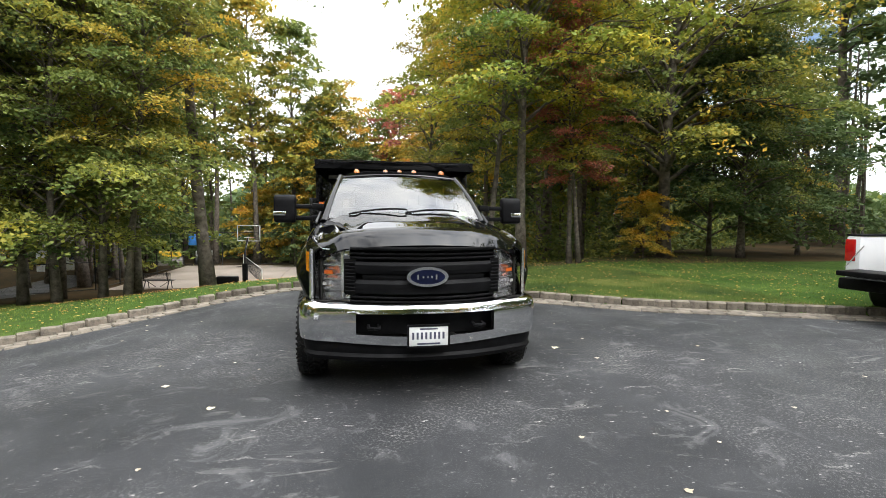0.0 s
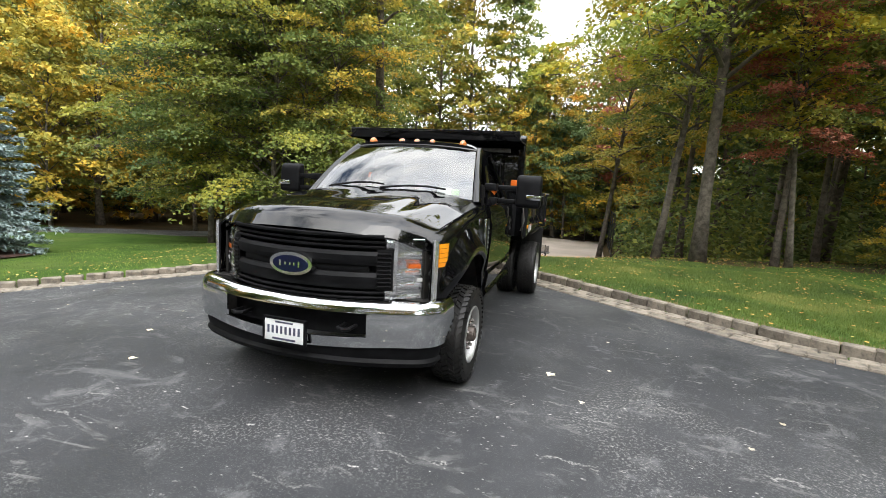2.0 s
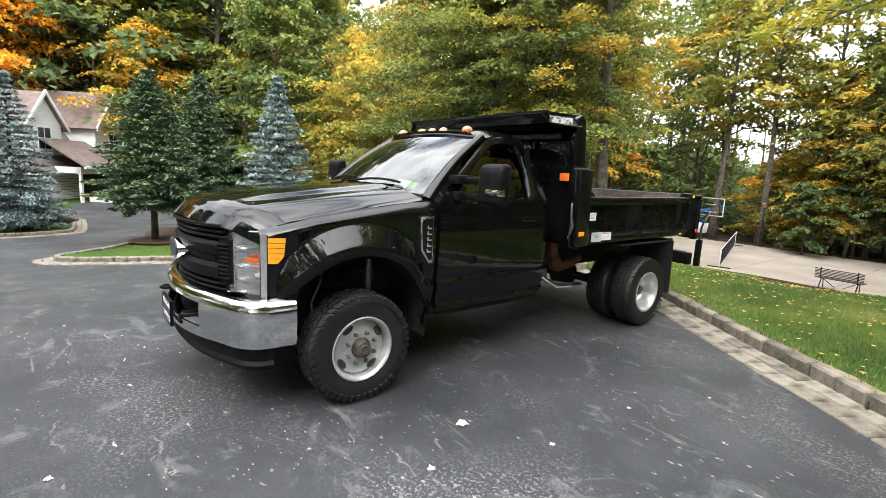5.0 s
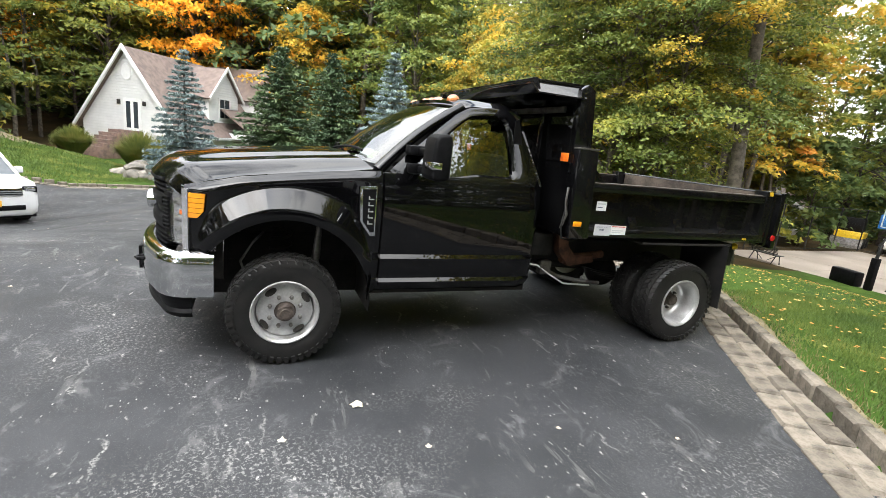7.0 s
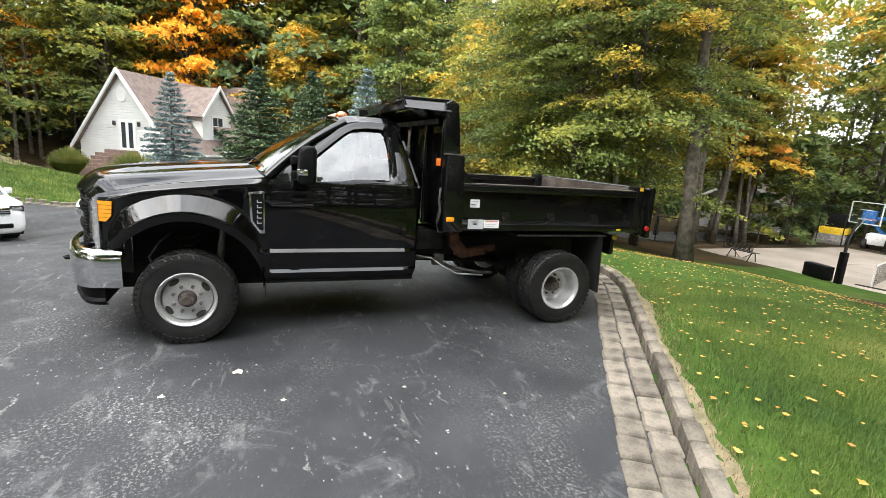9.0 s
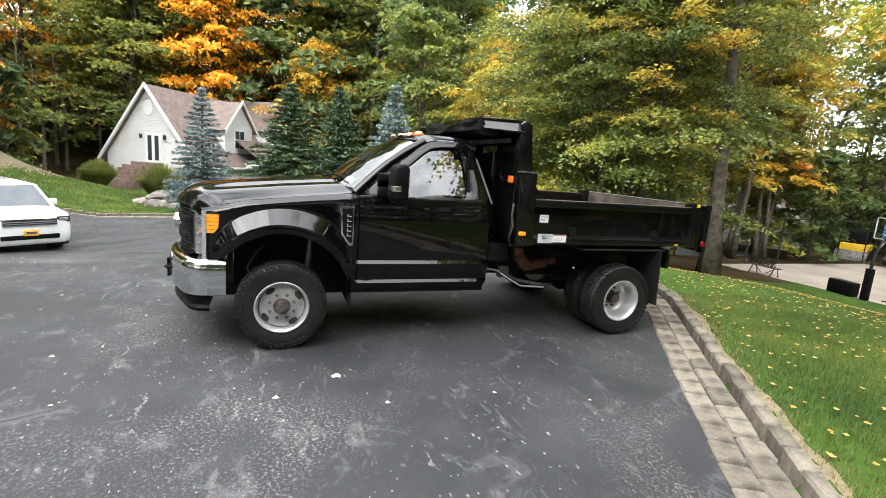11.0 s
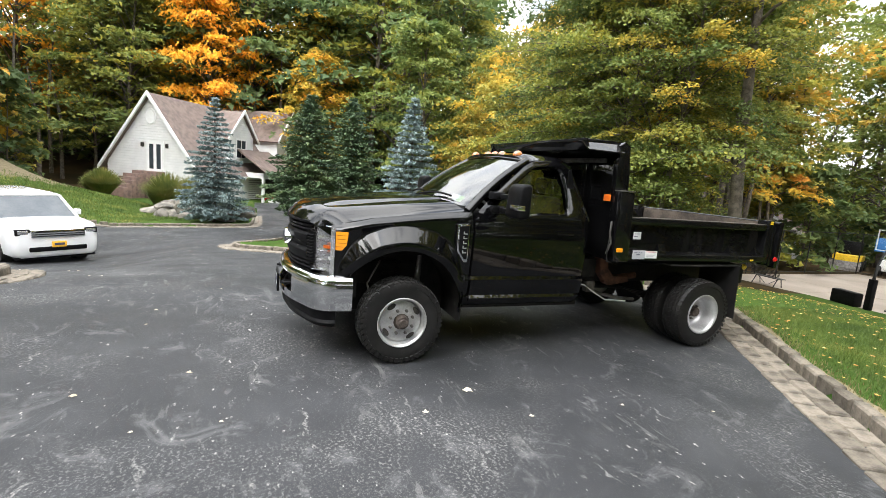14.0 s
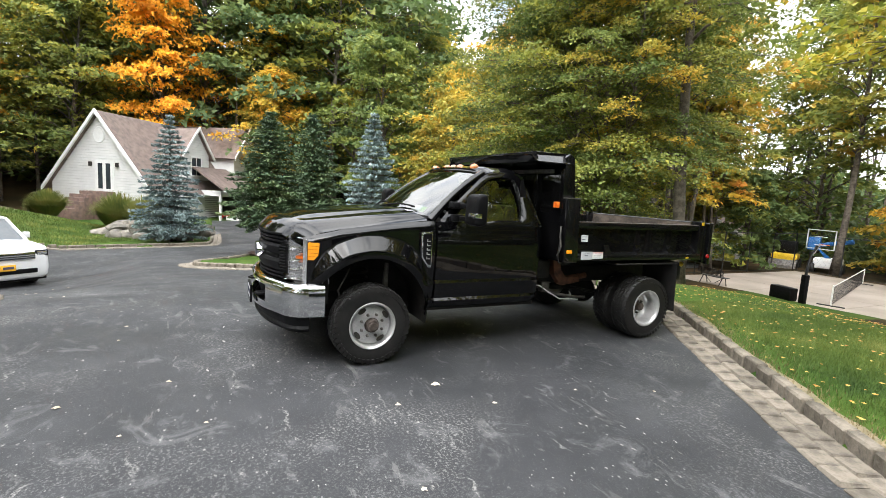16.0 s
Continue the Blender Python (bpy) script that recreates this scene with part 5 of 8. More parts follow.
# ---- dump body ----
body = part("dump_bed", boxed(-1.06, 1.06, 2.28, 4.75, 1.0, 1.06, bev=0.01), BODY_BLACK, truck, "black steel dump body with scraped inside")
for s in (1, -1):
    a = sorted
    wall = part("bed_side", boxed(*a((s * 1.05, s * 1.085)), 2.3, 4.72, 1.03, 1.46), BODY_BLACK, body)
    part("top_rail", boxed(*a((s * 1.035, s * 1.135)), 2.3, 4.74, 1.4, 1.475, bev=0.012), BODY_BLACK, wall)
    part("top_rail_wear", boxed(*a((s * 1.045, s * 1.125)), 2.42, 4.7, 1.474, 1.479), BEDWEAR, wall, "scraped bare rail top")
    bm = bmesh.new()
    prism(bm, [(s * 1.08, 1.12), (s * 1.15, 1.085), (s * 1.15, 1.02), (s * 1.08, 1.0)], "y", 2.3, 4.72, 0.006)
    part("bottom_rail", bm, BODY_BLACK, wall)
    for y in (2.95, 3.52, 4.12, 4.6):
        bm = bmesh.new()
        prism(bm, [(s * 1.08, 1.11), (s * 1.14, 1.09), (s * 1.085, 1.2)], "y", y - 0.05, y + 0.05)
        part("brace", bm, BODY_BLACK, wall)
    bm = bmesh.new()
    prism(bm, [(2.21, 1.0), (2.21, 1.74), (2.39, 1.73), (2.42, 1.0)], "x", s * 1.02, s * 1.165, 0.012)
    post = part("front_post", bm, BODY_BLACK, body)
    bm = bmesh.new()
    prism(bm, [(2.4, 1.62), (2.4, 1.47), (2.58, 1.47)], "x", s * 1.04, s * 1.1, 0.005)
    part("gusset", bm, BODY_BLACK, post)
    part("post_cap", boxed(*a((s * 1.02, s * 1.168)), 2.205, 2.395, 1.735, 1.748, bev=0.003), STEEL, post, "scuffed top plate")
    part("marker_lamp", boxed(*a((s * 1.16, s * 1.178)), 2.24, 2.32, 1.105, 1.15, bev=0.008), AMBER, post, "amber marker lamp")
    rp = part("rear_post", boxed(*a((s * 1.0, s * 1.14)), 4.66, 4.78, 1.0, 1.53, bev=0.01), BODY_BLACK, body)
    bm = lathe(bmesh.new(), [(0.0005, 0.012), (0.027, 0.012), (0.031, 0.0), (0.0005, 0.0)], 20)
    for v in bm.verts:
        v.co = Vector((s * (1.166 + v.co.x), 4.86 + v.co.y, 1.06 + v.co.z))
    part("tail_reflector", bm, RED, rp, "round red reflector", smooth=60)
    part("reflector_tab", boxed(*a((s * 1.14, s * 1.146)), 4.7, 4.75, 1.48, 1.52), YELLOW, rp)
    part("wheel_guard", boxed(*a((s * 0.6, s * 1.14)), 3.1, 4.3, 0.955, 0.975, bev=0.004), CHASSIS, body)
    # chain on the post
    part("chain", tube(bmesh.new(), [(s * 1.1, 2.19, 1.42), (s * 1.12, 2.17, 1.3), (s * 1.13, 2.19, 1.2), (s * 1.1, 2.17, 1.08)], 0.01, 6), STEEL, post)
    part("cable_loop", tube(bmesh.new(), [(s * 1.1, 2.2, 1.3), (s * 1.12, 2.16, 1.1), (s * 1.12, 2.18, 1.0), (s * 1.12, 2.3, 0.97), (s * 1.1, 2.42, 1.0)], 0.008, 6), CHASSIS, post)
tail = part("tailgate", boxed(-1.14, 1.14, 4.78, 4.86, 0.97, 1.5, bev=0.012), BODY_BLACK, body, "black tailgate, rust-brown inside")
part("tailgate_liner", boxed(-0.99, 0.99, 4.772, 4.781, 1.06, 1.5), BEDWEAR, tail, "rusty scraped inner face")
for x in (-1.13, -0.4, 0.4, 1.13):
    part("tailgate_rib", boxed(x - 0.04, x + 0.04, 4.855, 4.92, 0.95, 1.52, bev=0.01), BODY_BLACK, tail)
part("tailgate_pin", tube(bmesh.new(), [(-1.2, 4.8, 1.5), (1.2, 4.8, 1.5)], 0.022, 8), BODY_BLACK, tail, smooth=60)
part("bed_floor_wear", boxed(-1.0, 1.0, 2.35, 4.74, 1.061, 1.066), BEDWEAR, body, "scraped steel floor")
head = part("headboard", boxed(-1.06, 1.06, 2.24, 2.29, 1.0, 2.22, bev=0.008), BODY_BLACK, body)
for s in (1, -1):
    bm = bmesh.new()
    prism(bm, [(2.2, 1.7), (2.2, 2.2), (2.26, 2.24), (2.33, 2.2), (2.38, 1.74)], "x", s * 1.0, s * 1.075, 0.008)
    part("headboard_post", bm, BODY_BLACK, head)
    part("reflector_plate", boxed(*sorted((s * 0.93, s * 1.035)), 2.185, 2.195, 1.625, 1.695, bev=0.003), ORANGE, head, "orange marker plate")
for x in (-0.55, 0, 0.55):
    part("headboard_rib", boxed(x - 0.035, x + 0.035, 2.19, 2.245, 1.0, 2.15, bev=0.006), BODY_BLACK, head)
# cab shield
sh = bmesh.new()
prism(sh, [(1.78, 2.21), (1.79, 2.235), (2.29, 2.245), (2.29, 2.222)], "x", -1.0, 1.0, 0.004)
shield = part("cab_shield", sh, BODY_BLACK, body, "folded steel shield over the cab")
part("shield_lip", prism(bmesh.new(), [(1.775, 2.235), (1.79, 2.235), (1.835, 2.13), (1.82, 2.125)], "x", -1.06, 1.06, 0.003), BODY_BLACK, shield)
for s in (1, -1):
    bm = bmesh.new()
    vs = [bm.verts.new(c) for c in ((s * 0.965, 1.78, 2.24), (s * 0.965, 2.25, 2.248), (s * 1.085, 2.25, 2.13), (s * 1.085, 1.8, 2.13))]
    bm.faces.new(vs)
    part("shield_end", thicken(bm, 0.014), BODY_BLACK, shield)
part("light_bar", boxed(-0.9, 0.9, 2.17, 2.2, 2.02, 2.07, bev=0.008), STEEL, shield)
# stickers on the bed's side, as plain bars
def sticker(y0, y1, z0, z1, x, inks):
    st = part("sticker", boxed(x, x + 0.003, y0, y1, z0, z1), PAPER, body, "white sticker with printed bars")
    for (a, b, c, d, mm) in inks:
        part("print", boxed(x + 0.0025, x + 0.0045, y0 + a * (y1 - y0), y0 + b * (y1 - y0), z0 + c * (z1 - z0), z0 + d * (z1 - z0)), mm, st)


GREYTAG = mat("grey_tag", (0.5, 0.51, 0.53), (0.44, 0.45, 0.47), 0.5)
sticker(2.52, 2.63, 1.24, 1.32, 1.086, [(0.1, 0.9, 0.68, 0.8, GREYTAG), (0.1, 0.6, 0.3, 0.4, INK)])
sticker(2.48, 2.66, 1.035, 1.13, 1.151, [(0.0, 1.0, 0.0, 1.0, GREYTAG), (0.1, 0.8, 0.7, 0.8, INK), (0.3, 0.6, 0.45, 0.6, INK)])
sticker(2.665, 2.84, 1.045, 1.125, 1.151, [(0.05, 0.95, 0.84, 0.93, REDINK), (0.1, 0.8, 0.4, 0.5, GREYTAG), (0.1, 0.7, 0.2, 0.28, GREYTAG)])
part("sticker", boxed(1.151, 1.154, 4.42, 4.48, 1.03, 1.05), YELLOW, body)

# the body behind the cab is a short one: draw its parts in behind the front posts
drawn = set()
for top_part in (body, chassis, *[c for c in truck.children if c.name.startswith("mud_flap")]):
    for ob in [top_part, *top_part.children_recursive]:
        if ob.type == "MESH" and ob.data.name not in drawn:
            drawn.add(ob.data.name)
            for v in ob.data.vertices:
                if v.co.y > 2.45:
                    v.co.y = 2.45 + (v.co.y - 2.45) * 0.94


# ---- trees ----
def rhombs(c, rng, length, width, up=0.5, along=None, tri=False, facing=None):
    """Small pointed leaf blades at the given places: one folded quad each."""
    n = len(c)
    if facing is None:
        nrm = rng.normal(size=(n, 3))
        nrm[:, 2] = np.abs(nrm[:, 2]) + up
    else:
        nrm = facing.copy()
    nrm /= np.linalg.norm(nrm, axis=1)[:, None]
    t = rng.normal(size=(n, 3)) if along is None else along
    t = t - nrm * (t * nrm).sum(1)[:, None]
    t /= np.linalg.norm(t, axis=1)[:, None] + 1e-9
    b = np.cross(nrm, t)
    L = (length * rng.uniform(0.7, 1.3, n))[:, None]
    W = (width * rng.uniform(0.7, 1.3, n))[:, None]
    if tri:
        return np.stack([c - t * L * 0.7 - b * W, c - t * L * 0.7 + b * W, c + t * L], 1).reshape(-1, 3)
    q = np.stack([c - t * L, c + b * W + nrm * W * 0.3, c + t * L, c - b * W + nrm * W * 0.3], 1)
    return q.reshape(-1, 3)


def leaves_mesh(name, co, material, corners=4):
    f = np.arange(len(co)).reshape(-1, corners)
    me = bpy.data.meshes.new(name)
    me.vertices.add(len(co))
    me.vertices.foreach_set("co", co.astype(np.float32).ravel())
    me.loops.add(len(co))
    me.loops.foreach_set("vertex_index", f.ravel().astype(np.int32))
    me.polygons.add(len(f))
    me.polygons.foreach_set("loop_start", (np.arange(len(f)) * corners).astype(np.int32))
    me.update(calc_edges=True)
    me.materials.append(material)
    return me


def broadleaf(seed, H, base, R, limbs, per, leaf, trunk_r, lean=0.0, open_crown=0.0, far=False):
    """Wood mesh and leaves of one tree: bent tapered trunk, arching limbs with side twigs, flat layered sprays of leaves on them."""
    rng = np.random.default_rng(seed)
    bm = bmesh.new()
    ph = rng.uniform(0, 6.28, 2)
    def axis(f):
        return Vector((lean * H * f + 0.03 * H * f * math.sin(3 * f + ph[0]), 0.03 * H * f * math.sin(2.6 * f + ph[1]), H * f))
    fs = np.linspace(0, 0.93, 10)
    tube(bm, [axis(f) for f in fs], [trunk_r * (1.35 if f == 0 else 1 - 0.9 * f) for f in fs], 6 if far else 9)
    pts, nrms = [], []

    def spray(p, out, size):
        """One flat fan of leaves, hanging a little outwards, with a fingered outline."""
        n = max(5, int(per * size * size))
        a = rng.uniform(0, 6.28319, n)
        q = np.sqrt(rng.uniform(0.0, 1.0, n)) * size * (0.68 + 0.32 * np.cos(a * 3 + rng.uniform(0, 6.28)))
        droop = rng.uniform(0.15, 0.5)
        side = np.array((-out.y, out.x, 0.0))
        o = np.array((out.x, out.y, -droop))
        pts.append(np.array(p) + np.outer(q * np.cos(a) * 1.25, o) + np.outer(q * np.sin(a), side) + rng.normal(size=(n, 3)) * (0.03, 0.03, 0.05) - np.outer(q * q * 0.25, (0, 0, 1)))
        nrms.append(np.array((out.x * droop, out.y * droop, 1.0)) + rng.normal(size=(n, 3)) * 0.6)

    for k in range(limbs):
        f = base / H + (0.96 - base / H) * ((k + rng.uniform(0, 0.8)) / limbs)
        g = (f - base / H) / (0.97 - base / H)
        reach = R * (0.3 + 0.7 * math.sin(math.pi * min(1, g * 0.78 + 0.22)) ** 0.8) * rng.uniform(0.62, 1.15)
        az = k * 2.4 + rng.uniform(-0.5, 0.5)
        el = radians(rng.uniform(4, 26) + 42 * g)
        p0 = axis(f * 0.97)
        d = Vector((math.cos(az) * math.cos(el), math.sin(az) * math.cos(el), math.sin(el)))
        flat = Vector((math.cos(az), math.sin(az)))
        line = [p0 + d * reach * q + Vector((0, 0, 0.14 * reach * math.sin(q * 3.1) - 0.16 * reach * q * q)) for q in (0, 0.3, 0.62, 1.0)]
        r0 = trunk_r * (1 - 0.85 * f) * 0.5
        tube(bm, line, [r0, r0 * 0.7, r0 * 0.45, r0 * 0.15], 3 if far else 5, caps=False)
        for q in (0.36, 0.52, 0.66, 0.8, 0.92, 1.04):
            a = min(int(q * 3), 2)
            p = line[a].lerp(line[a + 1], q * 3 - a)
            for sg in (-1, 1):
                if rng.random() < open_crown + 0.1:
                    continue
                turn = sg * rng.uniform(0.3, 1.0) * (1.25 - q * 0.7)
                out = Vector((flat.x * math.cos(turn) - flat.y * math.sin(turn), flat.x * math.sin(turn) + flat.y * math.cos(turn)))
                off = reach * rng.uniform(0.1, 0.32)
                e = p + Vector((out.x * off, out.y * off, rng.uniform(-0.14, 0.2) * off))
                if not far:
                    tube(bm, [p, e], [r0 * 0.22 + 0.006, 0.006], 3, caps=False)
                spray(e, out, R * rng.uniform(0.15, 0.29))
    for q in range(9):
        e = axis(0.95) + Vector(rng.normal(size=3)) * R * 0.14
        spray(e, Vector((math.cos(q * 2.4), math.sin(q * 2.4))), R * 0.16)
    co = rhombs(np.concatenate(pts), rng, leaf, leaf * 0.62, tri=far, facing=np.concatenate(nrms))
    bmesh.ops.recalc_face_normals(bm, faces=bm.faces)
    me = bpy.data.meshes.new("trunk")
    bm.to_mesh(me)
    bm.free()
    me.materials.append(BARK)
    me.shade_smooth()
    return me, co


SHAPE_ARGS = {
    "maple": (3, 17, 4.6, 4.6, 60, 66, 0.078, 0.18),
    "edge": (5, 12.5, 1.6, 3.9, 60, 76, 0.065, 0.115),
    "tall": (8, 18, 6.5, 3.2, 50, 88, 0.076, 0.2, 0.03),
    "slim": (11, 14, 4.0, 2.5, 40, 130, 0.064, 0.12, 0.06, 0.2),
    "round": (14, 14.5, 2.6, 4.6, 64, 68, 0.074, 0.22),
    "bush": (17, 4.2, 0.4, 1.9, 28, 220, 0.06, 0.05, 0.03, 0.05),
    "bare": (21, 17, 7.5, 3.0, 32, 100, 0.07, 0.2, -0.05, 0.35),
}
SHAPES = {}


def shape_of(shape, far):
    """Near trees carry many small leaves, those deep in the wood fewer and larger ones."""
    if (shape, far) not in SHAPES:
        a = list(SHAPE_ARGS[shape])
        if far:
            a[4], a[5], a[6] = int(a[4] * 0.8), a[5] * 0.27, a[6] * 2.4
        SHAPES[shape, far] = broadleaf(*a, far=far)
    return SHAPES[shape, far]


TREE_CACHE = {}
NAMES = {id(L_GREEN): "green", id(L_DARK): "dark green", id(L_YELLOW): "yellow-green", id(L_MIXED): "green and rust-coloured", id(L_ORANGE): "bright orange", id(L_RED): "dull red", id(L_MAPLE): "green to orange"}
KINDS = {"maple": "broad tall maple", "edge": "low-branched woodland tree", "tall": "tall straight high-crowned tree", "slim": "slender leaning tree", "round": "round-crowned tree", "bush": "small understorey shrub", "bare": "tall thin-leaved tree"}


def tree(shape, leaf, x, y, scale=1.0, turn=0.0, z=None, zs=None, group="trees of the wood", far=False):
    z = level(x, y) + 0.05 if z is None else z
    m = Matrix.LocRotScale((x, y, z), Euler((0, 0, radians(turn))), (scale, scale, scale * (zs or 1)))
    key = (shape, leaf.name, far)
    if key in TREE_CACHE:
        return copy_thing(TREE_CACHE[key], m)
    wood, co = shape_of(shape, far)
    root = thing("shrub" if shape == "bush" else "tree", "%s with %s autumn leaves" % (KINDS[shape], NAMES[id(leaf)]), "shrub" if shape == "bush" else "tree", group)
    t = new("trunk", wood)
    t.parent = root
    c = new("crown", leaves_mesh("crown", co, leaf, 3 if far else 4))
    c.parent = root
    TREE_CACHE[key] = root
    root.matrix_basis = m
    return root


def spruce(seed, H, R, material, bare=0.5, skirt=0.0):
    rng = np.random.default_rng(seed)
    bm = bmesh.new()
    tube(bm, [(0, 0, 0), (0.02, 0, H * 0.4), (0, 0.02, H * 0.75), (0, 0, H)], [0.11, 0.08, 0.045, 0.008], 9)
    pts, dirs = [], []
    levels = int(H * 4.2)
    for k in range(levels):
        f = (k + 0.5) / levels
        z = bare + (H - bare) * f
        reach = R * (1 - f) ** 0.85 * (1.0 if f > 0.1 else 0.8) + 0.1
        n = int(8 + 7 * (1 - f))
        for j in range(n):
            az = 6.28319 * (j + rng.uniform(-0.4, 0.4)) / n + k * 1.1
            L = reach * rng.uniform(0.62, 1.12)
            droop = rng.uniform(0.18, 0.42) * (1 - f) - 0.25 * f
            d = np.array((math.cos(az), math.sin(az), 0))
            s = np.array((-math.sin(az), math.cos(az), 0))
            if L > 0.5 and j % 2 == 0:
                tube(bm, [(0, 0, z), tuple(d * L * 0.55 + (0, 0, z - droop * L * 0.4)), tuple(d * L * 0.95 + (0, 0, z - droop * L * 0.6))], [0.016, 0.01, 0.004], 4, caps=False)
            m = max(4, int(L * 13))
            for q in np.linspace(0.22, 1, m):
                p = d * L * q + (0, 0, z - droop * L * (q - 0.35 * q * q))
                w = 0.3 * L * (1.15 - q)
                for g in range(7):
                    side = rng.uniform(-1, 1)
                    pts.append(p + s * side * w + rng.normal(size=3) * 0.03 - (0, 0, 0.05 * abs(side)))
                    dirs.append(d * rng.uniform(0.5, 1) + s * side * 0.9 + (0, 0, rng.uniform(-0.25, 0.3)))
    co = rhombs(np.array(pts), rng, 0.085, 0.028, 0.6, np.array(dirs))
    bmesh.ops.recalc_face_normals(bm, faces=bm.faces)
    me = bpy.data.meshes.new("trunk")
    bm.to_mesh(me)
    bm.free()
    me.materials.append(BARK)
    me.shade_smooth()
    return me, leaves_mesh("crown", co, material)


def conifer(made, label, x, y, sxy=1.0, sz=1.0, turn=0):
    root = thing("spruce_tree", label, "conifer", "spruces by the driveway")
    for nm, me in zip(("trunk", "crown"), made):
        o = new(nm, me)
        o.parent = root
    root.matrix_basis = Matrix.LocRotScale((x, y, level(x, y) + 0.08), Euler((0, 0, radians(turn))), (sxy, sxy, sz))
    return root


BLUE_SPRUCE = spruce(31, 5.8, 1.95, L_BLUE, 0.45)
GREEN_SPRUCE = spruce(33, 5.8, 1.95, L_NEEDLE, 1.35)
conifer(BLUE_SPRUCE, "silver-blue spruce beside the clipped hedge", -13.0, 4.35, 0.84, 0.97)
conifer(BLUE_SPRUCE, "silver-blue spruce beside the boulder wall", -19.4, -3.05, 0.84, 0.98, 70)
conifer(GREEN_SPRUCE, "dark green spruce with a bare lower trunk on mulch", -13.7, 0.6, 1.0, 0.92, 20)
conifer(GREEN_SPRUCE, "dark green spruce behind the utility box", -17.3, 2.8, 1.0, 1.05, 140)

# named trees of the edge
G, D, Y, M, O, R_, MAPLE = L_GREEN, L_DARK, L_YELLOW, L_MIXED, L_ORANGE, L_RED, L_MAPLE
for a in (
    ("maple", MAPLE, 4.6, 9.5, 0.9, 40), ("slim", G, 3.7, 10.2, 0.85, 10), ("slim", R_, 6.6, 9.6, 0.62, 200), ("slim", G, 6.35, 9.75, 0.8, 80), ("slim", Y, 5.2, 15.6, 1.0, 90), ("slim", G, 8.6, 13.4, 1.0, 90), ("slim", Y, 2.4, 17.0, 0.9, 10), ("tall", G, 9.8, 16.0, 0.9, 30),
    ("round", G, 10.6, 10.9, 1.05, 0), ("round", D, 13.4, 10.4, 0.6, 80), ("bush", D, 17.2, 11.6, 1.5, 30), ("bush", Y, 9.6, 10.6, 0.55, 0), ("bush", D, 13, 11.5, 1.2, 0),
    ("edge", G, -9.3, 11.4, 1.05, 15), ("edge", G, -8.2, 11.7, 0.95, 130), ("edge", G, -10.9, 12.6, 1.1, 240), ("slim", Y, -7.3, 11.2, 0.9, 50), ("edge", D, -12.6, 11.8, 1.0, 90),
    ("bare", G, -5.5, 13.0, 1.1, 0), ("tall", G, -9.5, 17.2, 1.0, 60), ("tall", Y, -12.5, 17.5, 0.95, 0), ("edge", Y, -14.8, 14.8, 1.0, 200),
    ("slim", R_, 2.7, 37.0, 1.1, 0), ("slim", R_, 4.6, 37.5, 1.05, 120), ("slim", Y, 0.0, 36.6, 0.95, 200), ("slim", Y, -2.6, 36.4, 0.95, 20), ("edge", Y, -4.2, 37.5, 0.95, 30), ("edge", M, 6.5, 33.0, 0.95, 150),
    ("tall", Y, -8.4, 36.8, 1.25, 80), ("tall", G, -5.6, 37.2, 1.15, 10), ("tall", M, -11.5, 36.5, 1.2, 10), ("slim", Y, -14.6, 28.0, 1.1, 260), ("tall", G, -14.8, 24.0, 1.1, 190), ("slim", M, -15.5, 26.0, 1.15, 90),
    ("round", G, -30.5, 10.6, 1.0, 0), ("round", Y, -25.5, 17.0, 0.95, 90), ("edge", Y, -23.5, 13.0, 0.85, 0), ("edge", M, -21.0, 19.5, 1.0, 10), ("tall", Y, -27.0, 21.5, 1.0, 60), ("edge", M, -25.8, 12.2, 0.7, 40),
    ("round", O, -46.7, -5.4, 1.05, 0, None, 1.3), ("round", O, -53.5, -22.5, 1.25, 120), ("round", G, -57, -15, 1.5, 50), ("round", G, -54, -12.5, 1.3, 200), ("edge", G, -50, -15.5, 1.4, 10), ("edge", Y, -33.5, 17.5, 1.25, 0), ("edge", Y, -42.5, 3.5, 1.15, 10),
    ("edge", D, -31.5, -19.8, 0.8, 30), ("edge", D, -27.5, -20.5, 0.85, 80), ("edge", G, -25.5, -20, 0.9, 170), ("bush", M, -27, -15.5, 1.2, 0), ("bush", D, -29.5, -14.5, 1.4, 60), ("bush", Y, -31.5, -15.3, 1.2, 200), ("bush", G, -24, -16.2, 1.2, 20), ("bush", D, -21, -17.2, 1.3, 20),
):
    tree(*a, far=math.hypot(a[2] - 2, a[3]) > 27)

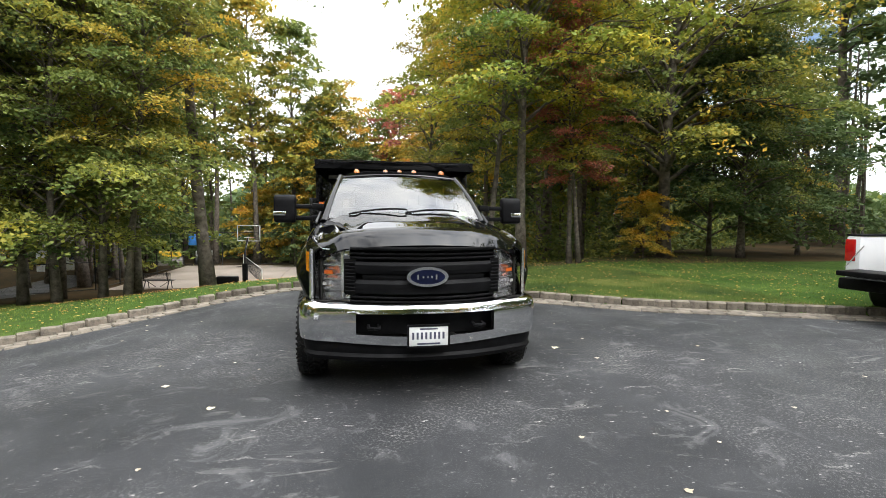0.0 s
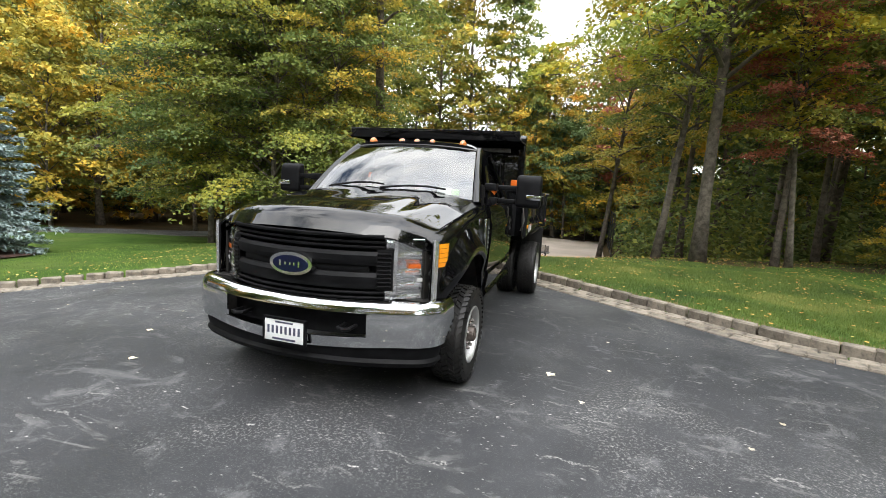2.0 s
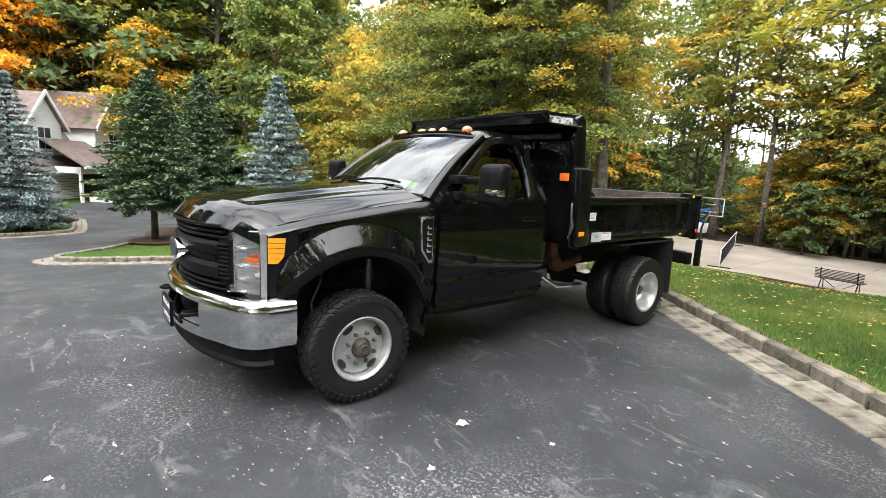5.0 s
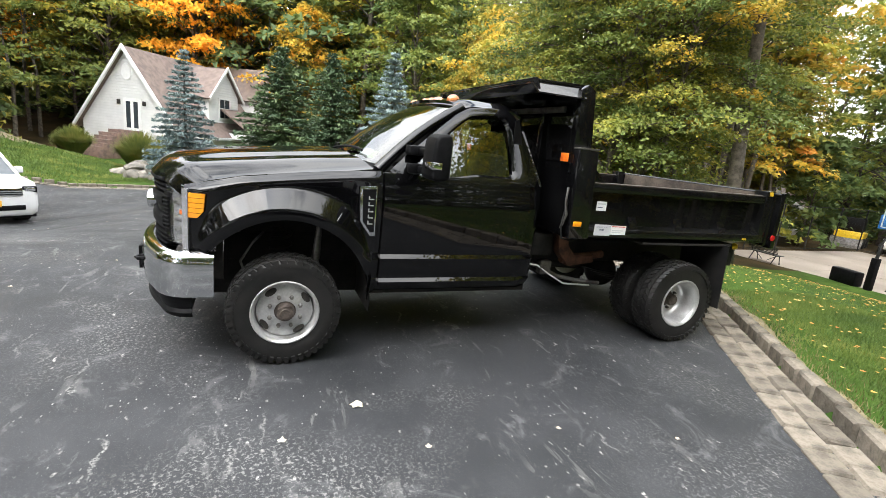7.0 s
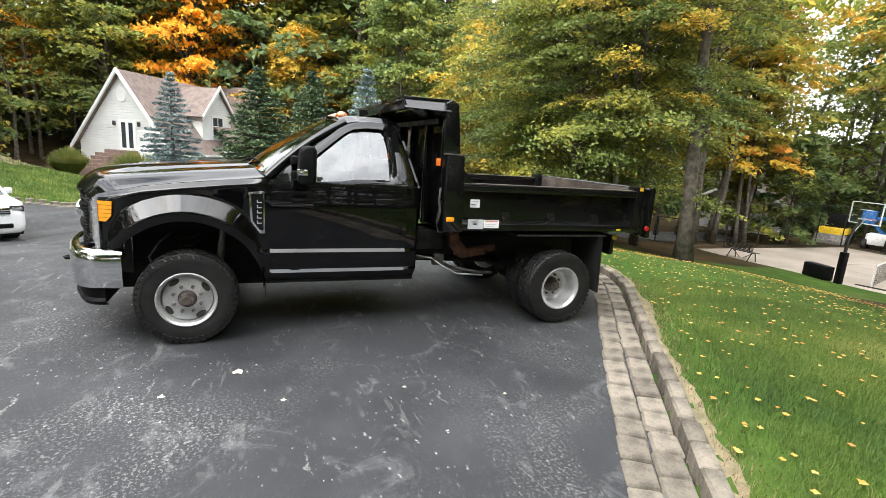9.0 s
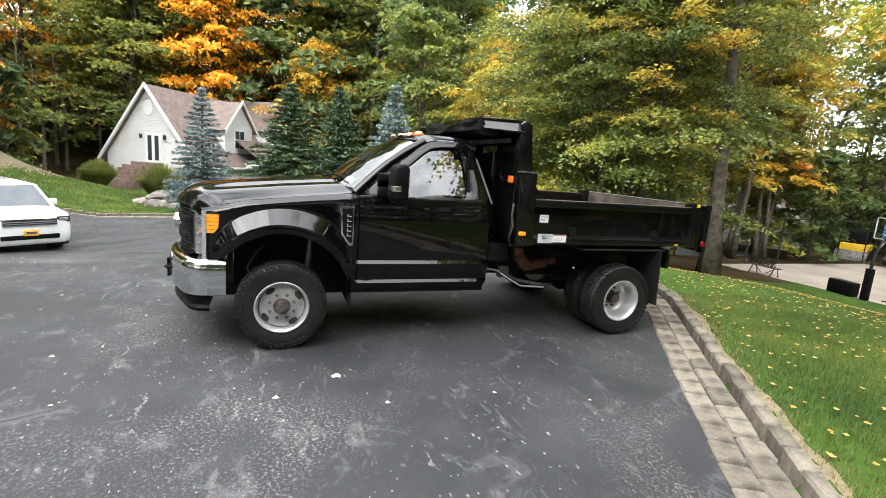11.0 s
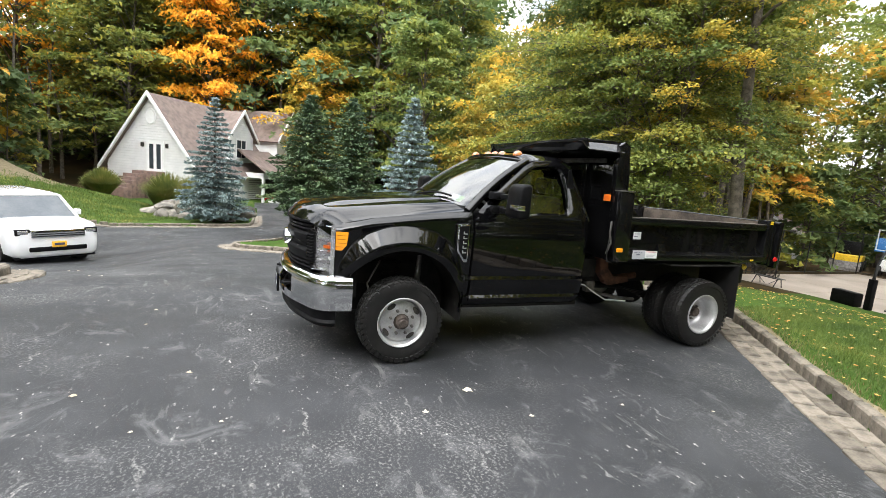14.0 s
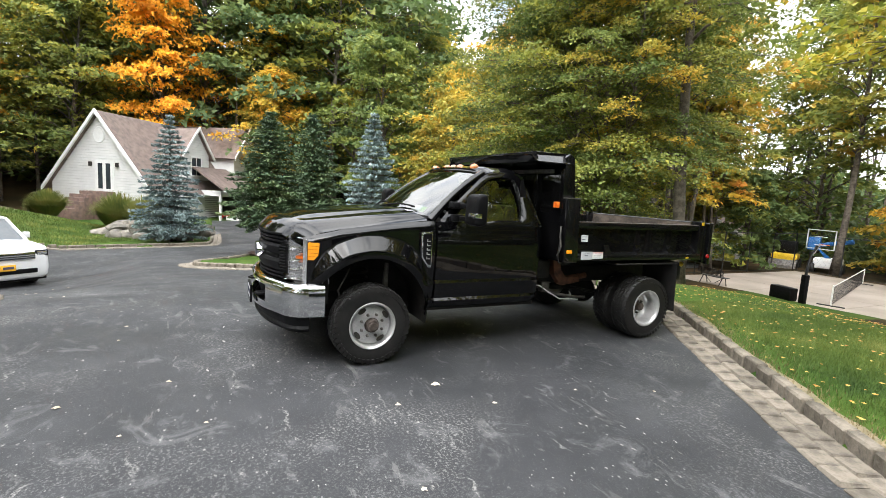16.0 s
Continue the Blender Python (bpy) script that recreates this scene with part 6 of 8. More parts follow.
# the wood behind, in rows; thinner where the sky shows through
rng = random.Random(12)
for row, (rad, step) in enumerate(((38, 4.6), (46, 5.2), (56, 6.5))):
    n = int(6.28319 * rad / step)
    for k in range(n):
        a = 6.28319 * (k + rng.uniform(-0.3, 0.3)) / n
        r = rad + rng.uniform(-3, 3)
        x, y = -4 + r * math.cos(a), 6 + r * math.sin(a)
        brg = math.degrees(math.atan2(-(x - 1), y + 2))
        if -45 < x < -22 and -14 < y < 9:
            continue
        if y < -8 and x > -22 and row < 2 and rng.random() < 0.2:
            continue
        if x < -30 and abs(y + 1.35 - 0.353 * (x - 5)) < 5:
            continue
        if row == 2 and brg < 45:
            continue
        thin = -11 < brg < 19 or 24 < brg < 35
        if thin and row == 1:
            continue
        leaf = rng.choice((D, D, G, D, M) if brg < -12 else (M, G, D, Y) if brg < 12 else (Y, G, G, Y) if brg < 40 else (G, Y, G, Y, G) if brg < 62 else (D, G, D, G))
        shape = rng.choice(("slim", "slim", "bare") if thin else ("tall", "edge", "round", "tall"))
        sc = rng.uniform(0.8, 1.1) * (0.95 if thin else 1.1) * (1.2 if y < -15 and x > -20 else 1) * (1.35 if brg > 58 and x < -30 else 1) * (1.25 if -110 < brg < -46 else 1)
        tree(shape, leaf, x, y, sc, rng.uniform(0, 360), far=True)
for k in range(26):
    x, y = rng.uniform(-66, -49), rng.uniform(-34, 16)
    if x > -58 and (-28 < y < -17 or -10 < y < -3):
        continue
    tree(rng.choice(("edge", "round", "tall", "round")), rng.choice((D, G, M, G, Y)), x, y, rng.uniform(1.15, 1.5), rng.uniform(0, 360), far=True)
# inner rows between the lawn and the far wood
for k in range(30):
    x, y = rng.uniform(6, 26), rng.uniform(13.5, 30)
    if x > 15 and y < 13.5 + 0.9 * (x - 9):
        continue
    tree(rng.choice(("tall", "slim", "slim", "tall")), rng.choice((G, Y, D, M, G)), x, y, rng.uniform(0.75, 1.05), rng.uniform(0, 360), far=True)
for k in range(16):
    x, y = rng.uniform(-13, 6), rng.uniform(34.5, 41)
    tree(rng.choice(("slim", "edge")), rng.choice((G, M, D, Y)), x, y, rng.uniform(0.8, 1.05), rng.uniform(0, 360), far=True)
for k in range(8):
    x, y = rng.uniform(-21, -14), rng.uniform(23, 34)
    tree(rng.choice(("slim", "slim", "bare")), rng.choice((Y, M, Y)), x, y, rng.uniform(0.9, 1.15), rng.uniform(0, 360), far=True)
for k in range(26):
    a = radians(rng.uniform(8, 172))
    r = rng.uniform(28, 36)
    x, y = -3 + r * math.cos(a), 5 + r * math.sin(a)
    if -12 < x < 5 and y < 33:
        continue
    tree("bush", rng.choice((D, M, Y, G)), x, y, rng.uniform(0.7, 1.4), rng.uniform(0, 360), far=True)

# far woods: trunks and foliage too many to count
frng = np.random.default_rng(4)
n = 70000
a = frng.uniform(0, 6.28319, n)
r = frng.uniform(58, 74, n)
fx, fy = -4 + r * np.cos(a), 6 + r * np.sin(a)
top = 9.5 + 2.5 * np.sin(a * 9) + 2 * np.sin(a * 23 + 1)
fz = -2 + top * frng.uniform(0, 1, n) + 0.16 * np.maximum(0, -fx - 46)
far = link_mesh("far_woods", leaves_mesh("far_woods", rhombs(np.stack([fx, fy, fz], 1), frng, 0.7, 0.45, tri=True), L_DARK, 3))
tagged(far, "dense dark green woodland closing the distance", "woods", kind="stuff")
n = 60000
a = frng.uniform(-0.5, 3.6, n)
r = frng.uniform(36, 56, n)
fx, fy = -4 + r * np.cos(a), 6 + r * np.sin(a)
ok = ~((fx < -14) & (fy < 14)) & ~((fx > -24) & (fx < -8) & (fy < 39) & (fy > 20))
fx, fy = fx[ok], fy[ok]
fz = -2.6 + (3.6 + 1.8 * np.sin(fx * 0.9) * np.sin(fy * 0.7)) * frng.uniform(0, 1, len(fx)) ** 0.8
under = link_mesh("undergrowth", leaves_mesh("undergrowth", rhombs(np.stack([fx, fy, fz], 1), frng, 0.32, 0.2, tri=True), L_DARK, 3))
tagged(under, "low dark undergrowth between the woodland trunks", "undergrowth", kind="stuff")
nx, ny = frng.uniform(3.5, 34, 70000), frng.uniform(11.8, 32, 70000)
ok = (ny > 12.2 + 0.16 * (nx - 4) + 0.5 * np.maximum(0, nx - 15)) & (frng.uniform(0, 1, 70000) < 0.5 + 0.5 * np.sin(nx * 1.3) * np.sin(ny * 1.1))
nx, ny = nx[ok], ny[ok]
nz = np.array([level(x, y) for x, y in zip(nx, ny)]) + (3.6 + 2.4 * np.sin(nx * 0.8 + 1) * np.sin(ny * 0.7)) * frng.uniform(0, 1, len(nx)) ** 1.2
saplings = link_mesh("saplings", leaves_mesh("saplings", rhombs(np.stack([nx, ny, nz], 1), frng, 0.13, 0.08, 0.8, tri=True), L_GREEN, 3))
tagged(saplings, "leafy saplings and brush inside the wood's edge", "undergrowth", kind="stuff")
bm = bmesh.new()
for k in range(330):
    a = frng.uniform(0, 6.28319)
    r = frng.uniform(34, 60)
    x, y = -4 + r * math.cos(a), 6 + r * math.sin(a)
    if (-47 < x < -18 and -16 < y < 12) or (y < -10 and x > -15):
        continue
    z = level(x, y)
    h = frng.uniform(9, 14)
    tube(bm, [(x, y, z - 0.3), (x + frng.uniform(-0.5, 0.5), y, z + h * 0.5), (x + frng.uniform(-1, 1), y + frng.uniform(-1, 1), z + h)], [0.17, 0.12, 0.04], 5, caps=False)
tagged(part("far_trunks", bm, BARK), "many thin grey trunks deep in the wood", "woods", kind="stuff")


# ---- lawn detail ----
def edge_distance(px, py):
    """Distances outside the asphalt for many points."""
    res = np.full(len(px), 1e9)
    a, b = DRIVE_NP, np.roll(DRIVE_NP, -1, axis=0)
    p = np.stack([px, py], 1)
    for i in range(len(a)):
        d = b[i] - a[i]
        t = np.clip(((p - a[i]) @ d) / max(d @ d, 1e-9), 0, 1)
        res = np.minimum(res, np.hypot(*(a[i] + t[:, None] * d - p).T))
    return res


grng = np.random.default_rng(9)


def lawn_points(n, x0, x1, y0, y1, gap):
    px, py = grng.uniform(x0, x1, n), grng.uniform(y0, y1, n)
    ok = (edge_distance(px, py) > gap) & np.array([not inside(DRIVE_NP, x, y) for x, y in zip(px, py)])
    px, py = px[ok], py[ok]
    pz = np.array([level(x, y) + 0.1 + 0.02 * math.sin(x * 1.3) * math.sin(y * 1.1) for x, y in zip(px, py)])
    return np.stack([px, py, pz], 1)


def blades(c, length, width):
    n = len(c)
    a = grng.uniform(0, 6.28319, n)
    lean = grng.uniform(0.1, 0.75, n)
    L = length * grng.uniform(0.6, 1.3, n)
    side = np.stack([np.cos(a), np.sin(a), 0 * a], 1) * width
    out = np.stack([-np.sin(a) * lean, np.cos(a) * lean, np.ones(n)], 1) * L[:, None]
    q = np.stack([c - side, c + side, c + side * 0.5 + out * 0.6, c - side * 0.3 + out], 1)
    return q.reshape(-1, 3)


near = lawn_points(210000, 0.0, 6.9, 1.5, 7.6, APRON + KERB + 0.1)
thinned = near[(edge_distance(near[:, 0], near[:, 1]) > 0.95) | (grng.random(len(near)) < 0.42)]
mid = lawn_points(48000, -12, 13, 0, 14, APRON + KERB + 0.05)
mid = mid[~((mid[:, 0] > 0.0) & (mid[:, 0] < 6.9) & (mid[:, 1] > 1.5) & (mid[:, 1] < 7.6))]
hill = lawn_points(30000, -27, -14.5, -15, -3.5, APRON + KERB + 0.05)
hill = hill[(hill[:, 1] < -0.9 * (hill[:, 0] + 23.5) - 1.0) & (hill[:, 1] + 13.7 + 0.35 * (hill[:, 0] + 24) > grng.uniform(0.4, 2.0, len(hill)))]
co = np.concatenate([blades(thinned, 0.042, 0.0026), blades(mid, 0.034, 0.006), blades(hill, 0.09, 0.014)])
tagged(link_mesh("grass", leaves_mesh("grass", co, L_TURF)), "short green grass blades covering the lawn", "grass", kind="stuff")
# bare soil along the kerb stones
bm = bmesh.new()
rows = []
for p, d in resample(EDGE[3:12], 0.12):
    s = Vector((d.y, -d.x))
    w = 0.1 + 0.2 * noise.noise((p.x * 1.7, p.y * 1.7, 0)) + 0.1 * noise.noise((p.x * 6, p.y * 6, 3))
    rows.append([bm.verts.new((p.x + s.x * o, p.y + s.y * o, level(p.x, p.y) + 0.109 + 0.02 * math.sin(p.x * 1.3) * math.sin(p.y * 1.1) + dz)) for o, dz in ((APRON + KERB - 0.01, -0.005), (APRON + KERB + 0.005 + max(0.0, w) * 0.5, 0.008), (APRON + KERB + 0.015 + max(0.0, w), -0.025))])
for a, b in zip(rows, rows[1:]):
    for k in (0, 1):
        bm.faces.new((a[k], b[k], b[k + 1], a[k + 1]))
straw = lawn_points(60000, -1.0, 7.0, 0.9, 5.8, APRON + KERB + 0.02)
away = edge_distance(straw[:, 0], straw[:, 1]) - APRON - KERB
straw = straw[away < np.abs(grng.normal(size=len(away))) * 0.2]
tagged(link_mesh("dry_grass", leaves_mesh("dry_grass", blades(straw, 0.035, 0.004), L_STRAW)), "dead straw-coloured grass along the kerb", "grass", kind="stuff")
tagged(part("soil_strip", bm, DRYSOIL), "strip of dry bare soil behind the kerb", "soil", kind="structure")


def maple_leaf(c, size, turn, tilt):
    pts = []
    for k in range(10):
        r = size * (1.0 if k % 2 == 0 else 0.66) * (1.2 if k == 0 else 1) * (0.75 if k in (4, 6) else 1)
        a = turn + 6.28319 * k / 10
        pts.append((c[0] + r * math.cos(a), c[1] + r * math.sin(a), c[2] + 0.25 * r * math.cos(a * 2 + tilt) * tilt + 0.004))
    return pts


def litter(name, spots, size, label, material):
    co, fs = [], []
    for s in spots:
        b = len(co)
        co.append((s[0], s[1], s[2] + 0.006))
        co += maple_leaf(s, size * grng.uniform(0.65, 1.35), grng.uniform(0, 6.28), grng.uniform(0.1, 0.7))
        fs += [(b, b + 1 + k, b + 1 + (k + 1) % 10) for k in range(10)]
    ob = link_mesh(name, quads_mesh(name, co, fs), material)
    return tagged(ob, label, "fallen leaves", kind="stuff")


lp = lawn_points(4800, -9, 12, 1, 15.5, APRON + KERB + 0.1)
lp = lp[(lp[:, 1] > 4.5) | (grng.random(len(lp)) < 0.75)]
lp[:, 2] += 0.036
litter("fallen_leaves", lp, 0.024, "scattered yellow and orange maple leaves on grass", L_FALLEN)
dp = np.stack([grng.uniform(-9, 8, 150), grng.uniform(-9, 4.6, 150)], 1)
dp = np.array([(x, y, level(x, y) + 0.004) for x, y in dp if on_drive(x, y) < -0.05 and not (abs(x) < 1.3 and -1.1 < y < 5)])
litter("dry_leaves", dp, 0.022, "small pale dry leaf scraps on asphalt", mat("dry_leaf", (0.5, 0.46, 0.38), (0.38, 0.32, 0.22), 0.8))
PALE_LEAF = mat("pale_leaf", (0.62, 0.58, 0.44), (0.5, 0.44, 0.28), 0.8)
for x, y, sz in ((1.7, 0.41, 0.05), (-2.2, -0.15, 0.035), (-1.66, -0.8, 0.04)):
    z = level(x, y)
    co = [(x, y, z + 0.01)] + maple_leaf((x, y, z + 0.004), sz, x * 7, 0.6)
    ob = link_mesh("fallen_leaf", quads_mesh("fallen_leaf", co, [(0, 1 + k, 1 + (k + 1) % 10) for k in range(10)]), PALE_LEAF)
    tagged(ob, "single pale yellow maple leaf lying on asphalt", "leaf", "leaves on the driveway")

# ---- planting by the driveway ----
def bed(name, cx, cy, rx, ry, lift):
    bm = bmesh.new()
    mid_v = bm.verts.new((cx, cy, level(cx, cy) + lift + 0.03))
    ring = []
    for k in range(36):
        a = 6.28319 * k / 36
        w = 1 + 0.06 * math.sin(3 * a + cx)
        x, y = cx + rx * w * math.cos(a), cy + ry * w * math.sin(a)
        ring.append(bm.verts.new((x, y, level(x, y) + lift)))
    for k in range(36):
        bm.faces.new((mid_v, ring[k], ring[(k + 1) % 36]))
    return tagged(part(name, bm, SOIL), "red-brown mulch bed round the spruces", "mulch bed", kind="structure")


bed("mulch_bed", -15.0, 1.9, 3.2, 1.5, 0.16)
bed("mulch_bed", -13.6, 0.75, 1.5, 0.9, 0.155)
bed("mulch_bed", -13.1, 4.2, 1.5, 1.2, 0.15)
# clipped hedge
hr = np.random.default_rng(6)
hx = Vector((-13.3, 3.3))
hd = Vector((1.65, 1.5)).normalized()
n = 9000
u = hr.normal(size=(n, 3))
u /= np.linalg.norm(u, axis=1)[:, None]
u = np.sign(u) * np.abs(u) ** 0.55
u *= hr.uniform(0.86, 1.02, n)[:, None]
u[:, 2] = np.abs(u[:, 2])
px = hx.x + hd.x * u[:, 0] * 1.25 - hd.y * u[:, 1] * 0.55
py = hx.y + hd.y * u[:, 0] * 1.25 + hd.x * u[:, 1] * 0.55
pz = np.array([level(a, b) for a, b in zip(px, py)]) + 0.1 + u[:, 2] * 0.85
hedge = thing("hedge", "low clipped yellow-green hedge with rounded ends on mulch", "hedge")
link_mesh("foliage", leaves_mesh("foliage", rhombs(np.stack([px, py, pz], 1), hr, 0.04, 0.026), L_HEDGE), None, hedge)
# stems, with balls added inside whose dark colour stands for the hedge's inner shade
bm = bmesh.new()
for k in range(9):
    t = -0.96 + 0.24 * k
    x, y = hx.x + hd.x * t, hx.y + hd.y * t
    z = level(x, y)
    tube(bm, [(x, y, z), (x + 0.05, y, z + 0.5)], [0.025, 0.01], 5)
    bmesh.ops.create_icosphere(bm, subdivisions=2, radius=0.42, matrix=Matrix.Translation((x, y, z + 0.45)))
part("stem_core", bm, mat("hedge_inner_shade", (0.03, 0.035, 0.01), (0.05, 0.05, 0.015), 0.95), hedge)
# utility box, boards
z = level(-15.9, 3.2) + 0.1
ub = thing("utility_box", "green metal utility cabinet with a sloped lid on mulch", "utility box", m=pose(-15.9, 3.2, z, 0, 0, 25))
part("cabinet", boxed(-0.55, 0.55, -0.5, 0.5, 0, 0.75, bev=0.02), BOXGREEN, ub)
part("lid", prism(bmesh.new(), [(-0.53, 0.75), (0.53, 0.75), (0.53, 0.83), (-0.53, 0.92)], "x", -0.58, 0.58, 0.015), BOXGREEN, ub)
z = level(-19.5, 5.5)
bd = thing("leaning_board", "tan and white boards leaning together by the drive", "board", m=pose(-19.5, 5.5, z + 0.1, -8, 0, 70))
part("board", boxed(-0.6, 0.6, -0.02, 0.02, 0, 2.0, bev=0.005), WOODTAN, bd)
part("panel", boxed(-0.3, 0.6, -0.12, -0.06, 0, 1.1, bev=0.01), WHITE, bd)
# boulders below the house
brng = random.Random(3)
for k in range(26):
    t = brng.random()
    x = -22.5 + 2.3 * t + brng.uniform(-0.5, 0.5)
    y = -6.3 + 4.2 * t + brng.uniform(-0.5, 0.5)
    bm = bmesh.new()
    bmesh.ops.create_icosphere(bm, subdivisions=3, radius=1)
    sx, sy, sz = brng.uniform(0.35, 0.75), brng.uniform(0.3, 0.5), brng.uniform(0.22, 0.4)
    o = Vector((brng.uniform(0, 90), brng.uniform(0, 90), 0))
    for v in bm.verts:
        q = v.co.normalized()
        f = 1 + 0.35 * noise.noise(q * 1.3 + o) + 0.12 * noise.noise(q * 3.5 + o)
        v.co = Vector((q.x * sx * f, q.y * sy * f, q.z * sz * f))
    ob = part("boulder", bm, BOULDER, smooth=28)
    ob.matrix_world = pose(x, y, level(x, y) + 0.15 + 0.38 * (k % 3 == 0), 0, 0, brng.uniform(0, 180))
    tagged(ob, "rough grey-tan boulder in a low retaining wall", "boulder", "boulders of the low wall")


def reed(x, y, h, w, seed):
    r = np.random.default_rng(seed)
    n = 2600
    a = r.uniform(0, 6.28319, n)
    q = r.uniform(0, 1, n) ** 0.5
    base = np.stack([x + 0.3 * w * q * np.cos(a), y + 0.3 * w * q * np.sin(a), np.full(n, level(x, y) + 0.05)], 1)
    tip = np.stack([x + w * q * np.cos(a), y + w * q * np.sin(a), level(x, y) + h * (1.05 - 0.45 * q * q) * r.uniform(0.7, 1.1, n)], 1)
    midp = base * 0.45 + tip * 0.55 + np.stack([0 * a, 0 * a, np.full(n, 0.16 * h)], 1)
    s = np.stack([-np.sin(a), np.cos(a), 0 * a], 1) * 0.02
    co = np.stack([base - s, base + s, midp + s, midp - s, midp - s, midp + s, tip + s * 0.2, tip - s * 0.2], 1).reshape(-1, 3)
    ob = link_mesh("ornamental_grass", leaves_mesh("ornamental_grass", co, L_REED))
    return tagged(ob, "large arching clump of ornamental grass by the house", "grass clump", "grass clumps at the house")


reed(-26.0, -6.0, 2.0, 1.5, 1)
reed(-25.0, -4.6, 1.9, 1.4, 2)
reed(-29.2, -10.0, 1.3, 1.1, 3)
reed(-28.2, -9.6, 1.5, 1.2, 4)



# ---- the house ----
HO, HW, HR = Vector((-34.29, -8.57)) - 3.05 * Vector((0.523, 0.848)), Vector((0.523, 0.848)), Vector((-0.848, 0.523))
HZ = -1.75
house_m = Matrix(((HW.x, HR.x, 0, HO.x), (HW.y, HR.y, 0, HO.y), (0, 0, 1, 0), (0, 0, 0, 1)))
# in the house's own frame: x along the gable wall, y back along the ridge, z up
house = thing("house", "white-sided house with steep brown shingle roof and open garage", "house", m=house_m)
APEX, EAVE, WID, LEN = 5.5, 0.85, 7.2, 17.0


def hpart(name, bm, material, parent=None, label="", smooth=None):
    return part(name, bm, material, parent or house, label, smooth)


def siding(bm, pts, face, out, step=0.18):
    """Lapped boards over a wall outline given as (along, height) with a flat base; face gives the place of a point."""
    zmin, zmax = min(p[1] for p in pts), max(p[1] for p in pts)
    z = zmin
    while z < zmax - 0.01:
        z1 = min(z + step, zmax)
        def span(h):
            xs_ = []
            for p, q in zip(pts, pts[1:] + pts[:1]):
                if (p[1] <= h < q[1]) or (q[1] <= h < p[1]):
                    xs_.append(p[0] + (q[0] - p[0]) * (h - p[1]) / (q[1] - p[1]))
            return (min(xs_), max(xs_)) if len(xs_) >= 2 else None
        a, b = span(z + 0.001), span(z1 - 0.001)
        if a and b:
            vs = [bm.verts.new(face(*c)) for c in ((a[0], z + 0.03, out + 0.055), (a[1], z + 0.03, out + 0.055), (b[1], z1, out + 0.03), (b[0], z1, out + 0.03))]
            bm.faces.new(vs)
            lo = [bm.verts.new(face(*c)) for c in ((a[0], z + 0.03, out), (a[1], z + 0.03, out), (a[1], z + 0.03, out + 0.055), (a[0], z + 0.03, out + 0.055))]
            bm.faces.new(lo)
        z = z1
    return bm


gable = [(0, HZ), (WID, HZ), (WID, EAVE), (WID / 2, APEX), (0, EAVE)]
bm = prism(bmesh.new(), gable, "y", 0.0, LEN)
shell = hpart("wall", bm, SIDING)
hpart("siding", siding(bmesh.new(), gable, lambda a, z, o: (a, -o, z), 0.005), SIDING, shell)["kind"] = "stuff"
hpart("siding", siding(bmesh.new(), [(0, HZ), (LEN, HZ), (LEN, EAVE + 0.2), (0, EAVE + 0.2)], lambda a, z, o: (WID + o, a, z), 0.005), SIDING, shell)["kind"] = "stuff"


def roof_slab(name, p, q, r, s, t, material=ROOF, parent=None):
    """A sloped slab on four corners."""
    bm = bmesh.new()
    n = (Vector(q) - Vector(p)).cross(Vector(s) - Vector(p)).normalized()
    if n.z < 0:
        n = -n
    lo = [bm.verts.new(Vector(c)) for c in (p, q, r, s)]
    hi = [bm.verts.new(Vector(c) + n * t) for c in (p, q, r, s)]
    bm.faces.new(lo)
    bm.faces.new(hi)
    for k in range(4):
        bm.faces.new((lo[k], lo[(k + 1) % 4], hi[(k + 1) % 4], hi[k]))
    return hpart(name, bm, material, parent)


sl = (APEX - EAVE) / (WID / 2)
o = 0.45
roof = roof_slab("roof", (WID / 2, -0.4, APEX + 0.04), (WID / 2, LEN + 0.3, APEX + 0.04), (WID + o, LEN + 0.3, EAVE + 0.04 - sl * o), (WID + o, -0.4, EAVE + 0.04 - sl * o), 0.14)
roof_slab("roof", (WID / 2, -0.4, APEX + 0.04), (WID / 2, LEN + 0.3, APEX + 0.04), (-o, LEN + 0.3, EAVE + 0.04 - sl * o), (-o, -0.4, EAVE + 0.04 - sl * o), 0.14)
# shingle courses as low steps on the seen slope
bm = bmesh.new()
for k in range(30):
    f0, f1 = k / 30, (k + 1) / 30
    x0, x1 = WID / 2 + (WID / 2 + o) * f0, WID / 2 + (WID / 2 + o) * f1
    z0, z1 = APEX + 0.22 - sl * (WID / 2 + o) * f0, APEX + 0.22 - sl * (WID / 2 + o) * f1
    vs = [bm.verts.new(c) for c in ((x0, -0.4, z0 + 0.01), (x1, -0.4, z1 + 0.04), (x1, LEN + 0.3, z1 + 0.04), (x0, LEN + 0.3, z0 + 0.01))]
    bm.faces.new(vs)
    ws_ = [bm.verts.new(c) for c in ((x1, -0.4, z1 + 0.04), (x1, LEN + 0.3, z1 + 0.04), (x1, LEN + 0.3, z1), (x1, -0.4, z1))]
    bm.faces.new(ws_)
hpart("shingle_layer", bm, ROOF, roof)["kind"] = "stuff"
for sx in (1, -1):
    a = (WID / 2, APEX + 0.02)
    b = (WID / 2 + sx * (WID / 2 + o), EAVE - sl * o)
    d = Vector((b[0] - a[0], b[1] - a[1])).normalized()
    nrm = Vector((d.y, -d.x)) * (1 if sx < 0 else -1)
    bm = prism(bmesh.new(), [a, b, (b[0], b[1] + 0.26), (a[0], a[1] + 0.3)], "y", -0.45, -0.32)
    hpart("rake_trim", bm, WHITE, roof)
